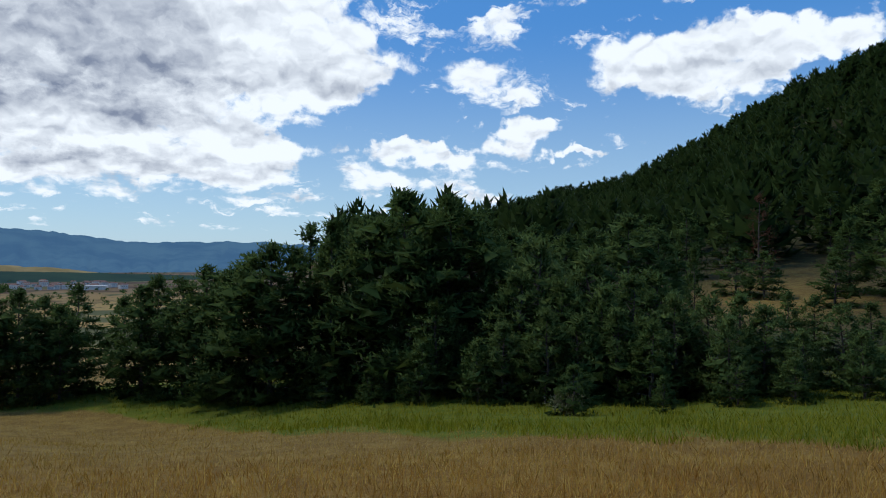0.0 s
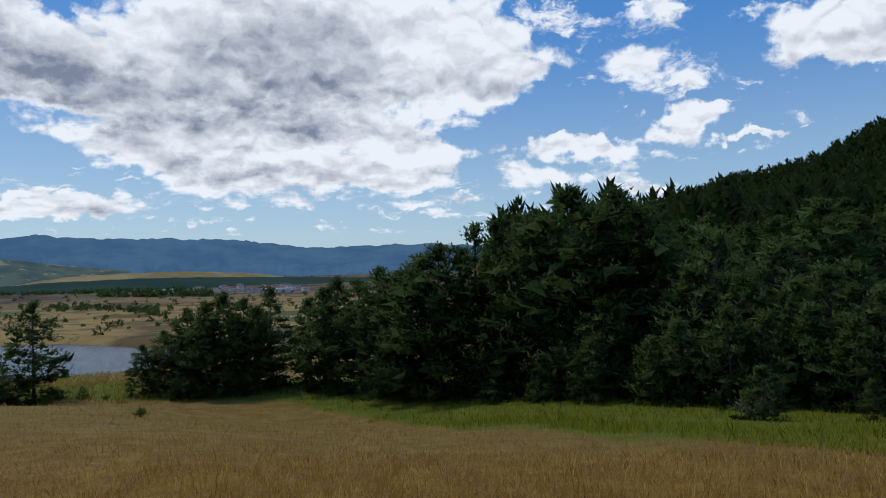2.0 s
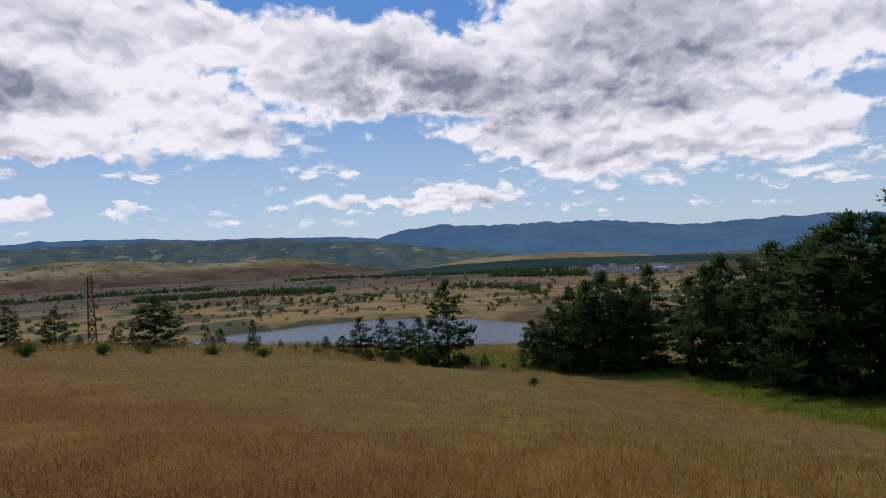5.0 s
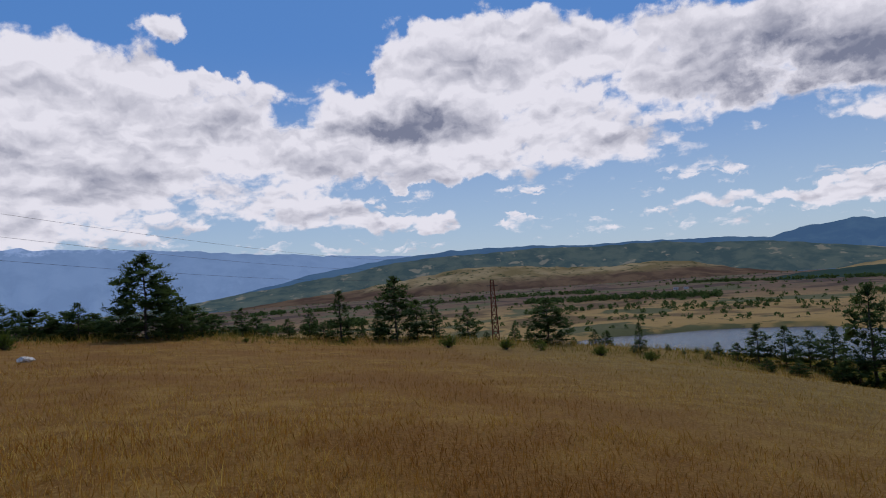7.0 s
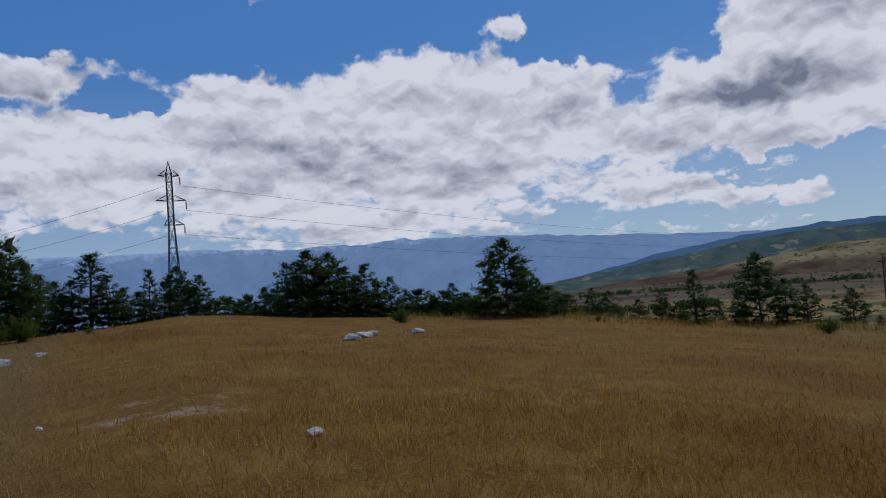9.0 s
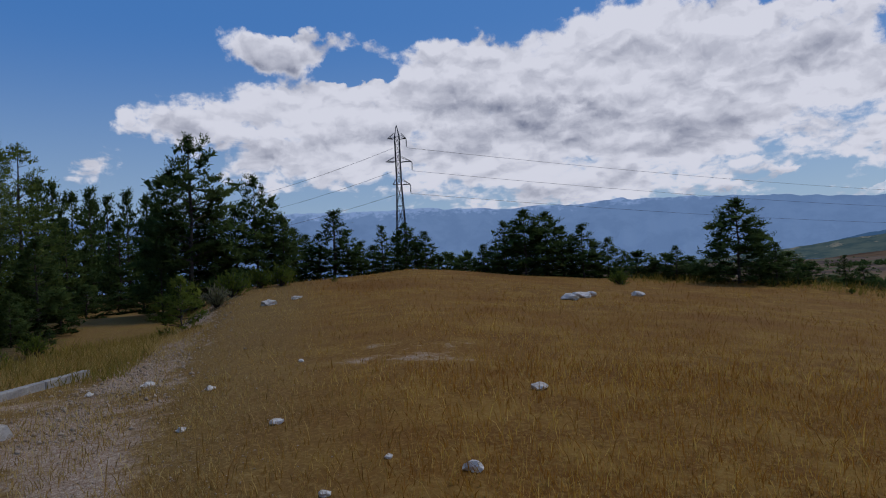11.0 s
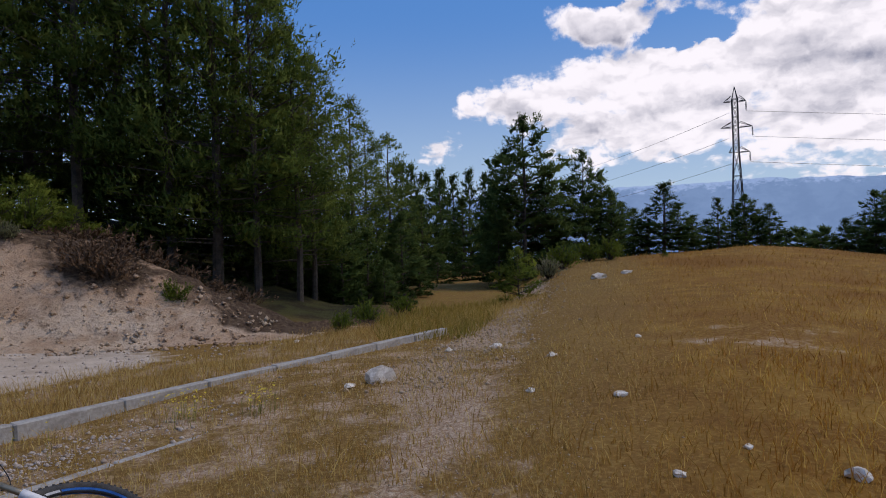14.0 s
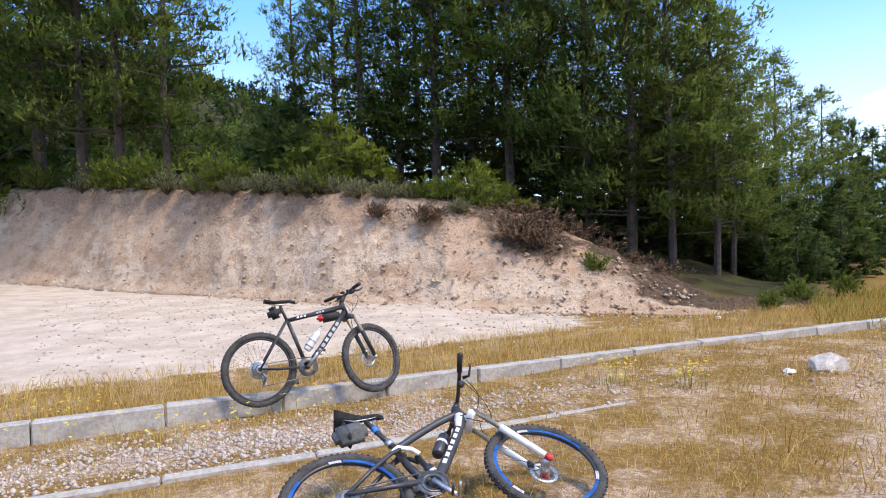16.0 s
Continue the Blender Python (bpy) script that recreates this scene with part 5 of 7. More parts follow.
a_, r_ = rng_g.uniform(166, 222, 2500), rng_g.uniform(8.2, 18, 2500)
x_, y_ = -np.sin(np.radians(a_)) * r_, np.cos(np.radians(a_)) * r_
keep = (x_ * KERB.x + y_ * KERB.y > 8.0) & (r_ < np.interp(a_, FOOT_A, FOOT_R) + 0.5)
scatter_pebbles("road_stones", x_[keep], y_[keep], rng_g.uniform(0.010, 0.035, keep.sum()), rng_g, M_PEBBLE, "small stones strewn on the dirt lot")


def blades(name, x, y, height, rng, mat, label, wide=0.006, lean=1.0, category="grass", simple_from=9.0):
    """Grass: one bent blade or stalk at each place, a straight one farther off."""
    n = len(x)
    z = ground_z(x, y) - 0.02
    th = rng.uniform(0, math.tau, n)
    tilt = rng.uniform(0.05, lean, n) * height
    p0 = np.stack([x, y, z], -1)
    d = np.stack([np.cos(th), np.sin(th), 0 * th], -1)
    face = rng.uniform(0, math.tau, n)
    # blades are shaded with the turf that they stand in, their faces to the sun
    nor = np.stack([np.sin(face), -np.cos(face), 0 * face], -1)
    face = np.where((nor * SUNWARD).sum(1) < 0, face + math.pi, face)
    nor = np.stack([0.5 * np.sin(face), -0.5 * np.cos(face), 0.9 + 0 * face], -1)
    nor /= np.linalg.norm(nor, axis=1, keepdims=True)
    side = np.stack([np.cos(face), np.sin(face), 0 * face], -1) * (np.broadcast_to(wide, n)[:, None])
    up = np.array([0, 0, 1.0])
    p1 = p0 + d * (tilt * 0.35)[:, None] + up * (height * 0.6)[:, None]
    p2 = p0 + d * tilt[:, None] + up * height[:, None]
    v = np.stack([p0 - side, p0 + side, p1 + side * 0.8, p1 - side * 0.8, p2], 1)
    far = np.hypot(x, y) > simple_from
    bent, straight = v[~far].reshape(-1, 3), v[far][:, (0, 1, 4)].reshape(-1, 3)
    k = 5 * np.arange((~far).sum())[:, None]
    f = np.concatenate([k + np.array([[0, 1, 2]]), k + np.array([[0, 2, 3]]), k + np.array([[3, 2, 4]])], 1).reshape(-1, 3)
    f = np.concatenate([f, len(bent) + np.arange(len(straight)).reshape(-1, 3)])
    me = raw_mesh(name, np.concatenate([bent, straight]), f)
    me.polygons.foreach_set("use_smooth", np.ones(len(me.polygons), dtype=bool))
    me.normals_split_custom_set_from_vertices(np.concatenate([np.repeat(nor[~far], 5, axis=0), np.repeat(nor[far], 3, axis=0)]).tolist())
    return tagged(link_mesh(name, me, mat), label, category, kind="stuff")


def meadow_points(count, lo, hi, r0, r1, rng, power=1.0):
    a = rng.uniform(lo, hi, count)
    r = r0 * (r1 / r0) ** (rng.uniform(0, 1, count) ** power)
    return -np.sin(np.radians(a)) * r, np.cos(np.radians(a)) * r, a, r


def build_grass():
    rng = np.random.default_rng(5)
    # dry meadow
    x, y, a, r = meadow_points(280000, -42, 168, 2.6, 46, rng, 0.85)
    re = np.interp(a, BROW_A, BROW_R)
    edge = np.interp(r, EDGE_R, EDGE_A)
    thin = rough_field(x, y, 1.7, 51) * 0.5 + rough_field(x, y, 5.0, 52) * 0.5
    ragged = 12.0 * (rough_field(x, y, 0.9, 57) + 0.6 * rough_field(x, y, 0.35, 58)) * np.clip(8 / r, 0.3, 1.3)
    keep = (a < edge - 1 + ragged) & (r < re + 6) & (thin > rng.uniform(-1.0, 0.35, len(x)))
    greenish = (r / re + 0.10 * rough_field(x, y, 3.0, 54) + 0.07 * rough_field(x, y, 0.8, 55) > np.interp(a, (-40, -20, 0, 13, 20, 27, 60), (0.40, 0.39, 0.46, 0.55, 0.86, 1.0, 1.1))) & (a < 60)
    bald = 1.5 * np.exp(-(((a - 130) / 8) ** 2 + ((r - 9.5) / 1.4) ** 2)) + np.exp(-(((a - 156) / 7) ** 2 + ((r - 6.2) / 2.6) ** 2))
    keep &= bald < rng.uniform(0.2, 1.6, len(x))
    cut = np.abs((edge - a + 0.5 * ragged) * np.radians(1) * r + 0.45) < rng.uniform(0.1, 0.95, len(x))
    keep &= ~(cut & (r > 5.0) & (r < 25))
    dry = keep & ~greenish
    blades("dry_grass", x[dry], y[dry], (rng.uniform(0.03, 0.12, dry.sum()) + 0.13 * (rng.uniform(0, 1, dry.sum()) < 0.05)) * (1 + 0.35 * rough_field(x[dry], y[dry], 4, 53)), rng, M_DRY,
           "knee-high sun-bleached summer grass", wide=0.0020 + 0.00034 * r[dry])
    wet = keep & greenish
    blades("green_grass", x[wet], y[wet], rng.uniform(0.08, 0.22, wet.sum()), rng, M_GREEN, "lush green grass in the hollow below the meadow", wide=0.004 + 0.0005 * r[wet])
    # the verge between the track, the kerb and the lot
    n = 120000
    s, q = rng.uniform(-11, 15, n), rng.uniform(2.2, 8.6, n)
    x, y = ALONG.x * s + KERB.x * q, ALONG.y * s + KERB.y * q
    a, r = polar(x, y)
    edge = np.interp(r, EDGE_R, EDGE_A)
    band = np.exp(-((q - 7.3) / 0.75) ** 2) * 1.2 + np.exp(-((q - 6.2) / 0.25) ** 2) * 1.1 + 0.40 * (q < 4.6) + 0.42
    band = np.where(s > 4, np.maximum(band, 0.7), band)
    clump = rough_field(x, y, 0.7, 61) * 0.6 + rough_field(x, y, 2.2, 62) * 0.4
    on_kerb = (np.abs(q - KERB_Q + 0.03) < 0.10) & (s < 9.6)
    keep = (a > edge - 1) & (band + clump * 0.9 > rng.uniform(0, 1.5, n)) & ~on_kerb & (r > 2.6)
    tall = np.where(q > KERB_Q, rng.uniform(0.06, 0.24, n), rng.uniform(0.03, 0.12, n))
    blades("verge_grass", x[keep], y[keep], tall[keep], rng, M_VERGE, "thin dry grass on the stony verge", wide=0.0016 + 0.00026 * r[keep])
    x, y, a, r = meadow_points(150000, 146, 228, 2.4, 9.5, rng, 1.0)
    q = x * KERB.x + y * KERB.y
    tuftish = rough_field(x, y, 0.28, 71) * 0.6 + rough_field(x, y, 1.1, 72) * 0.5
    worn = np.exp(-(((a - 157) / 8) ** 2 + ((r - 6.0) / 2.8) ** 2)) + 0.35
    keep = (tuftish - worn * 0.62 > rng.uniform(-0.75, 0.5, len(x))) & (q < 4.8)
    blades("sparse_grass", x[keep], y[keep], rng.uniform(0.02, 0.09, keep.sum()), rng, M_VERGE, "sparse dry grass tufts on stony ground", wide=0.0012 + 0.00022 * r[keep])
    x, y, a, r = meadow_points(26000, 148, 170, 11, 40, rng, 0.8)
    q = x * KERB.x + y * KERB.y
    keep = (a > np.interp(r, (10, 14, 24, 60), (154, 151.5, 148, 147))) & (r < 36) & (q < 9.5) & (a < 161.5)
    blades("track_grass", x[keep], y[keep], rng.uniform(0.1, 0.32, keep.sum()), rng, M_TRACK, "green-gold grass over the lower track", wide=0.004 + 0.0005 * r[keep])
    x, y, a, r = meadow_points(30000, 30, 112, 33, 75, rng, 1.0)
    keep = r > np.interp(a, BROW_A, BROW_R)
    blades("brow_grass", x[keep], y[keep], rng.uniform(0.15, 0.5, keep.sum()), rng, M_TRACK, "rough green-gold grass beyond the brow", wide=0.02)


M_VERGE = grass_blades("verge_grass_blades", (0.32, 0.195, 0.050), (0.45, 0.31, 0.095), (0.58, 0.45, 0.18))
M_TRACK = grass_blades("track_grass_blades", (0.17, 0.155, 0.025), (0.29, 0.215, 0.040), (0.38, 0.28, 0.08))
build_grass()


def flowers(name, spots, label, seed):
    rng = np.random.default_rng(seed)
    xs, ys = [], []
    for cx, cy, spread, count in spots:
        xs.append(rng.normal(cx, spread, count)), ys.append(rng.normal(cy, spread, count))
    x, y = np.concatenate(xs), np.concatenate(ys)
    h = rng.uniform(0.08, 0.30, len(x))
    blades("flower_stalks", x, y, h, rng, M_STALK, "thin green flower stalks by the kerb", wide=0.0028, lean=0.3, category="plant")
    n = len(x)
    c = np.stack([x, y, ground_z(x, y) + h], -1)
    k = 5
    th = rng.uniform(0, math.tau, (n, k))
    d = np.stack([np.cos(th), np.sin(th), rng.uniform(-0.2, 0.8, (n, k))], -1) * 0.015
    e = np.stack([-np.sin(th), np.cos(th), 0 * th], -1) * 0.008
    root = np.repeat((c + rng.normal(0, 0.004, c.shape))[:, None], k, 1)
    v = np.stack([root, root + d + e, root + d - e], 2).reshape(-1, 3)
    me = raw_mesh(name, v, np.arange(len(v)).reshape(-1, 3))
    return tagged(link_mesh(name, me, M_YELLOW), label, "flowers", kind="stuff")


M_STALK = grass_blades("flower_stalk", (0.17, 0.17, 0.04), (0.24, 0.23, 0.05), (0.30, 0.28, 0.09))
M_YELLOW = plain("yellow_petals", (0.62, 0.46, 0.02), (0.80, 0.66, 0.05), 30.0, 0.7)


def kerb_xy(s, q):
    return ALONG.x * s + KERB.x * q, ALONG.y * s + KERB.y * q


flowers("yellow_flowers", [(*kerb_xy(4.0, 5.5), 0.13, 60), (*kerb_xy(4.5, 5.0), 0.10, 40), (*kerb_xy(-0.9, 7.1), 0.22, 40), (*kerb_xy(0.25, 5.6), 0.2, 22),
                           (*kerb_xy(1.0, 6.1), 0.25, 18), (*kerb_xy(-0.5, 6.2), 0.3, 16), (*kerb_xy(2.6, 6.1), 0.3, 14)], "small yellow wildflowers along the kerb", 9)


# ---------------------------------------------------------------- shrubs
def shrub(name, radius, height, tufts, size, mat, seed, label):
    """A low shrub: a fan of stems with tufts of small leaves."""
    rng = np.random.default_rng(seed)
    root = empty(name, pose(0, 0, 0), label, "shrub")
    bm = bmesh.new()
    cs, axs = [], []
    for k in range(max(10, tufts // 10)):
        th, lean = rng.uniform(0, math.tau), rng.uniform(0.1, 1.0)
        tip = Vector((math.cos(th) * radius * lean, math.sin(th) * radius * lean, height * rng.uniform(0.6, 1.05) * (1.1 - 0.45 * lean)))
        tube(bm, ((0, 0, -0.05), tip * 0.5 + Vector((0, 0, 0.05)), tip), (0.012, 0.008, 0.004), 3, False)
        for j in range(10):
            g = rng.uniform(0.35, 1.0)
            cs.append(np.array(tip) * g + rng.normal(0, radius * 0.10, 3))
            axs.append(np.array(tip) / (tip.length + 1e-6) + np.array([0, 0, 0.5]) + rng.normal(0, 0.3, 3))
    tagged(part("branchwork", bm, M_BARK, root), kind="stuff")
    me = tuft_mesh("foliage", np.array(cs), np.array(axs), np.full(len(cs), size) * rng.uniform(0.7, 1.2, len(cs)), 6, 0.6, 0.15, rng)
    link_mesh("foliage", me, mat, root)
    return root


shrub_green = shrub("shrub", 0.7, 0.8, 420, 0.10, M_SHRUB, 61, "bright green leafy shrub on the bank")
shrub_grey = shrub("shrub", 0.5, 0.5, 360, 0.08, M_GREYSHRUB, 62, "dry grey-green shrub on the bank's lip")
shrub_brown = shrub("shrub", 0.6, 0.35, 300, 0.09, plain("dead_twigs", (0.085, 0.050, 0.026), (0.19, 0.115, 0.065), 6.0, 0.9, island=True), 63, "dead brown brush hanging over the bank")
shrub_field = shrub("shrub", 0.6, 0.6, 360, 0.10, M_SHRUB, 64, "low green bush at the edge of the meadow")
first_shrub = set()


def plant(kind, p, scale=1.0, turn=0.0, tall=1.0):
    m = Matrix.Translation(p) @ pose(0, 0, 0, 0, 0, turn) @ Matrix.Diagonal((scale, scale, scale * tall, 1))
    if kind in first_shrub:
        return copy_thing(kind, m @ Matrix.Diagonal((1 / kind.scale.x, 1 / kind.scale.y, 1 / kind.scale.z, 1)))
    first_shrub.add(kind)
    kind.matrix_basis = m
    return kind


def lip(a, back=0.4):
    """A place on top of the bank."""
    r = np.interp(a, FOOT_A, FOOT_R) + np.interp(a, FOOT_A, BANK_D) + back
    x, y = heading(a, r)
    return Vector((x, y, np.interp(a, FOOT_A, BANK_Z) - 0.08))


for a, k, s in ((226, shrub_grey, 1.2), (222, shrub_green, 1.5), (219, shrub_grey, 1.3), (217, shrub_green, 1.7), (214.6, shrub_green, 1.8), (213, shrub_grey, 1.4), (211, shrub_grey, 1.2),
                (209, shrub_green, 1.7), (207.4, shrub_green, 1.4), (208, shrub_grey, 1.1), (205.6, shrub_grey, 1.3), (203.6, shrub_grey, 1.2), (202, shrub_grey, 1.3), (200.6, shrub_green, 1.3), (199.4, shrub_grey, 1.2),
                (197.6, shrub_grey, 1.0), (195.2, shrub_grey, 1.0), (193.4, shrub_grey, 0.9), (191.8, shrub_green, 0.9), (190.2, shrub_green, 1.1), (187.8, shrub_green, 1.2), (185.4, shrub_brown, 1.2),
                (183.4, shrub_brown, 1.5), (181.6, shrub_brown, 1.4), (179.4, shrub_brown, 1.2), (176.8, shrub_brown, 1.0), (174.6, shrub_brown, 0.9), (172.6, shrub_brown, 1.0)):
    plant(k, lip(a, (-0.1 if k == shrub_grey else 0.25) + (a * 7 % 1) * 0.6), s, a * 5, 0.9)
plant(shrub_brown, lip(184, -0.6) - Vector((0, 0, 0.3)), 1.3, 40), plant(shrub_brown, lip(182.4, -0.5) - Vector((0, 0, 0.35)), 1.2, 80), plant(shrub_green, lip(177.9, -0.5) - Vector((0, 0, 0.42)), 0.55, 10)
plant(shrub_brown, lip(192, -0.7) - Vector((0, 0, 0.4)), 0.9, 10), plant(shrub_brown, lip(196, -0.6) - Vector((0, 0, 0.4)), 0.8, 130), plant(shrub_grey, lip(189.0, -0.2) - Vector((0, 0, 0.15)), 0.7, 10)
for a, dip, s, k in ((39.1, 11.9, 0.5, shrub_field), (45.6, 10.2, 0.5, shrub_field), (41.6, 10.3, 0.35, shrub_field), (112.8, 2.75, 1.0, shrub_field), (62, 8.0, 0.8, shrub_field), (79, 5.9, 1.0, shrub_field),
                     (145.6, 2.1, 1.3, shrub_field), (143.4, 1.5, 1.2, shrub_field), (141.6, 1.4, 1.3, shrub_field), (139.0, 0.7, 1.2, shrub_field), (146.8, 2.9, 1.2, shrub_grey), (136.8, 0.5, 0.9, shrub_field),
                     (-10.6, 13.3, 1.2, shrub_grey), (-11.6, 12.9, 0.9, shrub_grey), (66, 7.4, 0.9, shrub_field), (74, 6.4, 0.9, shrub_field), (88, 4.8, 0.5, shrub_field), (96, 4.0, 0.4, shrub_field), (8, 11.9, 1.1, shrub_field), (5.6, 11.8, 1.2, shrub_field),
                     (164.6, 6.9, 0.6, shrub_field), (162.6, 6.3, 0.8, shrub_field), (159.4, 5.6, 0.7, shrub_field)):
    plant(k, spot(a, dip), s, a * 9)


# ---------------------------------------------------------------- power line
M_STEEL = plain("galvanised_steel", (0.035, 0.037, 0.040), (0.075, 0.076, 0.080), 3.0, 0.7, metal=0.0, spec=0.2)
M_RUST = plain("rusty_steel", (0.14, 0.040, 0.020), (0.27, 0.085, 0.040), 3.0, 0.85, metal=0.2)
M_WIRE = plain("power_cable", (0.07, 0.07, 0.075), (0.12, 0.12, 0.13), 3.0, 0.5, metal=0.5)
M_GLASSY = plain("insulator_glass", (0.06, 0.07, 0.075), (0.13, 0.15, 0.16), 6.0, 0.25)


def bar(bm, a, b, r=0.06):
    tube(bm, (a, b), r, 4)


def lattice(bm, levels, r):
    """Four legs with crossed bracing between square levels (height, half width)."""
    for (z0, w0), (z1, w1) in zip(levels, levels[1:]):
        low = [Vector((x * w0, y * w0, z0)) for x, y in ((-1, -1), (1, -1), (1, 1), (-1, 1))]
        high = [Vector((x * w1, y * w1, z1)) for x, y in ((-1, -1), (1, -1), (1, 1), (-1, 1))]
        for k in range(4):
            bar(bm, low[k], high[k], r)
            bar(bm, low[k], high[(k + 1) % 4], r * 0.5)
            bar(bm, low[(k + 1) % 4], high[k], r * 0.5)
            bar(bm, high[k], high[(k + 1) % 4], r * 0.6)


def build_pylon():
    """A steel lattice tower with three uneven cross-arms."""
    x, y, z = on_ground(131.3, 125)
    top = EYE_Z + 125 * math.tan(radians(12.05))
    h = top - z
    m = Matrix.Translation((x, y, z)) @ pose(0, 0, 0, 0, 0, 131.3 + 8)
    root = empty("power_pylon", m, "tall steel lattice power pylon behind the pines", "pylon")
    arms = [(25.6 - z, 1.8, 1.8), (21.1 - z, 2.35, 2.7), (16.7 - z, 1.2, 2.2)]
    low, high = arms[2][0], arms[0][0] + 0.4
    bm = bmesh.new()
    lattice(bm, [(low * i / 9 - (0.4 if i == 0 else 0), 2.1 - 1.65 * i / 9) for i in range(10)] + [(low + (high - low) * i / 6, 0.45) for i in range(1, 7)], 0.095)
    part("tower", bm, M_STEEL, root)
    bm = bmesh.new()
    for sx, sy in ((-1, -1), (1, -1), (1, 1), (-1, 1)):
        bar(bm, (0.45 * sx, 0.45 * sy, high), (0, 0, h), 0.07)
    part("peak", bm, M_STEEL, root)
    ends = []
    for zz, left, right in arms:
        for reach in (-left, right):
            bm = bmesh.new()
            tip = Vector((reach, 0, zz))
            for sy in (-0.68, 0.68):
                bar(bm, (math.copysign(0.68, reach), sy, zz), tip, 0.075)
                bar(bm, (math.copysign(0.68, reach), sy, zz + 0.9), tip, 0.06)
            mid = tip.lerp(Vector((math.copysign(0.68, reach), 0, zz)), 0.5)
            bar(bm, mid + Vector((0, -0.3, 0)), mid + Vector((0, 0.3, 0.45)), 0.04)
            part("cross_arm", bm, M_STEEL, root)
        for reach in (right,):
            bm = bmesh.new()
            for j in range(7):
                bmesh.ops.create_cone(bm, cap_ends=True, segments=8, radius1=0.16, radius2=0.10, depth=0.12, matrix=Matrix.Translation((reach, 0, zz - 0.25 - 0.2 * j)))
            bar(bm, (reach, 0, zz), (reach, 0, zz - 1.7), 0.03)
            part("insulator", bm, M_GLASSY, root)
        ends.append((m @ Vector((right, 0, zz - 1.8)), m @ Vector((-left * 0.5, 0, zz - 1.9))))
    return ends


def cable(name, a, b, sag, label):
    bm = bmesh.new()
    pts = [a.lerp(b, t / 40) - Vector((0, 0, sag * 4 * (t / 40) * (1 - t / 40))) for t in range(41)]
    tube(bm, pts, [0.034 + 0.016 * k / 40 for k in range(41)], 4)
    return tagged(obj(name, bm, M_WIRE), label, "cable", "power line")


for k, (near_side, far_side) in enumerate(build_pylon()):
    gx, gy = heading(76.0, 560)
    cable("power_cable", near_side, Vector((gx, gy, 20 - 6 * k)), 7.5, "dark power cable sagging across the valley")
    gx, gy = heading(156.0, 300)
    cable("power_cable", far_side, Vector((gx, gy, 30 - 5 * k)), 6.0, "dark power cable running off behind the pines")


def build_mast():
    x, y, z = on_ground(74.8, 58)
    h = EYE_Z - 58 * math.tan(radians(0.3)) - z
    root = empty("steel_mast", Matrix.Translation((x, y, z)) @ pose(0, 0, 0, 0, 0, 74.8), "rusty lattice mast standing among bushes", "mast")
    bm = bmesh.new()
    lattice(bm, [(h * i / 9 - (0.3 if i == 0 else 0), 0.34 - 0.20 * i / 9) for i in range(10)], 0.065)
    part("lattice", bm, M_RUST, root)
    bm = bmesh.new()
    bar(bm, (-0.5, 0, h * 0.93), (0.5, 0, h * 0.93), 0.04)
    part("cross_arm", bm, M_STEEL, root)
    return root


build_mast()

# ---------------------------------------------------------------- village and scrub on the plain
M_PLASTER = plain("pale_plaster", (0.55, 0.52, 0.47), (0.78, 0.75, 0.70), 0.4, 0.9)
M_TILE = plain("red_roof_tiles", (0.17, 0.09, 0.07), (0.26, 0.15, 0.12), 0.5, 0.85)
M_PANE = plain("dark_window", (0.03, 0.035, 0.04), (0.05, 0.055, 0.06), 1.0, 0.3)


def build_house(name, wide, deep, tall, label, roofed=True):
    root = empty(name, pose(0, 0, 0), label, "house", "village houses")
    bm = bmesh.new()
    bmesh.ops.create_cube(bm, size=1.0, matrix=Matrix.Translation((0, 0, tall / 2 - 1)) @ Matrix.Diagonal((wide, deep, tall + 2, 1)))
    part("wall", bm, M_PLASTER, root)
    bm = bmesh.new()
    e, rise = 0.5, 2.4 if roofed else 0.6
    v = [bm.verts.new(p) for p in ((-wide / 2 - e, -deep / 2 - e, tall), (wide / 2 + e, -deep / 2 - e, tall), (wide / 2 + e, deep / 2 + e, tall), (-wide / 2 - e, deep / 2 + e, tall),
                                   (-wide / 2 + e, 0, tall + rise), (wide / 2 - e, 0, tall + rise))]
    for f in ((0, 1, 5, 4), (2, 3, 4, 5), (1, 2, 5), (3, 0, 4), (3, 2, 1, 0)):
        bm.faces.new([v[i] for i in f])
    part("roof", bm, M_TILE if roofed else M_PLASTER, root)
    for k in (-0.28, 0.0, 0.28):
        bm = bmesh.new()
        bmesh.ops.create_cube(bm, size=1.0, matrix=Matrix.Translation((k * wide, -deep / 2 - 0.03, tall * 0.55)) @ Matrix.Diagonal((1.3, 0.1, 1.5, 1)))
        part("window", bm, M_PANE, root)
    return root


house = build_house("house", 11, 9, 6, "white village house with a red tiled roof")
block = build_house("house", 16, 11, 9, "larger pale village building with a red roof")
shed = build_house("farm_shed", 60, 14, 5, "long pale farm shed on the plain", False)
rng_v = random.Random(21)
for k in range(48):
    a, r = rng_v.triangular(25, 36.5, 30), rng_v.uniform(640, 770)
    m = Matrix.Translation(on_ground(a, r)) @ pose(0, 0, 0, 0, 0, a + rng_v.uniform(-50, 50)) @ Matrix.Diagonal((0.42, 0.42, 0.45, 1))
    kind = block if k % 4 == 0 else house
    if k in (0, 1):
        kind.matrix_basis = m
    else:
        copy_thing(kind, m @ Matrix.Diagonal((1 / kind.scale.x, 1 / kind.scale.y, 1 / kind.scale.z, 1)))
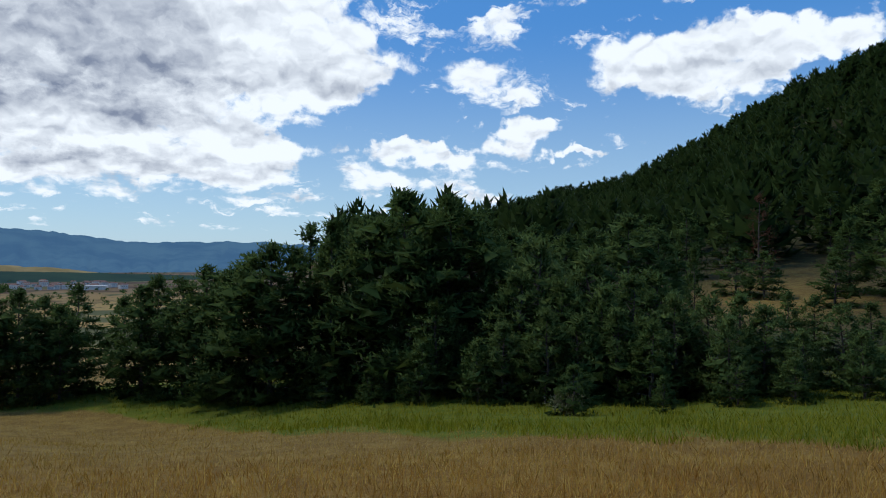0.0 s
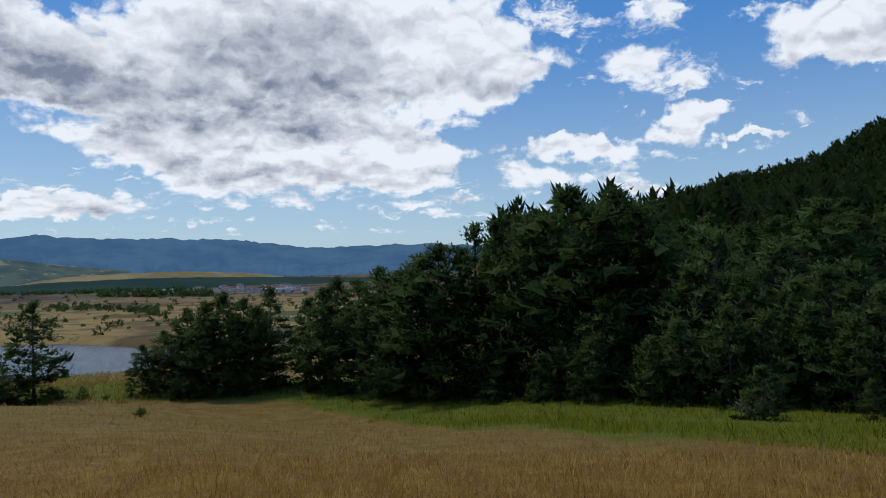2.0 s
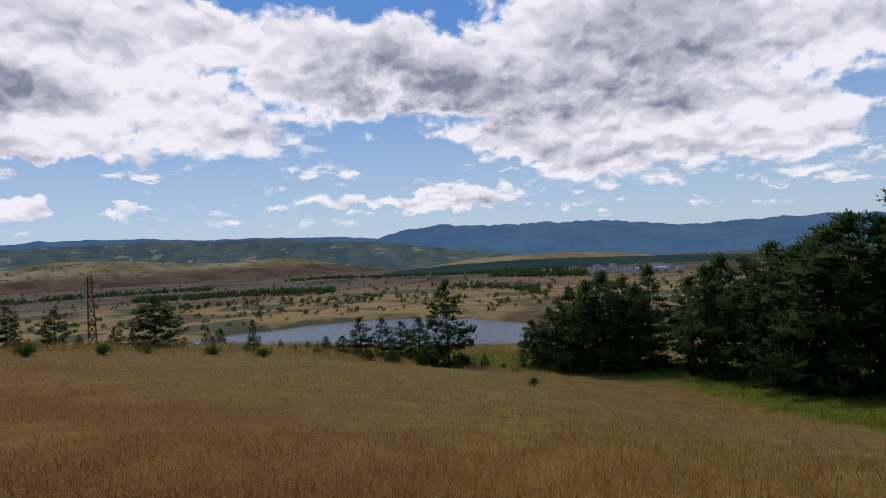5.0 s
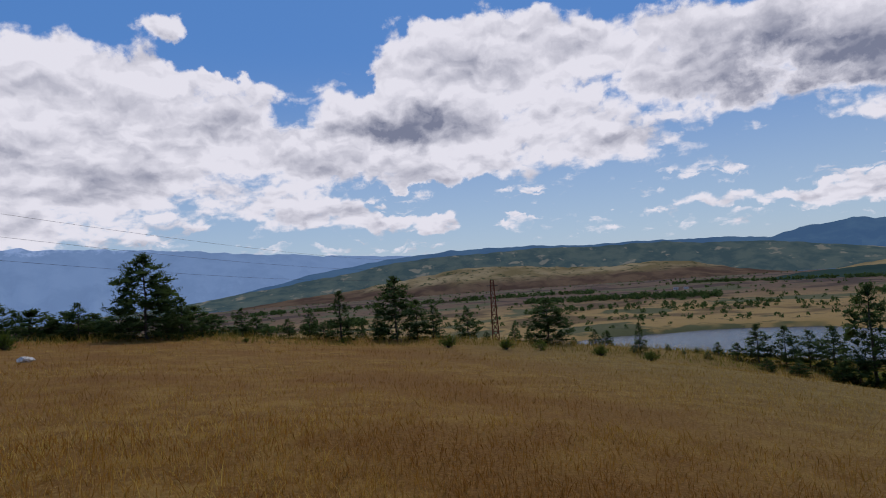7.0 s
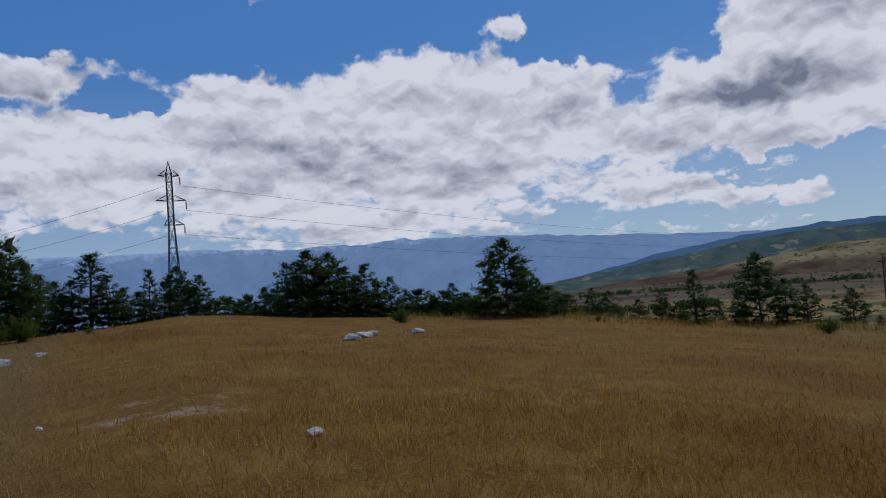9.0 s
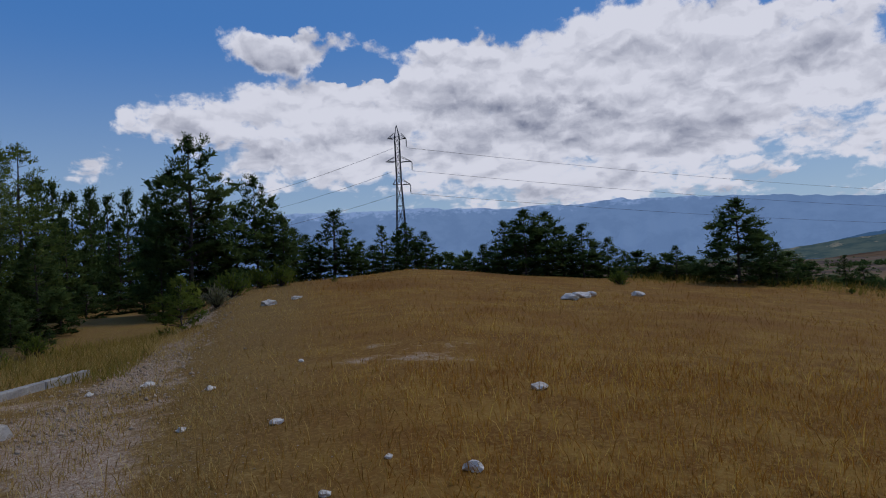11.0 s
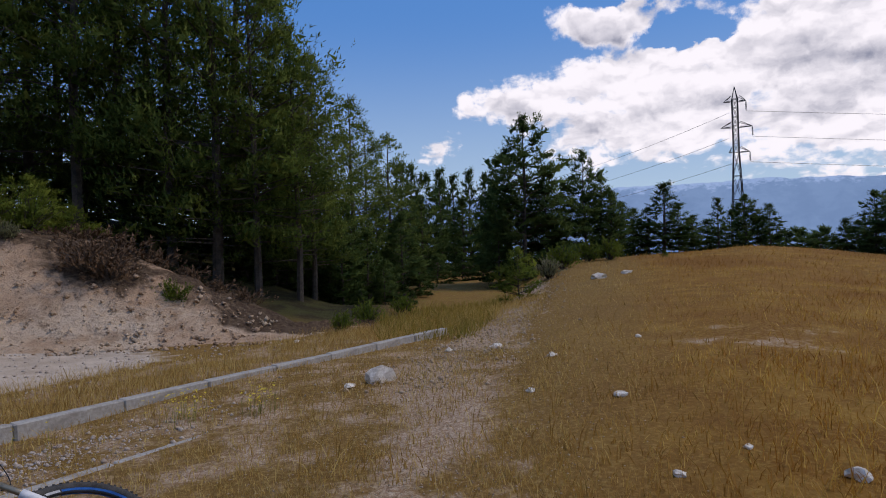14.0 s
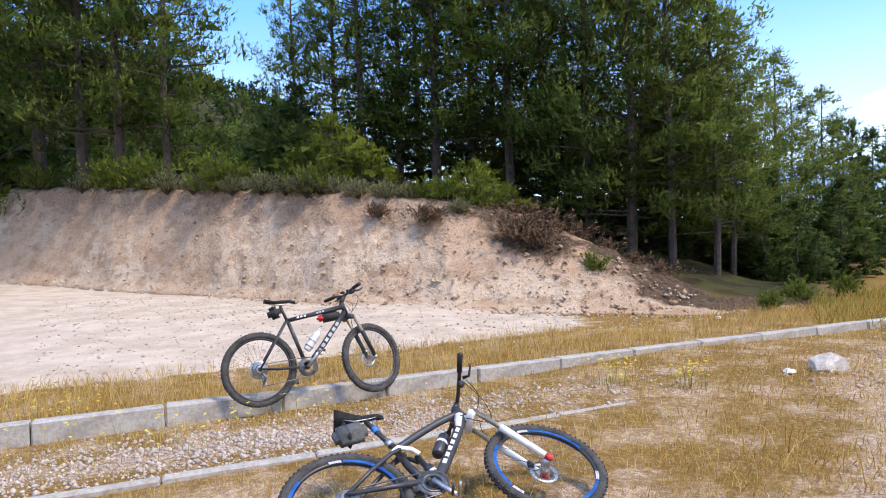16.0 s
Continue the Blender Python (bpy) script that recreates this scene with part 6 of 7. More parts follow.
shed.matrix_basis = Matrix.Translation(on_ground(28.6, 620)) @ pose(0, 0, 0, 0, 0, 20) @ Matrix.Diagonal((0.45, 0.6, 0.7, 1))
copy_thing(shed, Matrix.Translation(on_ground(37.6, 700)) @ pose(0, 0, 0, 0, 0, 40) @ Matrix.Diagonal((1.0, 1.0, 1.2, 1)))
copy_thing(house, Matrix.Translation(on_ground(58.6, 760)) @ pose(0, 0, 0, 0, 0, 60))
copy_thing(house, Matrix.Translation(on_ground(59.4, 780)) @ pose(0, 0, 0, 0, 0, 40))


def build_scrub():
    """Bushes and hedges dotted over the plain."""
    rng = np.random.default_rng(90)
    a = list(rng.uniform(14, 125, 1700))
    r = list(290 * (1700 / 290) ** rng.uniform(0, 1, 1700))
    h = list(rng.uniform(0.8, 3.2, 1700))
    for lo, hi, r0, r1, count, tall in ((66, 124, 820, 900, 420, 6.0), (56, 72, 560, 640, 260, 5.0), (40, 60, 760, 980, 240, 5.0), (38, 46, 420, 540, 90, 3.5), (46, 70, 420, 470, 130, 3.0), (86, 124, 480, 560, 200, 6.0), (100, 135, 150, 260, 260, 6.0), (34, 42, 600, 700, 40, 9.0)):
        f = rng.uniform(0, 1, count)
        a += list(lo + (hi - lo) * f)
        r += list(r0 + (r1 - r0) * f + rng.normal(0, 14, count))
        h += list(rng.uniform(0.5, 1.0, count) * tall)
    a, r, h = np.array(a), np.array(r), np.array(h)
    x, y = -np.sin(np.radians(a)) * r, np.cos(np.radians(a)) * r
    dry = lake_depth(x, y) < -0.06
    x, y, h = x[dry], y[dry], h[dry]
    z = ground_z(x, y)
    k = 26
    n = len(x)
    u = rng.normal(0, 1, (n, k, 3))
    u /= np.linalg.norm(u, axis=-1, keepdims=True)
    u[..., 2] = np.abs(u[..., 2])
    c = np.stack([x, y, z], -1)[:, None] + u * (h[:, None, None] * np.array([0.55, 0.55, 0.9])) * rng.uniform(0.6, 1.0, (n, k, 1))
    e1 = rng.normal(0, 1, (n, k, 3)) * h[:, None, None] * 0.20
    e2 = rng.normal(0, 1, (n, k, 3)) * h[:, None, None] * 0.20
    v = np.stack([c - e1, c + e1, c + e2 + u * h[:, None, None] * 0.15], 2).reshape(-1, 3)
    me = raw_mesh("plain_scrub", v, np.arange(len(v)).reshape(-1, 3))
    return tagged(link_mesh("plain_scrub", me, M_PINE), "dark bushes and hedgerows dotted over the plain", "scrub", kind="stuff")


build_scrub()


# ---------------------------------------------------------------- bicycles
M_RUBBER = plain("dusty_tyre_rubber", (0.030, 0.029, 0.028), (0.085, 0.080, 0.073), 20.0, 0.9, bump=0.4)
M_ALLOY = plain("worn_alloy", (0.38, 0.38, 0.38), (0.60, 0.60, 0.60), 12.0, 0.38, metal=0.9)
M_BLACK = plain("black_paint", (0.018, 0.018, 0.020), (0.040, 0.040, 0.043), 10.0, 0.35, bump=0.03, spec=0.5)
M_GREYPAINT = plain("dark_grey_paint", (0.026, 0.027, 0.030), (0.050, 0.051, 0.055), 10.0, 0.4, bump=0.03, spec=0.5)
M_WHITE = plain("white_paint", (0.66, 0.65, 0.63), (0.82, 0.81, 0.79), 10.0, 0.35, bump=0.03, spec=0.5)
M_REDPAINT = plain("red_paint", (0.45, 0.02, 0.025), (0.60, 0.04, 0.04), 10.0, 0.45)
M_BLUEPAINT = plain("blue_paint", (0.02, 0.12, 0.42), (0.04, 0.22, 0.62), 10.0, 0.4)
M_GRIP = plain("soft_black_rubber", (0.014, 0.014, 0.014), (0.030, 0.030, 0.030), 40.0, 0.85, bump=0.4)
M_FABRIC = plain("black_nylon", (0.022, 0.022, 0.023), (0.050, 0.050, 0.052), 60.0, 0.8, bump=0.5)
M_GREYBAG = plain("grey_nylon", (0.075, 0.078, 0.082), (0.135, 0.138, 0.142), 60.0, 0.75, bump=0.5)
M_CLEAR = plain("clear_bottle_plastic", (0.58, 0.60, 0.60), (0.76, 0.78, 0.78), 8.0, 0.25)
M_STEELDARK = plain("dark_steel", (0.10, 0.10, 0.10), (0.22, 0.22, 0.22), 20.0, 0.45, metal=0.8)
M_GOLD = plain("bronze_stanchion", (0.32, 0.26, 0.17), (0.46, 0.39, 0.28), 12.0, 0.3, metal=0.7)


def ring(bm, centre, radius, minor, n=56, sides=8, flat=1.0):
    """A torus in the bike's own plane (x, z)."""
    rows = []
    for i in range(n):
        t = i * math.tau / n
        rows.append([bm.verts.new((centre[0] + math.cos(t) * (radius + minor * math.cos(k * math.tau / sides)), centre[1] + minor * flat * math.sin(k * math.tau / sides),
                                   centre[2] + math.sin(t) * (radius + minor * math.cos(k * math.tau / sides)))) for k in range(sides)])
    for i in range(n):
        for k in range(sides):
            bm.faces.new((rows[i][k], rows[i][(k + 1) % sides], rows[(i + 1) % n][(k + 1) % sides], rows[(i + 1) % n][k]))


def disc(bm, centre, radius, thick, n=28, hole=0.0):
    """A flat plate or ring square to y."""
    cx, cy, cz = centre
    rows = []
    for rad, dy in ((max(hole, 1e-4), -thick / 2), (radius, -thick / 2), (radius, thick / 2), (max(hole, 1e-4), thick / 2)):
        rows.append([bm.verts.new((cx + rad * math.cos(i * math.tau / n), cy + dy, cz + rad * math.sin(i * math.tau / n))) for i in range(n)])
    for a, b in zip(rows, rows[1:] + rows[:1]):
        for i in range(n):
            bm.faces.new((a[i], a[(i + 1) % n], b[(i + 1) % n], b[i]))


def rounded_box(bm, centre, size, bevel, m=Matrix()):
    made = bmesh.ops.create_cube(bm, size=1.0, matrix=Matrix.Translation(centre) @ m @ Matrix.Diagonal((*size, 1)))["verts"]
    edges = list({e for v in made for e in v.link_edges})
    bmesh.ops.bevel(bm, geom=edges, offset=bevel, segments=2, affect="EDGES")


def one(name, fill, mat, parent, label="", smooth=True):
    bm = bmesh.new()
    fill(bm)
    return part(name, bm, mat, parent, label, smooth)


def build_wheel(root, centre, tyre_r, rim_stripe, steer, cassette, rotor_side, name):
    """Tyre with knobs, rim, spokes, hub, rotor; turned about the steering axis where there is one."""
    rim_r = tyre_r - 0.058
    c = (0, 0, 0)
    tyre = one("tyre", lambda bm: ring(bm, c, tyre_r - 0.027, 0.027, 72, 10, 0.95), M_RUBBER, root)
    bm = bmesh.new()
    for k in range(64):
        t = k * math.tau / 64
        for y, off in ((0.016, 0.0), (-0.016, 0.5), (0.0, 0.25)):
            u = t + off * math.tau / 64
            rad = tyre_r - 0.001 - abs(y) * 0.25
            m = Matrix.Translation((math.cos(u) * rad, y, math.sin(u) * rad)) @ Matrix.Rotation(-u, 4, "Y")
            bmesh.ops.create_cube(bm, size=1.0, matrix=m @ Matrix.Diagonal((0.008, 0.010, 0.013, 1)))
    knobs = tagged(part("tread", bm, M_RUBBER, tyre), kind="stuff")
    rim = one("rim", lambda bm: ring(bm, c, rim_r, 0.012, 64, 8, 1.0), M_BLACK, root)
    if rim_stripe:
        for k in range(3):
            for mat, lo, hi in ((M_BLUEPAINT, 0.0, 1.15), (M_WHITE, 1.18, 1.42)):
                bm = bmesh.new()
                n = 14
                for y in (-0.0135, 0.0135):
                    vs = []
                    for i in range(n + 1):
                        t = k * math.tau / 3 + 0.3 + lo + (hi - lo) * i / n
                        vs.append([bm.verts.new((math.cos(t) * rr, y, math.sin(t) * rr)) for rr in (rim_r - 0.011, rim_r + 0.013)])
                    for p, q in zip(vs, vs[1:]):
                        bm.faces.new((p[0], q[0], q[1], p[1]))
                bmesh.ops.solidify(bm, geom=bm.faces[:], thickness=0.001)
                part("rim_stripe", bm, mat, rim)
    bm = bmesh.new()
    for k in range(32):
        t = k * math.tau / 32
        y = 0.028 if k % 2 else -0.028
        t2 = t + (0.5 if (k // 2) % 2 else -0.5)
        tube(bm, ((math.cos(t2) * 0.026, y, math.sin(t2) * 0.026), (math.cos(t) * (rim_r - 0.01), 0, math.sin(t) * (rim_r - 0.01))), 0.0013, 3, False)
    tagged(part("spokes", bm, M_STEELDARK, root), kind="stuff")
    one("hub", lambda bm: tube(bm, ((0, -0.062, 0), (0, -0.03, 0), (0, 0.03, 0), (0, 0.062, 0)), (0.012, 0.028, 0.028, 0.012), 14), M_BLACK if cassette else M_ALLOY, root)
    one("brake_rotor", lambda bm: disc(bm, (0, 0.045 * rotor_side, 0), 0.085, 0.002, 36, 0.055), M_ALLOY, root)
    if cassette:
        one("cassette", lambda bm: [disc(bm, (0, -0.030 - 0.004 * k, 0), 0.066 - 0.006 * k, 0.002, 26, 0.02) for k in range(8)], M_ALLOY, root)
    return tyre


def wheel_at(parent, name, centre, tyre_r, stripe, cassette, rotor_side, steer_m=None):
    hub = new(name)
    hub.parent = parent
    hub.matrix_local = (steer_m or Matrix()) @ Matrix.Translation(centre)
    # the wheel is one part, its pieces lie under it
    build_wheel(hub, centre, tyre_r, stripe, None, cassette, rotor_side, name)
    return hub


def loft_saddle(bm, x0, x1, z, m=Matrix()):
    """A saddle: wide at the back, a narrow nose."""
    n = 12
    rows = []
    for i in range(n + 1):
        f = i / n
        half = 0.068 * (1 - soft(f, 0.05, 0.62)) + 0.019 + 0.006 * (f < 0.03) - 0.012 * float(soft(f, 0.9, 1.0))
        zz = z + 0.018 * float(soft(f, 0.25, 0.0)) + 0.004 * math.sin(f * 3.1) - 0.012 * float(soft(f, 0.85, 1.0))
        x = x0 + (x1 - x0) * f
        rows.append([bm.verts.new(m @ Vector(p)) for p in ((x, -half, zz - 0.022), (x, -half * 0.86, zz - 0.004), (x, 0, zz), (x, half * 0.86, zz - 0.004), (x, half, zz - 0.022), (x, 0, zz - 0.032))])
    for a, b in zip(rows, rows[1:]):
        for k in range(6):
            bm.faces.new((a[k], a[(k + 1) % 6], b[(k + 1) % 6], b[k]))
    bm.faces.new(rows[0][::-1])
    bm.faces.new(rows[-1])


def lettering(parent, a, b, side, radius, count, mat, size=0.022):
    """A maker's mark on a tube, as plain bars."""
    a, b = Vector(a), Vector(b)
    d = (b - a).normalized()
    up = d.cross(Vector((0, 1, 0)))
    bm = bmesh.new()
    for k in range(count):
        p = a.lerp(b, (k + 0.5) / count) + Vector((0, side * (radius + 0.0012), 0))
        m = Matrix.Translation(p) @ Matrix((d, Vector((0, 1, 0)), up)).transposed().to_4x4()
        bmesh.ops.create_cube(bm, size=1.0, matrix=m @ Matrix.Diagonal(((b - a).length / count * 0.62, 0.002, size, 1)))
    part("marking", bm, mat, parent)


def cockpit(root, stem_base, bar_c, half, rise, steer_m, bend):
    """Stem, bar, grips, brake levers, shifters and cables, turned with the fork."""
    def s(p):
        return steer_m @ Vector(p)
    bx, by, bz = bar_c
    one("stem", lambda bm: tube(bm, (s(stem_base), s((bx, 0, bz))), (0.021, 0.019), 10), M_BLACK, root)
    one("handlebar", lambda bm: tube(bm, [s((bx - bend * (abs(y) / half) ** 2, y * 1.0, bz + rise * float(soft(abs(y), 0.05, 0.14)))) for y in np.linspace(-half, half, 17)], 0.0125, 10), M_BLACK, root)
    for side in (-1, 1):
        e = (bx - bend, side * half, bz + rise)
        i = (bx - bend * 0.45, side * (half - 0.13), bz + rise)
        one("grip", lambda bm: tube(bm, (s(i), s(e)), (0.017, 0.0175), 12), M_GRIP, root)
        k = (bx - bend * 0.3, side * (half - 0.17), bz + rise)
        lever = [s((k[0] + 0.02, k[1], k[2] - 0.012)), s((k[0] + 0.055, k[1] + side * 0.02, k[2] - 0.022)), s((k[0] + 0.05, k[1] + side * 0.11, k[2] - 0.02))]
        one("brake_lever", lambda bm: tube(bm, lever, (0.013, 0.009, 0.006), 8), M_BLACK, root)
        one("shifter", lambda bm: rounded_box(bm, s((k[0] + 0.005, k[1] - side * 0.035, k[2] - 0.028)), (0.05, 0.05, 0.03), 0.01), M_BLACK, root)


def cables(root, pts_list):
    for pts in pts_list:
        one("cable", lambda bm: tube(bm, smooth_path(pts, 18), 0.0025, 5), M_GRIP, root)


def smooth_path(pts, n):
    pts = [Vector(p) for p in pts]
    ext = [pts[0] * 2 - pts[1], *pts, pts[-1] * 2 - pts[-2]]
    out = []
    for i in range(len(pts) - 1):
        p0, p1, p2, p3 = ext[i:i + 4]
        for k in range(n // (len(pts) - 1)):
            t = k / (n // (len(pts) - 1))
            out.append(0.5 * ((2 * p1) + (p2 - p0) * t + (2 * p0 - 5 * p1 + 4 * p2 - p3) * t * t + (3 * p1 - p0 - 3 * p2 + p3) * t ** 3))
    return out + [pts[-1]]


def drivetrain(root, bb, rear, ring_r, crank_t, crank_mat):
    cr = one("chainring", lambda bm: [disc(bm, (bb[0], -0.046 - 0.005 * k, bb[2]), ring_r - 0.018 * k, 0.003, 36, ring_r * 0.55) for k in range(3)], M_STEELDARK, root)
    bm = bmesh.new()
    for k in range(36):
        t = k * math.tau / 36
        bmesh.ops.create_cube(bm, size=1.0, matrix=Matrix.Translation((bb[0] + math.cos(t) * ring_r, -0.046, bb[2] + math.sin(t) * ring_r)) @ Matrix.Rotation(-t, 4, "Y") @ Matrix.Diagonal((0.008, 0.002, 0.006, 1)))
    tagged(part("teeth", bm, M_STEELDARK, cr), kind="stuff")
    one("bottom_bracket", lambda bm: tube(bm, ((bb[0], -0.05, bb[2]), (bb[0], 0.05, bb[2])), 0.022, 14), M_BLACK, root)
    for side, t in ((-1, crank_t), (1, crank_t + math.pi)):
        tip = Vector((bb[0] + math.cos(t) * 0.172, side * 0.082, bb[2] + math.sin(t) * 0.172))
        one("crank", lambda bm: tube(bm, ((bb[0], side * 0.062, bb[2]), (bb[0] + math.cos(t) * 0.09, side * 0.072, bb[2] + math.sin(t) * 0.09), tip), (0.019, 0.013, 0.014), 10), crank_mat, root)
        pedal = one("pedal", lambda bm: [rounded_box(bm, tip + Vector((dx, side * 0.055, 0)), (0.014, 0.085, 0.018), 0.004) for dx in (-0.036, 0.036)], M_STEELDARK, root)
        one("pedal_axle", lambda bm: tube(bm, (tip, tip + Vector((0, side * 0.095, 0))), 0.009, 8), M_ALLOY, pedal)
    chain = []
    for k in range(16):
        t = math.pi / 2 - math.pi * k / 15
        chain.append((bb[0] + math.cos(t) * ring_r, -0.047, bb[2] + math.sin(t) * ring_r))
    low = Vector((rear[0] + 0.03, -0.05, rear[2] - 0.13))
    chain += [(low.x + 0.03, -0.05, low.z - 0.02), (low.x - 0.01, -0.05, low.z)]
    for k in range(10):
        t = -math.pi / 2 - math.pi * k / 9
        chain.append((rear[0] + math.cos(t) * 0.04, -0.05, rear[2] + math.sin(t) * 0.04))
    chain.append(chain[0])
    one("chain", lambda bm: tube(bm, chain, 0.0045, 5), M_STEELDARK, root)
    mech = one("derailleur", lambda bm: tube(bm, ((rear[0] + 0.01, -0.06, rear[2] - 0.03), (rear[0] + 0.045, -0.062, rear[2] - 0.075), (rear[0] + 0.02, -0.058, rear[2] - 0.14)), (0.013, 0.012, 0.010), 8), M_STEELDARK, root)
    for dz in (-0.07, -0.135):
        one("jockey_wheel", lambda bm: disc(bm, (rear[0] + 0.03, -0.05, rear[2] + dz), 0.022, 0.006, 14), M_ALLOY, mech)


def steering(axis_a, axis_b, degrees):
    a, b = Vector(axis_a), Vector(axis_b)
    return Matrix.Translation(a) @ Matrix.Rotation(radians(degrees), 4, (b - a).normalized()) @ Matrix.Translation(-a)


def build_fork(root, crown, axle, top, legs, stanchion, lower_mat, steer_m, cap_mat):
    """Suspension fork: crown, two stanchions, two lowers joined by an arch."""
    def s(p):
        return steer_m @ Vector(p)
    crown, axle = Vector(crown), Vector(axle)
    d = (axle - crown)
    one("steerer", lambda bm: tube(bm, (s(crown), s(top)), 0.019, 10), M_BLACK, root)
    one("fork_crown", lambda bm: tube(bm, (s(crown + Vector((0, -0.075, -0.005))), s(crown + Vector((0, 0, 0.012))), s(crown + Vector((0, 0.075, -0.005)))), (0.024, 0.028, 0.024), 10), M_BLACK if lower_mat is not M_WHITE else M_WHITE, root)
    for y in (-legs, legs):
        off = Vector((0.02, y, 0))
        one("stanchion", lambda bm: tube(bm, (s(crown + off + Vector((0, 0, 0.015))), s(crown + off + d * 0.55)), 0.016, 12), stanchion, root)
        low = one("fork_leg", lambda bm: tube(bm, (s(crown + off + d * 0.36), s(crown + off + d * 0.42), s(axle + Vector((0, y, 0)))), (0.023, 0.022, 0.019), 12), lower_mat, root)
        one("leg_cap", lambda bm: tube(bm, (s(axle + Vector((0, y, 0)) - d * 0.02), s(axle + Vector((0, y, 0)) + d * 0.05)), (0.021, 0.017), 10), cap_mat, low)
    arch = [s(crown + Vector((0.035, -legs, 0)) + d * 0.38), s(crown + Vector((0.075, -legs * 0.6, 0)) + d * 0.27), s(crown + Vector((0.085, 0, 0)) + d * 0.23), s(crown + Vector((0.075, legs * 0.6, 0)) + d * 0.27), s(crown + Vector((0.035, legs, 0)) + d * 0.38)]
    one("fork_arch", lambda bm: tube(bm, arch, 0.014, 8), lower_mat, root)
    one("brake_caliper", lambda bm: rounded_box(bm, s(axle + Vector((-0.05, legs * 0.75, 0.07))), (0.03, 0.035, 0.06), 0.008), M_BLACK, root)


def standing_bike():
    """Dark hardtail leaning back against the kerb."""
    root = empty("mountain_bike", Matrix.Translation((2.77, -5.76, 0.03)) @ pose(0, 0, 0, -12.2, 0, -145.5) , "dark grey mountain bike leaning on the kerb", "bicycle", "parked bicycles")
    rear, front, bb = (0, 0, 0.335), (1.07, 0, 0.335), (0.43, 0, 0.31)
    seat, head_t, head_b = (0.275, 0, 0.775), (0.805, 0, 0.885), (0.845, 0, 0.775)
    crown = (0.86, 0, 0.735)
    turn = steering(head_b, head_t, 20)
    wheel_at(root, "rear_wheel", rear, 0.335, False, True, 1)
    wheel_at(root, "front_wheel", front, 0.335, False, False, 1, turn)
    one("seat_tube", lambda bm: tube(bm, (bb, seat), (0.019, 0.017), 12), M_BLACK, root)
    tt = one("top_tube", lambda bm: tube(bm, ((seat[0] + 0.01, 0, seat[2] - 0.02), (0.82, 0, 0.845)), (0.020, 0.024), 12), M_BLACK, root)
    dt = one("down_tube", lambda bm: tube(bm, (bb, (0.6, 0, 0.50), (0.835, 0, 0.80)), (0.024, 0.028, 0.027), 12), M_GREYPAINT, root)
    one("head_tube", lambda bm: tube(bm, (head_b, head_t), 0.024, 12), M_BLACK, root)
    lettering(dt, (0.50, 0, 0.38), (0.76, 0, 0.705), -1, 0.028, 7, M_ALLOY, 0.03)
    lettering(tt, (0.36, 0, 0.775), (0.46, 0, 0.79), -1, 0.022, 3, M_WHITE, 0.018)
    lettering(tt, (0.55, 0, 0.803), (0.63, 0, 0.818), -1, 0.023, 3, M_ALLOY, 0.018)
    for y in (-0.055, 0.055):
        one("chainstay", lambda bm: tube(bm, ((bb[0] - 0.03, y * 0.55, bb[2]), (0.2, y, 0.32), (0, y * 1.15, 0.335)), (0.013, 0.011, 0.010), 8), M_BLACK, root)
        one("seatstay", lambda bm: tube(bm, ((seat[0] - 0.01, y * 0.3, seat[2] - 0.03), (0.16, y * 0.95, 0.58), (0, y * 1.15, 0.335)), (0.012, 0.010, 0.009), 8), M_GREYPAINT, root)
    one("seatpost", lambda bm: tube(bm, ((seat[0] + 0.005, 0, seat[2] - 0.03), (0.225, 0, 0.90)), 0.0145, 10), M_BLACK, root)
    one("saddle", lambda bm: loft_saddle(bm, 0.085, 0.365, 0.945), M_GRIP, root)
    one("saddle_rail", lambda bm: [tube(bm, ((0.13, y, 0.925), (0.18, y * 0.8, 0.903), (0.27, y * 0.8, 0.905), (0.32, y * 0.3, 0.925)), 0.0035, 6) for y in (-0.022, 0.022)], M_ALLOY, root)
    bag = one("saddle_bag", lambda bm: rounded_box(bm, (0.165, 0, 0.835), (0.125, 0.085, 0.115), 0.03, Matrix.Rotation(radians(-18), 4, "Y")), M_FABRIC, root, "black nylon saddle bag")
    one("strap", lambda bm: rounded_box(bm, (0.165, 0, 0.84), (0.022, 0.088, 0.118), 0.008, Matrix.Rotation(radians(-18), 4, "Y")), M_GRIP, bag)
    fb = one("frame_bag", lambda bm: rounded_box(bm, (0.685, 0, 0.765), (0.20, 0.055, 0.105), 0.026, Matrix.Rotation(radians(-6), 4, "Y")), M_FABRIC, root, "black and red frame bag")
    one("bag_panel", lambda bm: rounded_box(bm, (0.595, 0, 0.75), (0.075, 0.058, 0.06), 0.018, Matrix.Rotation(radians(-6), 4, "Y")), M_REDPAINT, fb, "red bag panel")
    ax = Vector((0.62, 0, 0.61)) - Vector((0.47, 0, 0.42))
    m = Matrix.Translation((0.50, 0, 0.545)) @ ax.to_track_quat("Z", "Y").to_matrix().to_4x4()
    bottle = one("water_bottle", lambda bm: tube(bm, [m @ Vector((0, 0, z)) for z in (-0.10, -0.09, 0.02, 0.035, 0.05, 0.085, 0.095, 0.115)], (0.030, 0.036, 0.036, 0.031, 0.036, 0.034, 0.020, 0.016), 14), M_CLEAR, root, "clear plastic water bottle")
    one("bottle_cap", lambda bm: tube(bm, [m @ Vector((0, 0, z)) for z in (0.113, 0.135)], (0.018, 0.012), 12), M_WHITE, bottle)
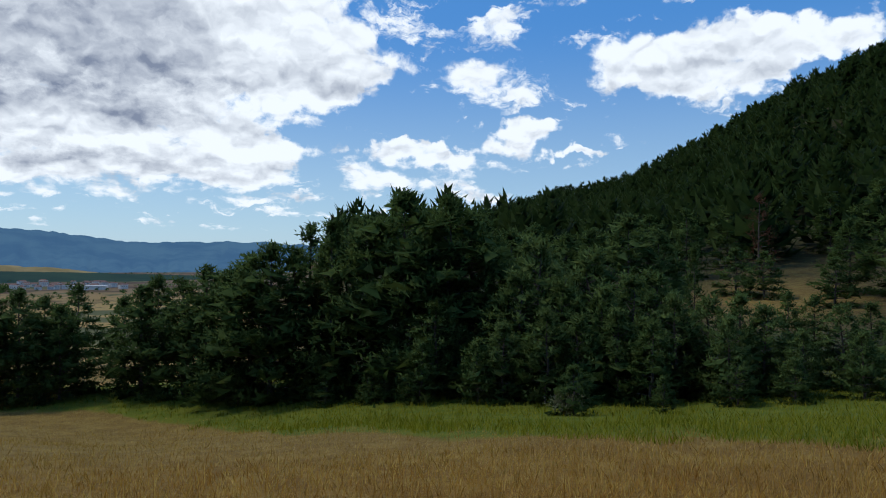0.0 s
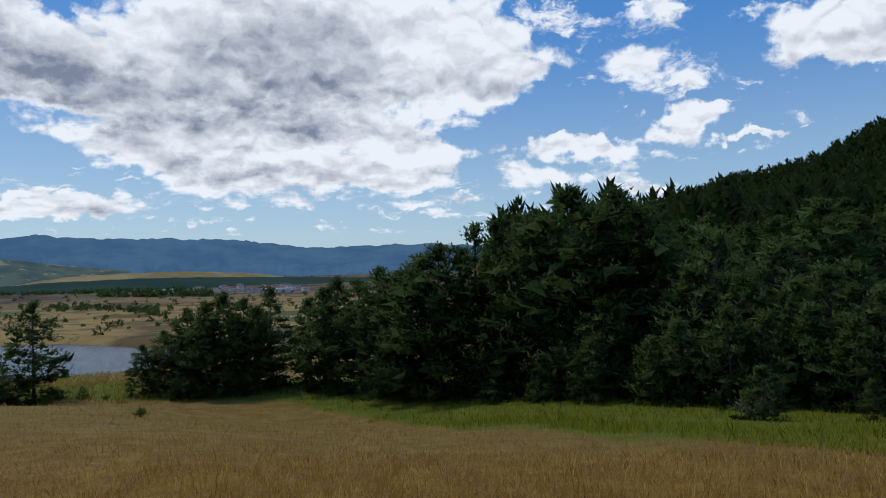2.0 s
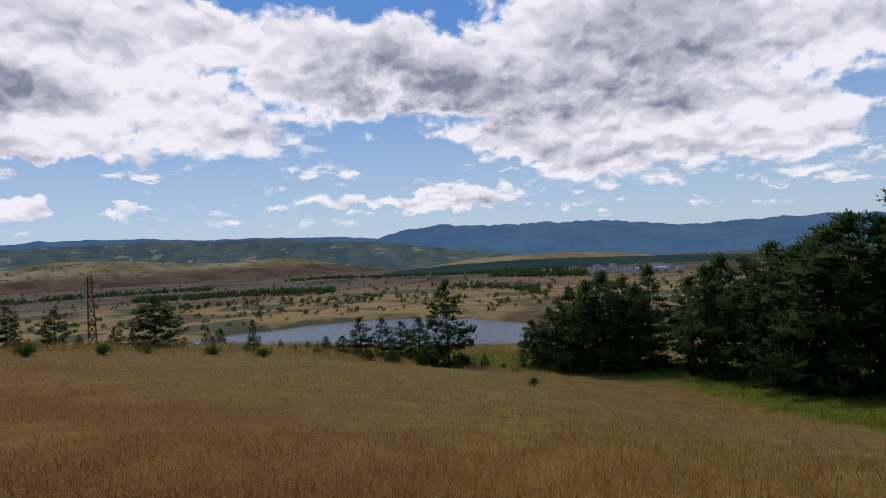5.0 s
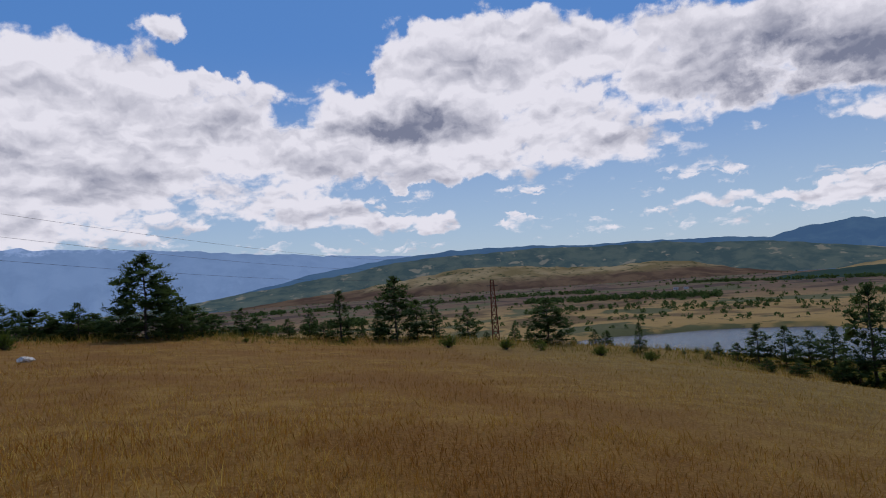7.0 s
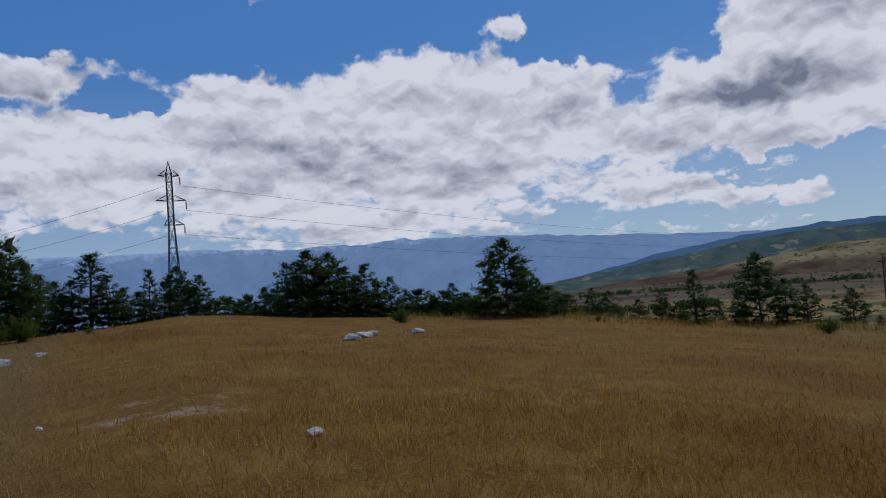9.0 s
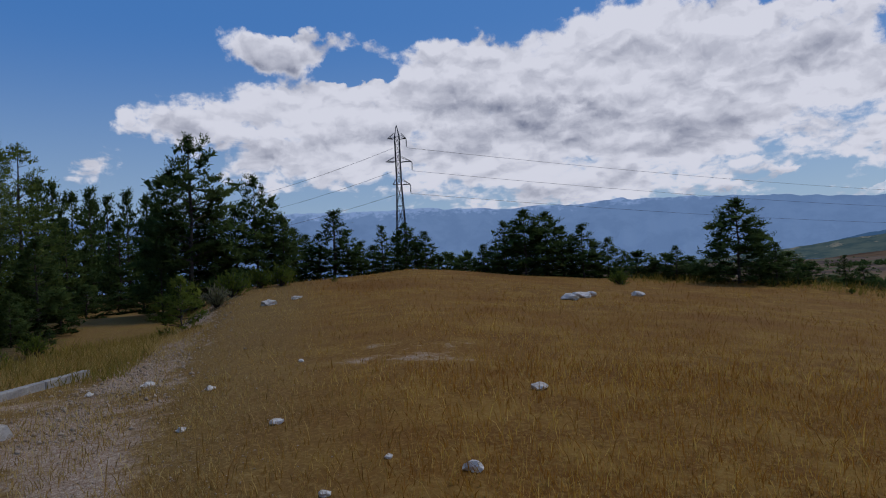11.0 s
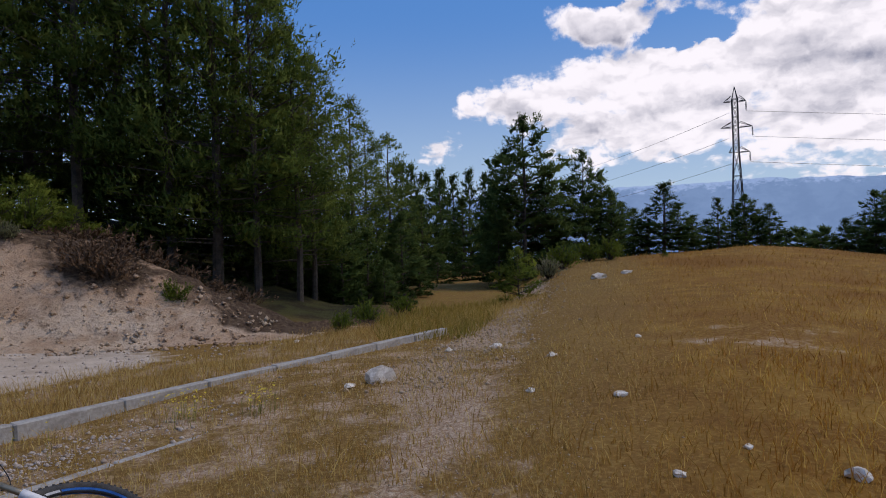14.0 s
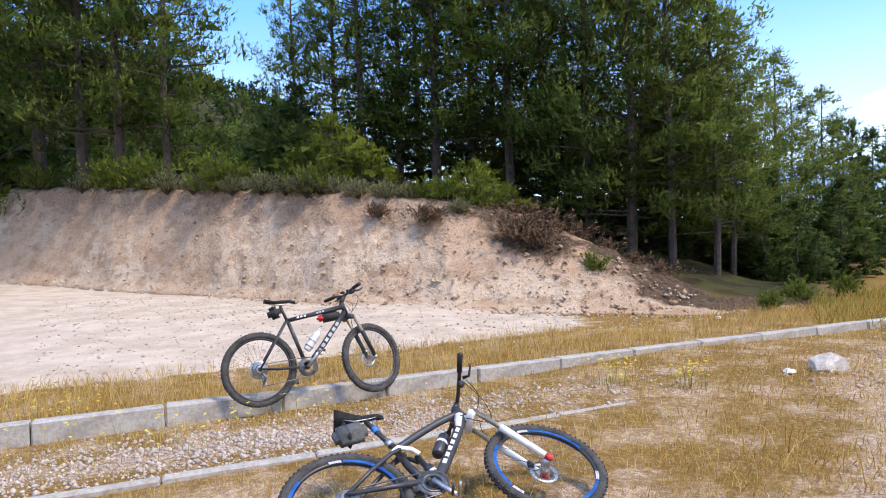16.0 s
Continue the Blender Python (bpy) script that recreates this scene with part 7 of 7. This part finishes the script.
    one("bottle_cage", lambda bm: [tube(bm, [m @ Vector((math.cos(t) * 0.039, math.sin(t) * 0.039, z)) for t in np.linspace(0, math.tau, 18)], 0.003, 5) for z in (-0.06, 0.0)], M_BLACK, root)
    build_fork(root, crown, front, head_t, 0.062, M_GOLD, M_BLACK, turn, M_ALLOY)
    cockpit(root, head_t, (0.865, 0, 0.965), 0.31, 0.02, turn, 0.035)
    drivetrain(root, bb, rear, 0.088, math.radians(52), M_ALLOY)
    t = turn
    cables(root, [(t @ Vector((0.87, -0.14, 0.96)), t @ Vector((0.97, -0.06, 0.90)), t @ Vector((0.90, 0.0, 0.78)), (0.84, -0.03, 0.80)),
                  (t @ Vector((0.87, 0.14, 0.96)), t @ Vector((0.97, 0.05, 0.88)), t @ Vector((0.93, 0.05, 0.70)), t @ Vector((1.03, 0.06, 0.42))),
                  (t @ Vector((0.87, 0.18, 0.96)), t @ Vector((0.96, 0.10, 0.86)), t @ Vector((0.88, 0.02, 0.74)), (0.82, 0.03, 0.78))])
    computer = one("bike_computer", lambda bm: rounded_box(bm, turn @ Vector((0.86, 0.03, 0.995)), (0.045, 0.04, 0.022), 0.006), M_BLACK, root)
    one("front_lamp", lambda bm: tube(bm, (turn @ Vector((0.85, -0.06, 0.985)), turn @ Vector((0.93, -0.06, 0.985))), (0.017, 0.021), 12), M_BLACK, root)
    return root


def lying_bike():
    """Full-suspension bike on its side in the grass."""
    root = empty("mountain_bike", Matrix.Translation((1.033, -3.238, 0.02)) @ pose(0, 0, 0, -65.6, -1.5, -150), "white and black mountain bike lying on its side", "bicycle", "parked bicycles")
    rear, front, bb = (0, 0, 0.35), (1.14, 0, 0.35), (0.455, 0, 0.335)
    head_t, head_b, seat = (0.795, 0, 0.925), (0.835, 0, 0.82), (0.335, 0, 0.70)
    crown = (0.85, 0, 0.80)
    turn = steering(head_b, head_t, 4)
    wheel_at(root, "rear_wheel", rear, 0.352, True, True, 1)
    wheel_at(root, "front_wheel", front, 0.352, True, False, 1, turn)
    one("seat_tube", lambda bm: tube(bm, (bb, (0.38, 0, 0.52), seat), (0.026, 0.022, 0.019), 12), M_BLACK, root)
    one("top_tube", lambda bm: tube(bm, smooth_path([(0.33, 0, 0.66), (0.46, 0, 0.735), (0.65, 0, 0.83), (0.80, 0, 0.885)], 12), 0.022, 12), M_GREYPAINT, root)
    dt = one("down_tube", lambda bm: tube(bm, smooth_path([bb, (0.60, 0, 0.52), (0.74, 0, 0.72), (0.82, 0, 0.85)], 12), 0.031, 12), M_GREYPAINT, root)
    lettering(dt, (0.56, 0, 0.465), (0.75, 0, 0.735), -1, 0.031, 6, M_WHITE, 0.022)
    one("gusset", lambda bm: tube(bm, ((0.80, -0.006, 0.85), (0.755, -0.012, 0.745)), (0.032, 0.022), 10), M_WHITE, root)
    one("head_tube", lambda bm: tube(bm, (head_b, head_t), 0.028, 12), M_GREYPAINT, root)
    one("headset", lambda bm: [tube(bm, (Vector(head_b) + Vector((0.004, 0, -0.012)), Vector(head_b) + Vector((-0.003, 0, 0.01))), 0.031, 12)], M_WHITE, root)
    for y in (-0.06, 0.06):
        one("chainstay", lambda bm: tube(bm, ((bb[0] - 0.02, y * 0.6, bb[2] + 0.03), (0.22, y, 0.35), (0, y * 1.1, 0.35)), (0.016, 0.013, 0.012), 8), M_GREYPAINT, root)
        one("seatstay", lambda bm: tube(bm, ((0.40, y * 0.5, 0.655), (0.30, y * 0.8, 0.60), (0.16, y, 0.49), (0, y * 1.1, 0.35)), (0.013, 0.013, 0.012, 0.011), 8), M_GREYPAINT, root)
        one("rocker", lambda bm: tube(bm, ((0.30, y * 0.75, 0.605), (0.345, y * 0.7, 0.64), (0.42, y * 0.6, 0.615), (0.455, y * 0.5, 0.575)), 0.014, 8), M_WHITE if y < 0 else M_BLACK, root)
    shock = one("rear_shock", lambda bm: tube(bm, ((0.445, 0, 0.59), (0.475, 0, 0.50), (0.48, 0, 0.495), (0.505, 0, 0.415)), (0.017, 0.017, 0.026, 0.026), 12), M_BLACK, root)
    one("shock_band", lambda bm: tube(bm, ((0.492, 0, 0.46), (0.497, 0, 0.445)), 0.0275, 12), M_WHITE, shock)
    one("seatpost", lambda bm: tube(bm, ((0.34, 0, 0.68), (0.235, 0, 0.94)), 0.0155, 12), M_BLACK, root)
    one("seat_clamp", lambda bm: tube(bm, ((0.327, 0, 0.712), (0.315, 0, 0.742)), 0.023, 12), M_ALLOY, root)
    one("saddle", lambda bm: loft_saddle(bm, 0.05, 0.345, 0.985), M_GRIP, root)
    one("saddle_rail", lambda bm: [tube(bm, ((0.10, y, 0.965), (0.16, y * 0.8, 0.942), (0.26, y * 0.8, 0.944), (0.31, y * 0.3, 0.965)), 0.0035, 6) for y in (-0.022, 0.022)], M_ALLOY, root)
    bag = one("saddle_bag", lambda bm: rounded_box(bm, (0.12, 0, 0.855), (0.20, 0.10, 0.135), 0.032, Matrix.Rotation(radians(-10), 4, "Y")), M_GREYBAG, root, "grey nylon saddle bag")
    one("strap", lambda bm: rounded_box(bm, (0.10, 0, 0.855), (0.02, 0.104, 0.139), 0.008, Matrix.Rotation(radians(-10), 4, "Y")), M_FABRIC, bag)
    one("strap", lambda bm: tube(bm, ((0.265, 0, 0.872), (0.278, 0, 0.838)), 0.021, 12), M_BLUEPAINT, bag, "bright blue strap")
    ax = Vector((0.80, 0, 0.80)) - Vector((0.60, 0, 0.50))
    m = Matrix.Translation((0.61, 0, 0.645)) @ ax.to_track_quat("Z", "Y").to_matrix().to_4x4()
    bottle = one("water_bottle", lambda bm: tube(bm, [m @ Vector((0, 0, z)) for z in (-0.085, -0.075, 0.03, 0.045, 0.07, 0.08, 0.10)], (0.030, 0.036, 0.036, 0.034, 0.034, 0.020, 0.014), 14), M_BLACK, root, "black water bottle with a pale band")
    one("bottle_band", lambda bm: tube(bm, [m @ Vector((0, 0, z)) for z in (0.0, 0.02)], 0.0368, 14), M_CLEAR, bottle)
    build_fork(root, crown, front, head_t, 0.066, M_GOLD, M_WHITE, turn, M_REDPAINT)
    cockpit(root, head_t, (0.835, 0, 0.985), 0.36, 0.015, turn, 0.03)
    drivetrain(root, bb, rear, 0.085, math.radians(-60), M_ALLOY)
    t = turn
    cables(root, [(t @ Vector((0.86, -0.19, 0.97)), t @ Vector((0.94, -0.10, 0.93)), t @ Vector((0.90, -0.04, 0.84)), (0.79, -0.04, 0.82)),
                  (t @ Vector((0.86, -0.16, 0.97)), t @ Vector((0.97, -0.07, 0.90)), t @ Vector((0.95, -0.05, 0.72)), (0.80, -0.04, 0.80)),
                  (t @ Vector((0.86, 0.17, 0.97)), t @ Vector((0.96, 0.08, 0.90)), t @ Vector((0.94, 0.06, 0.74)), t @ Vector((1.09, 0.06, 0.42)))])
    return root


standing_bike()
lying_bike()
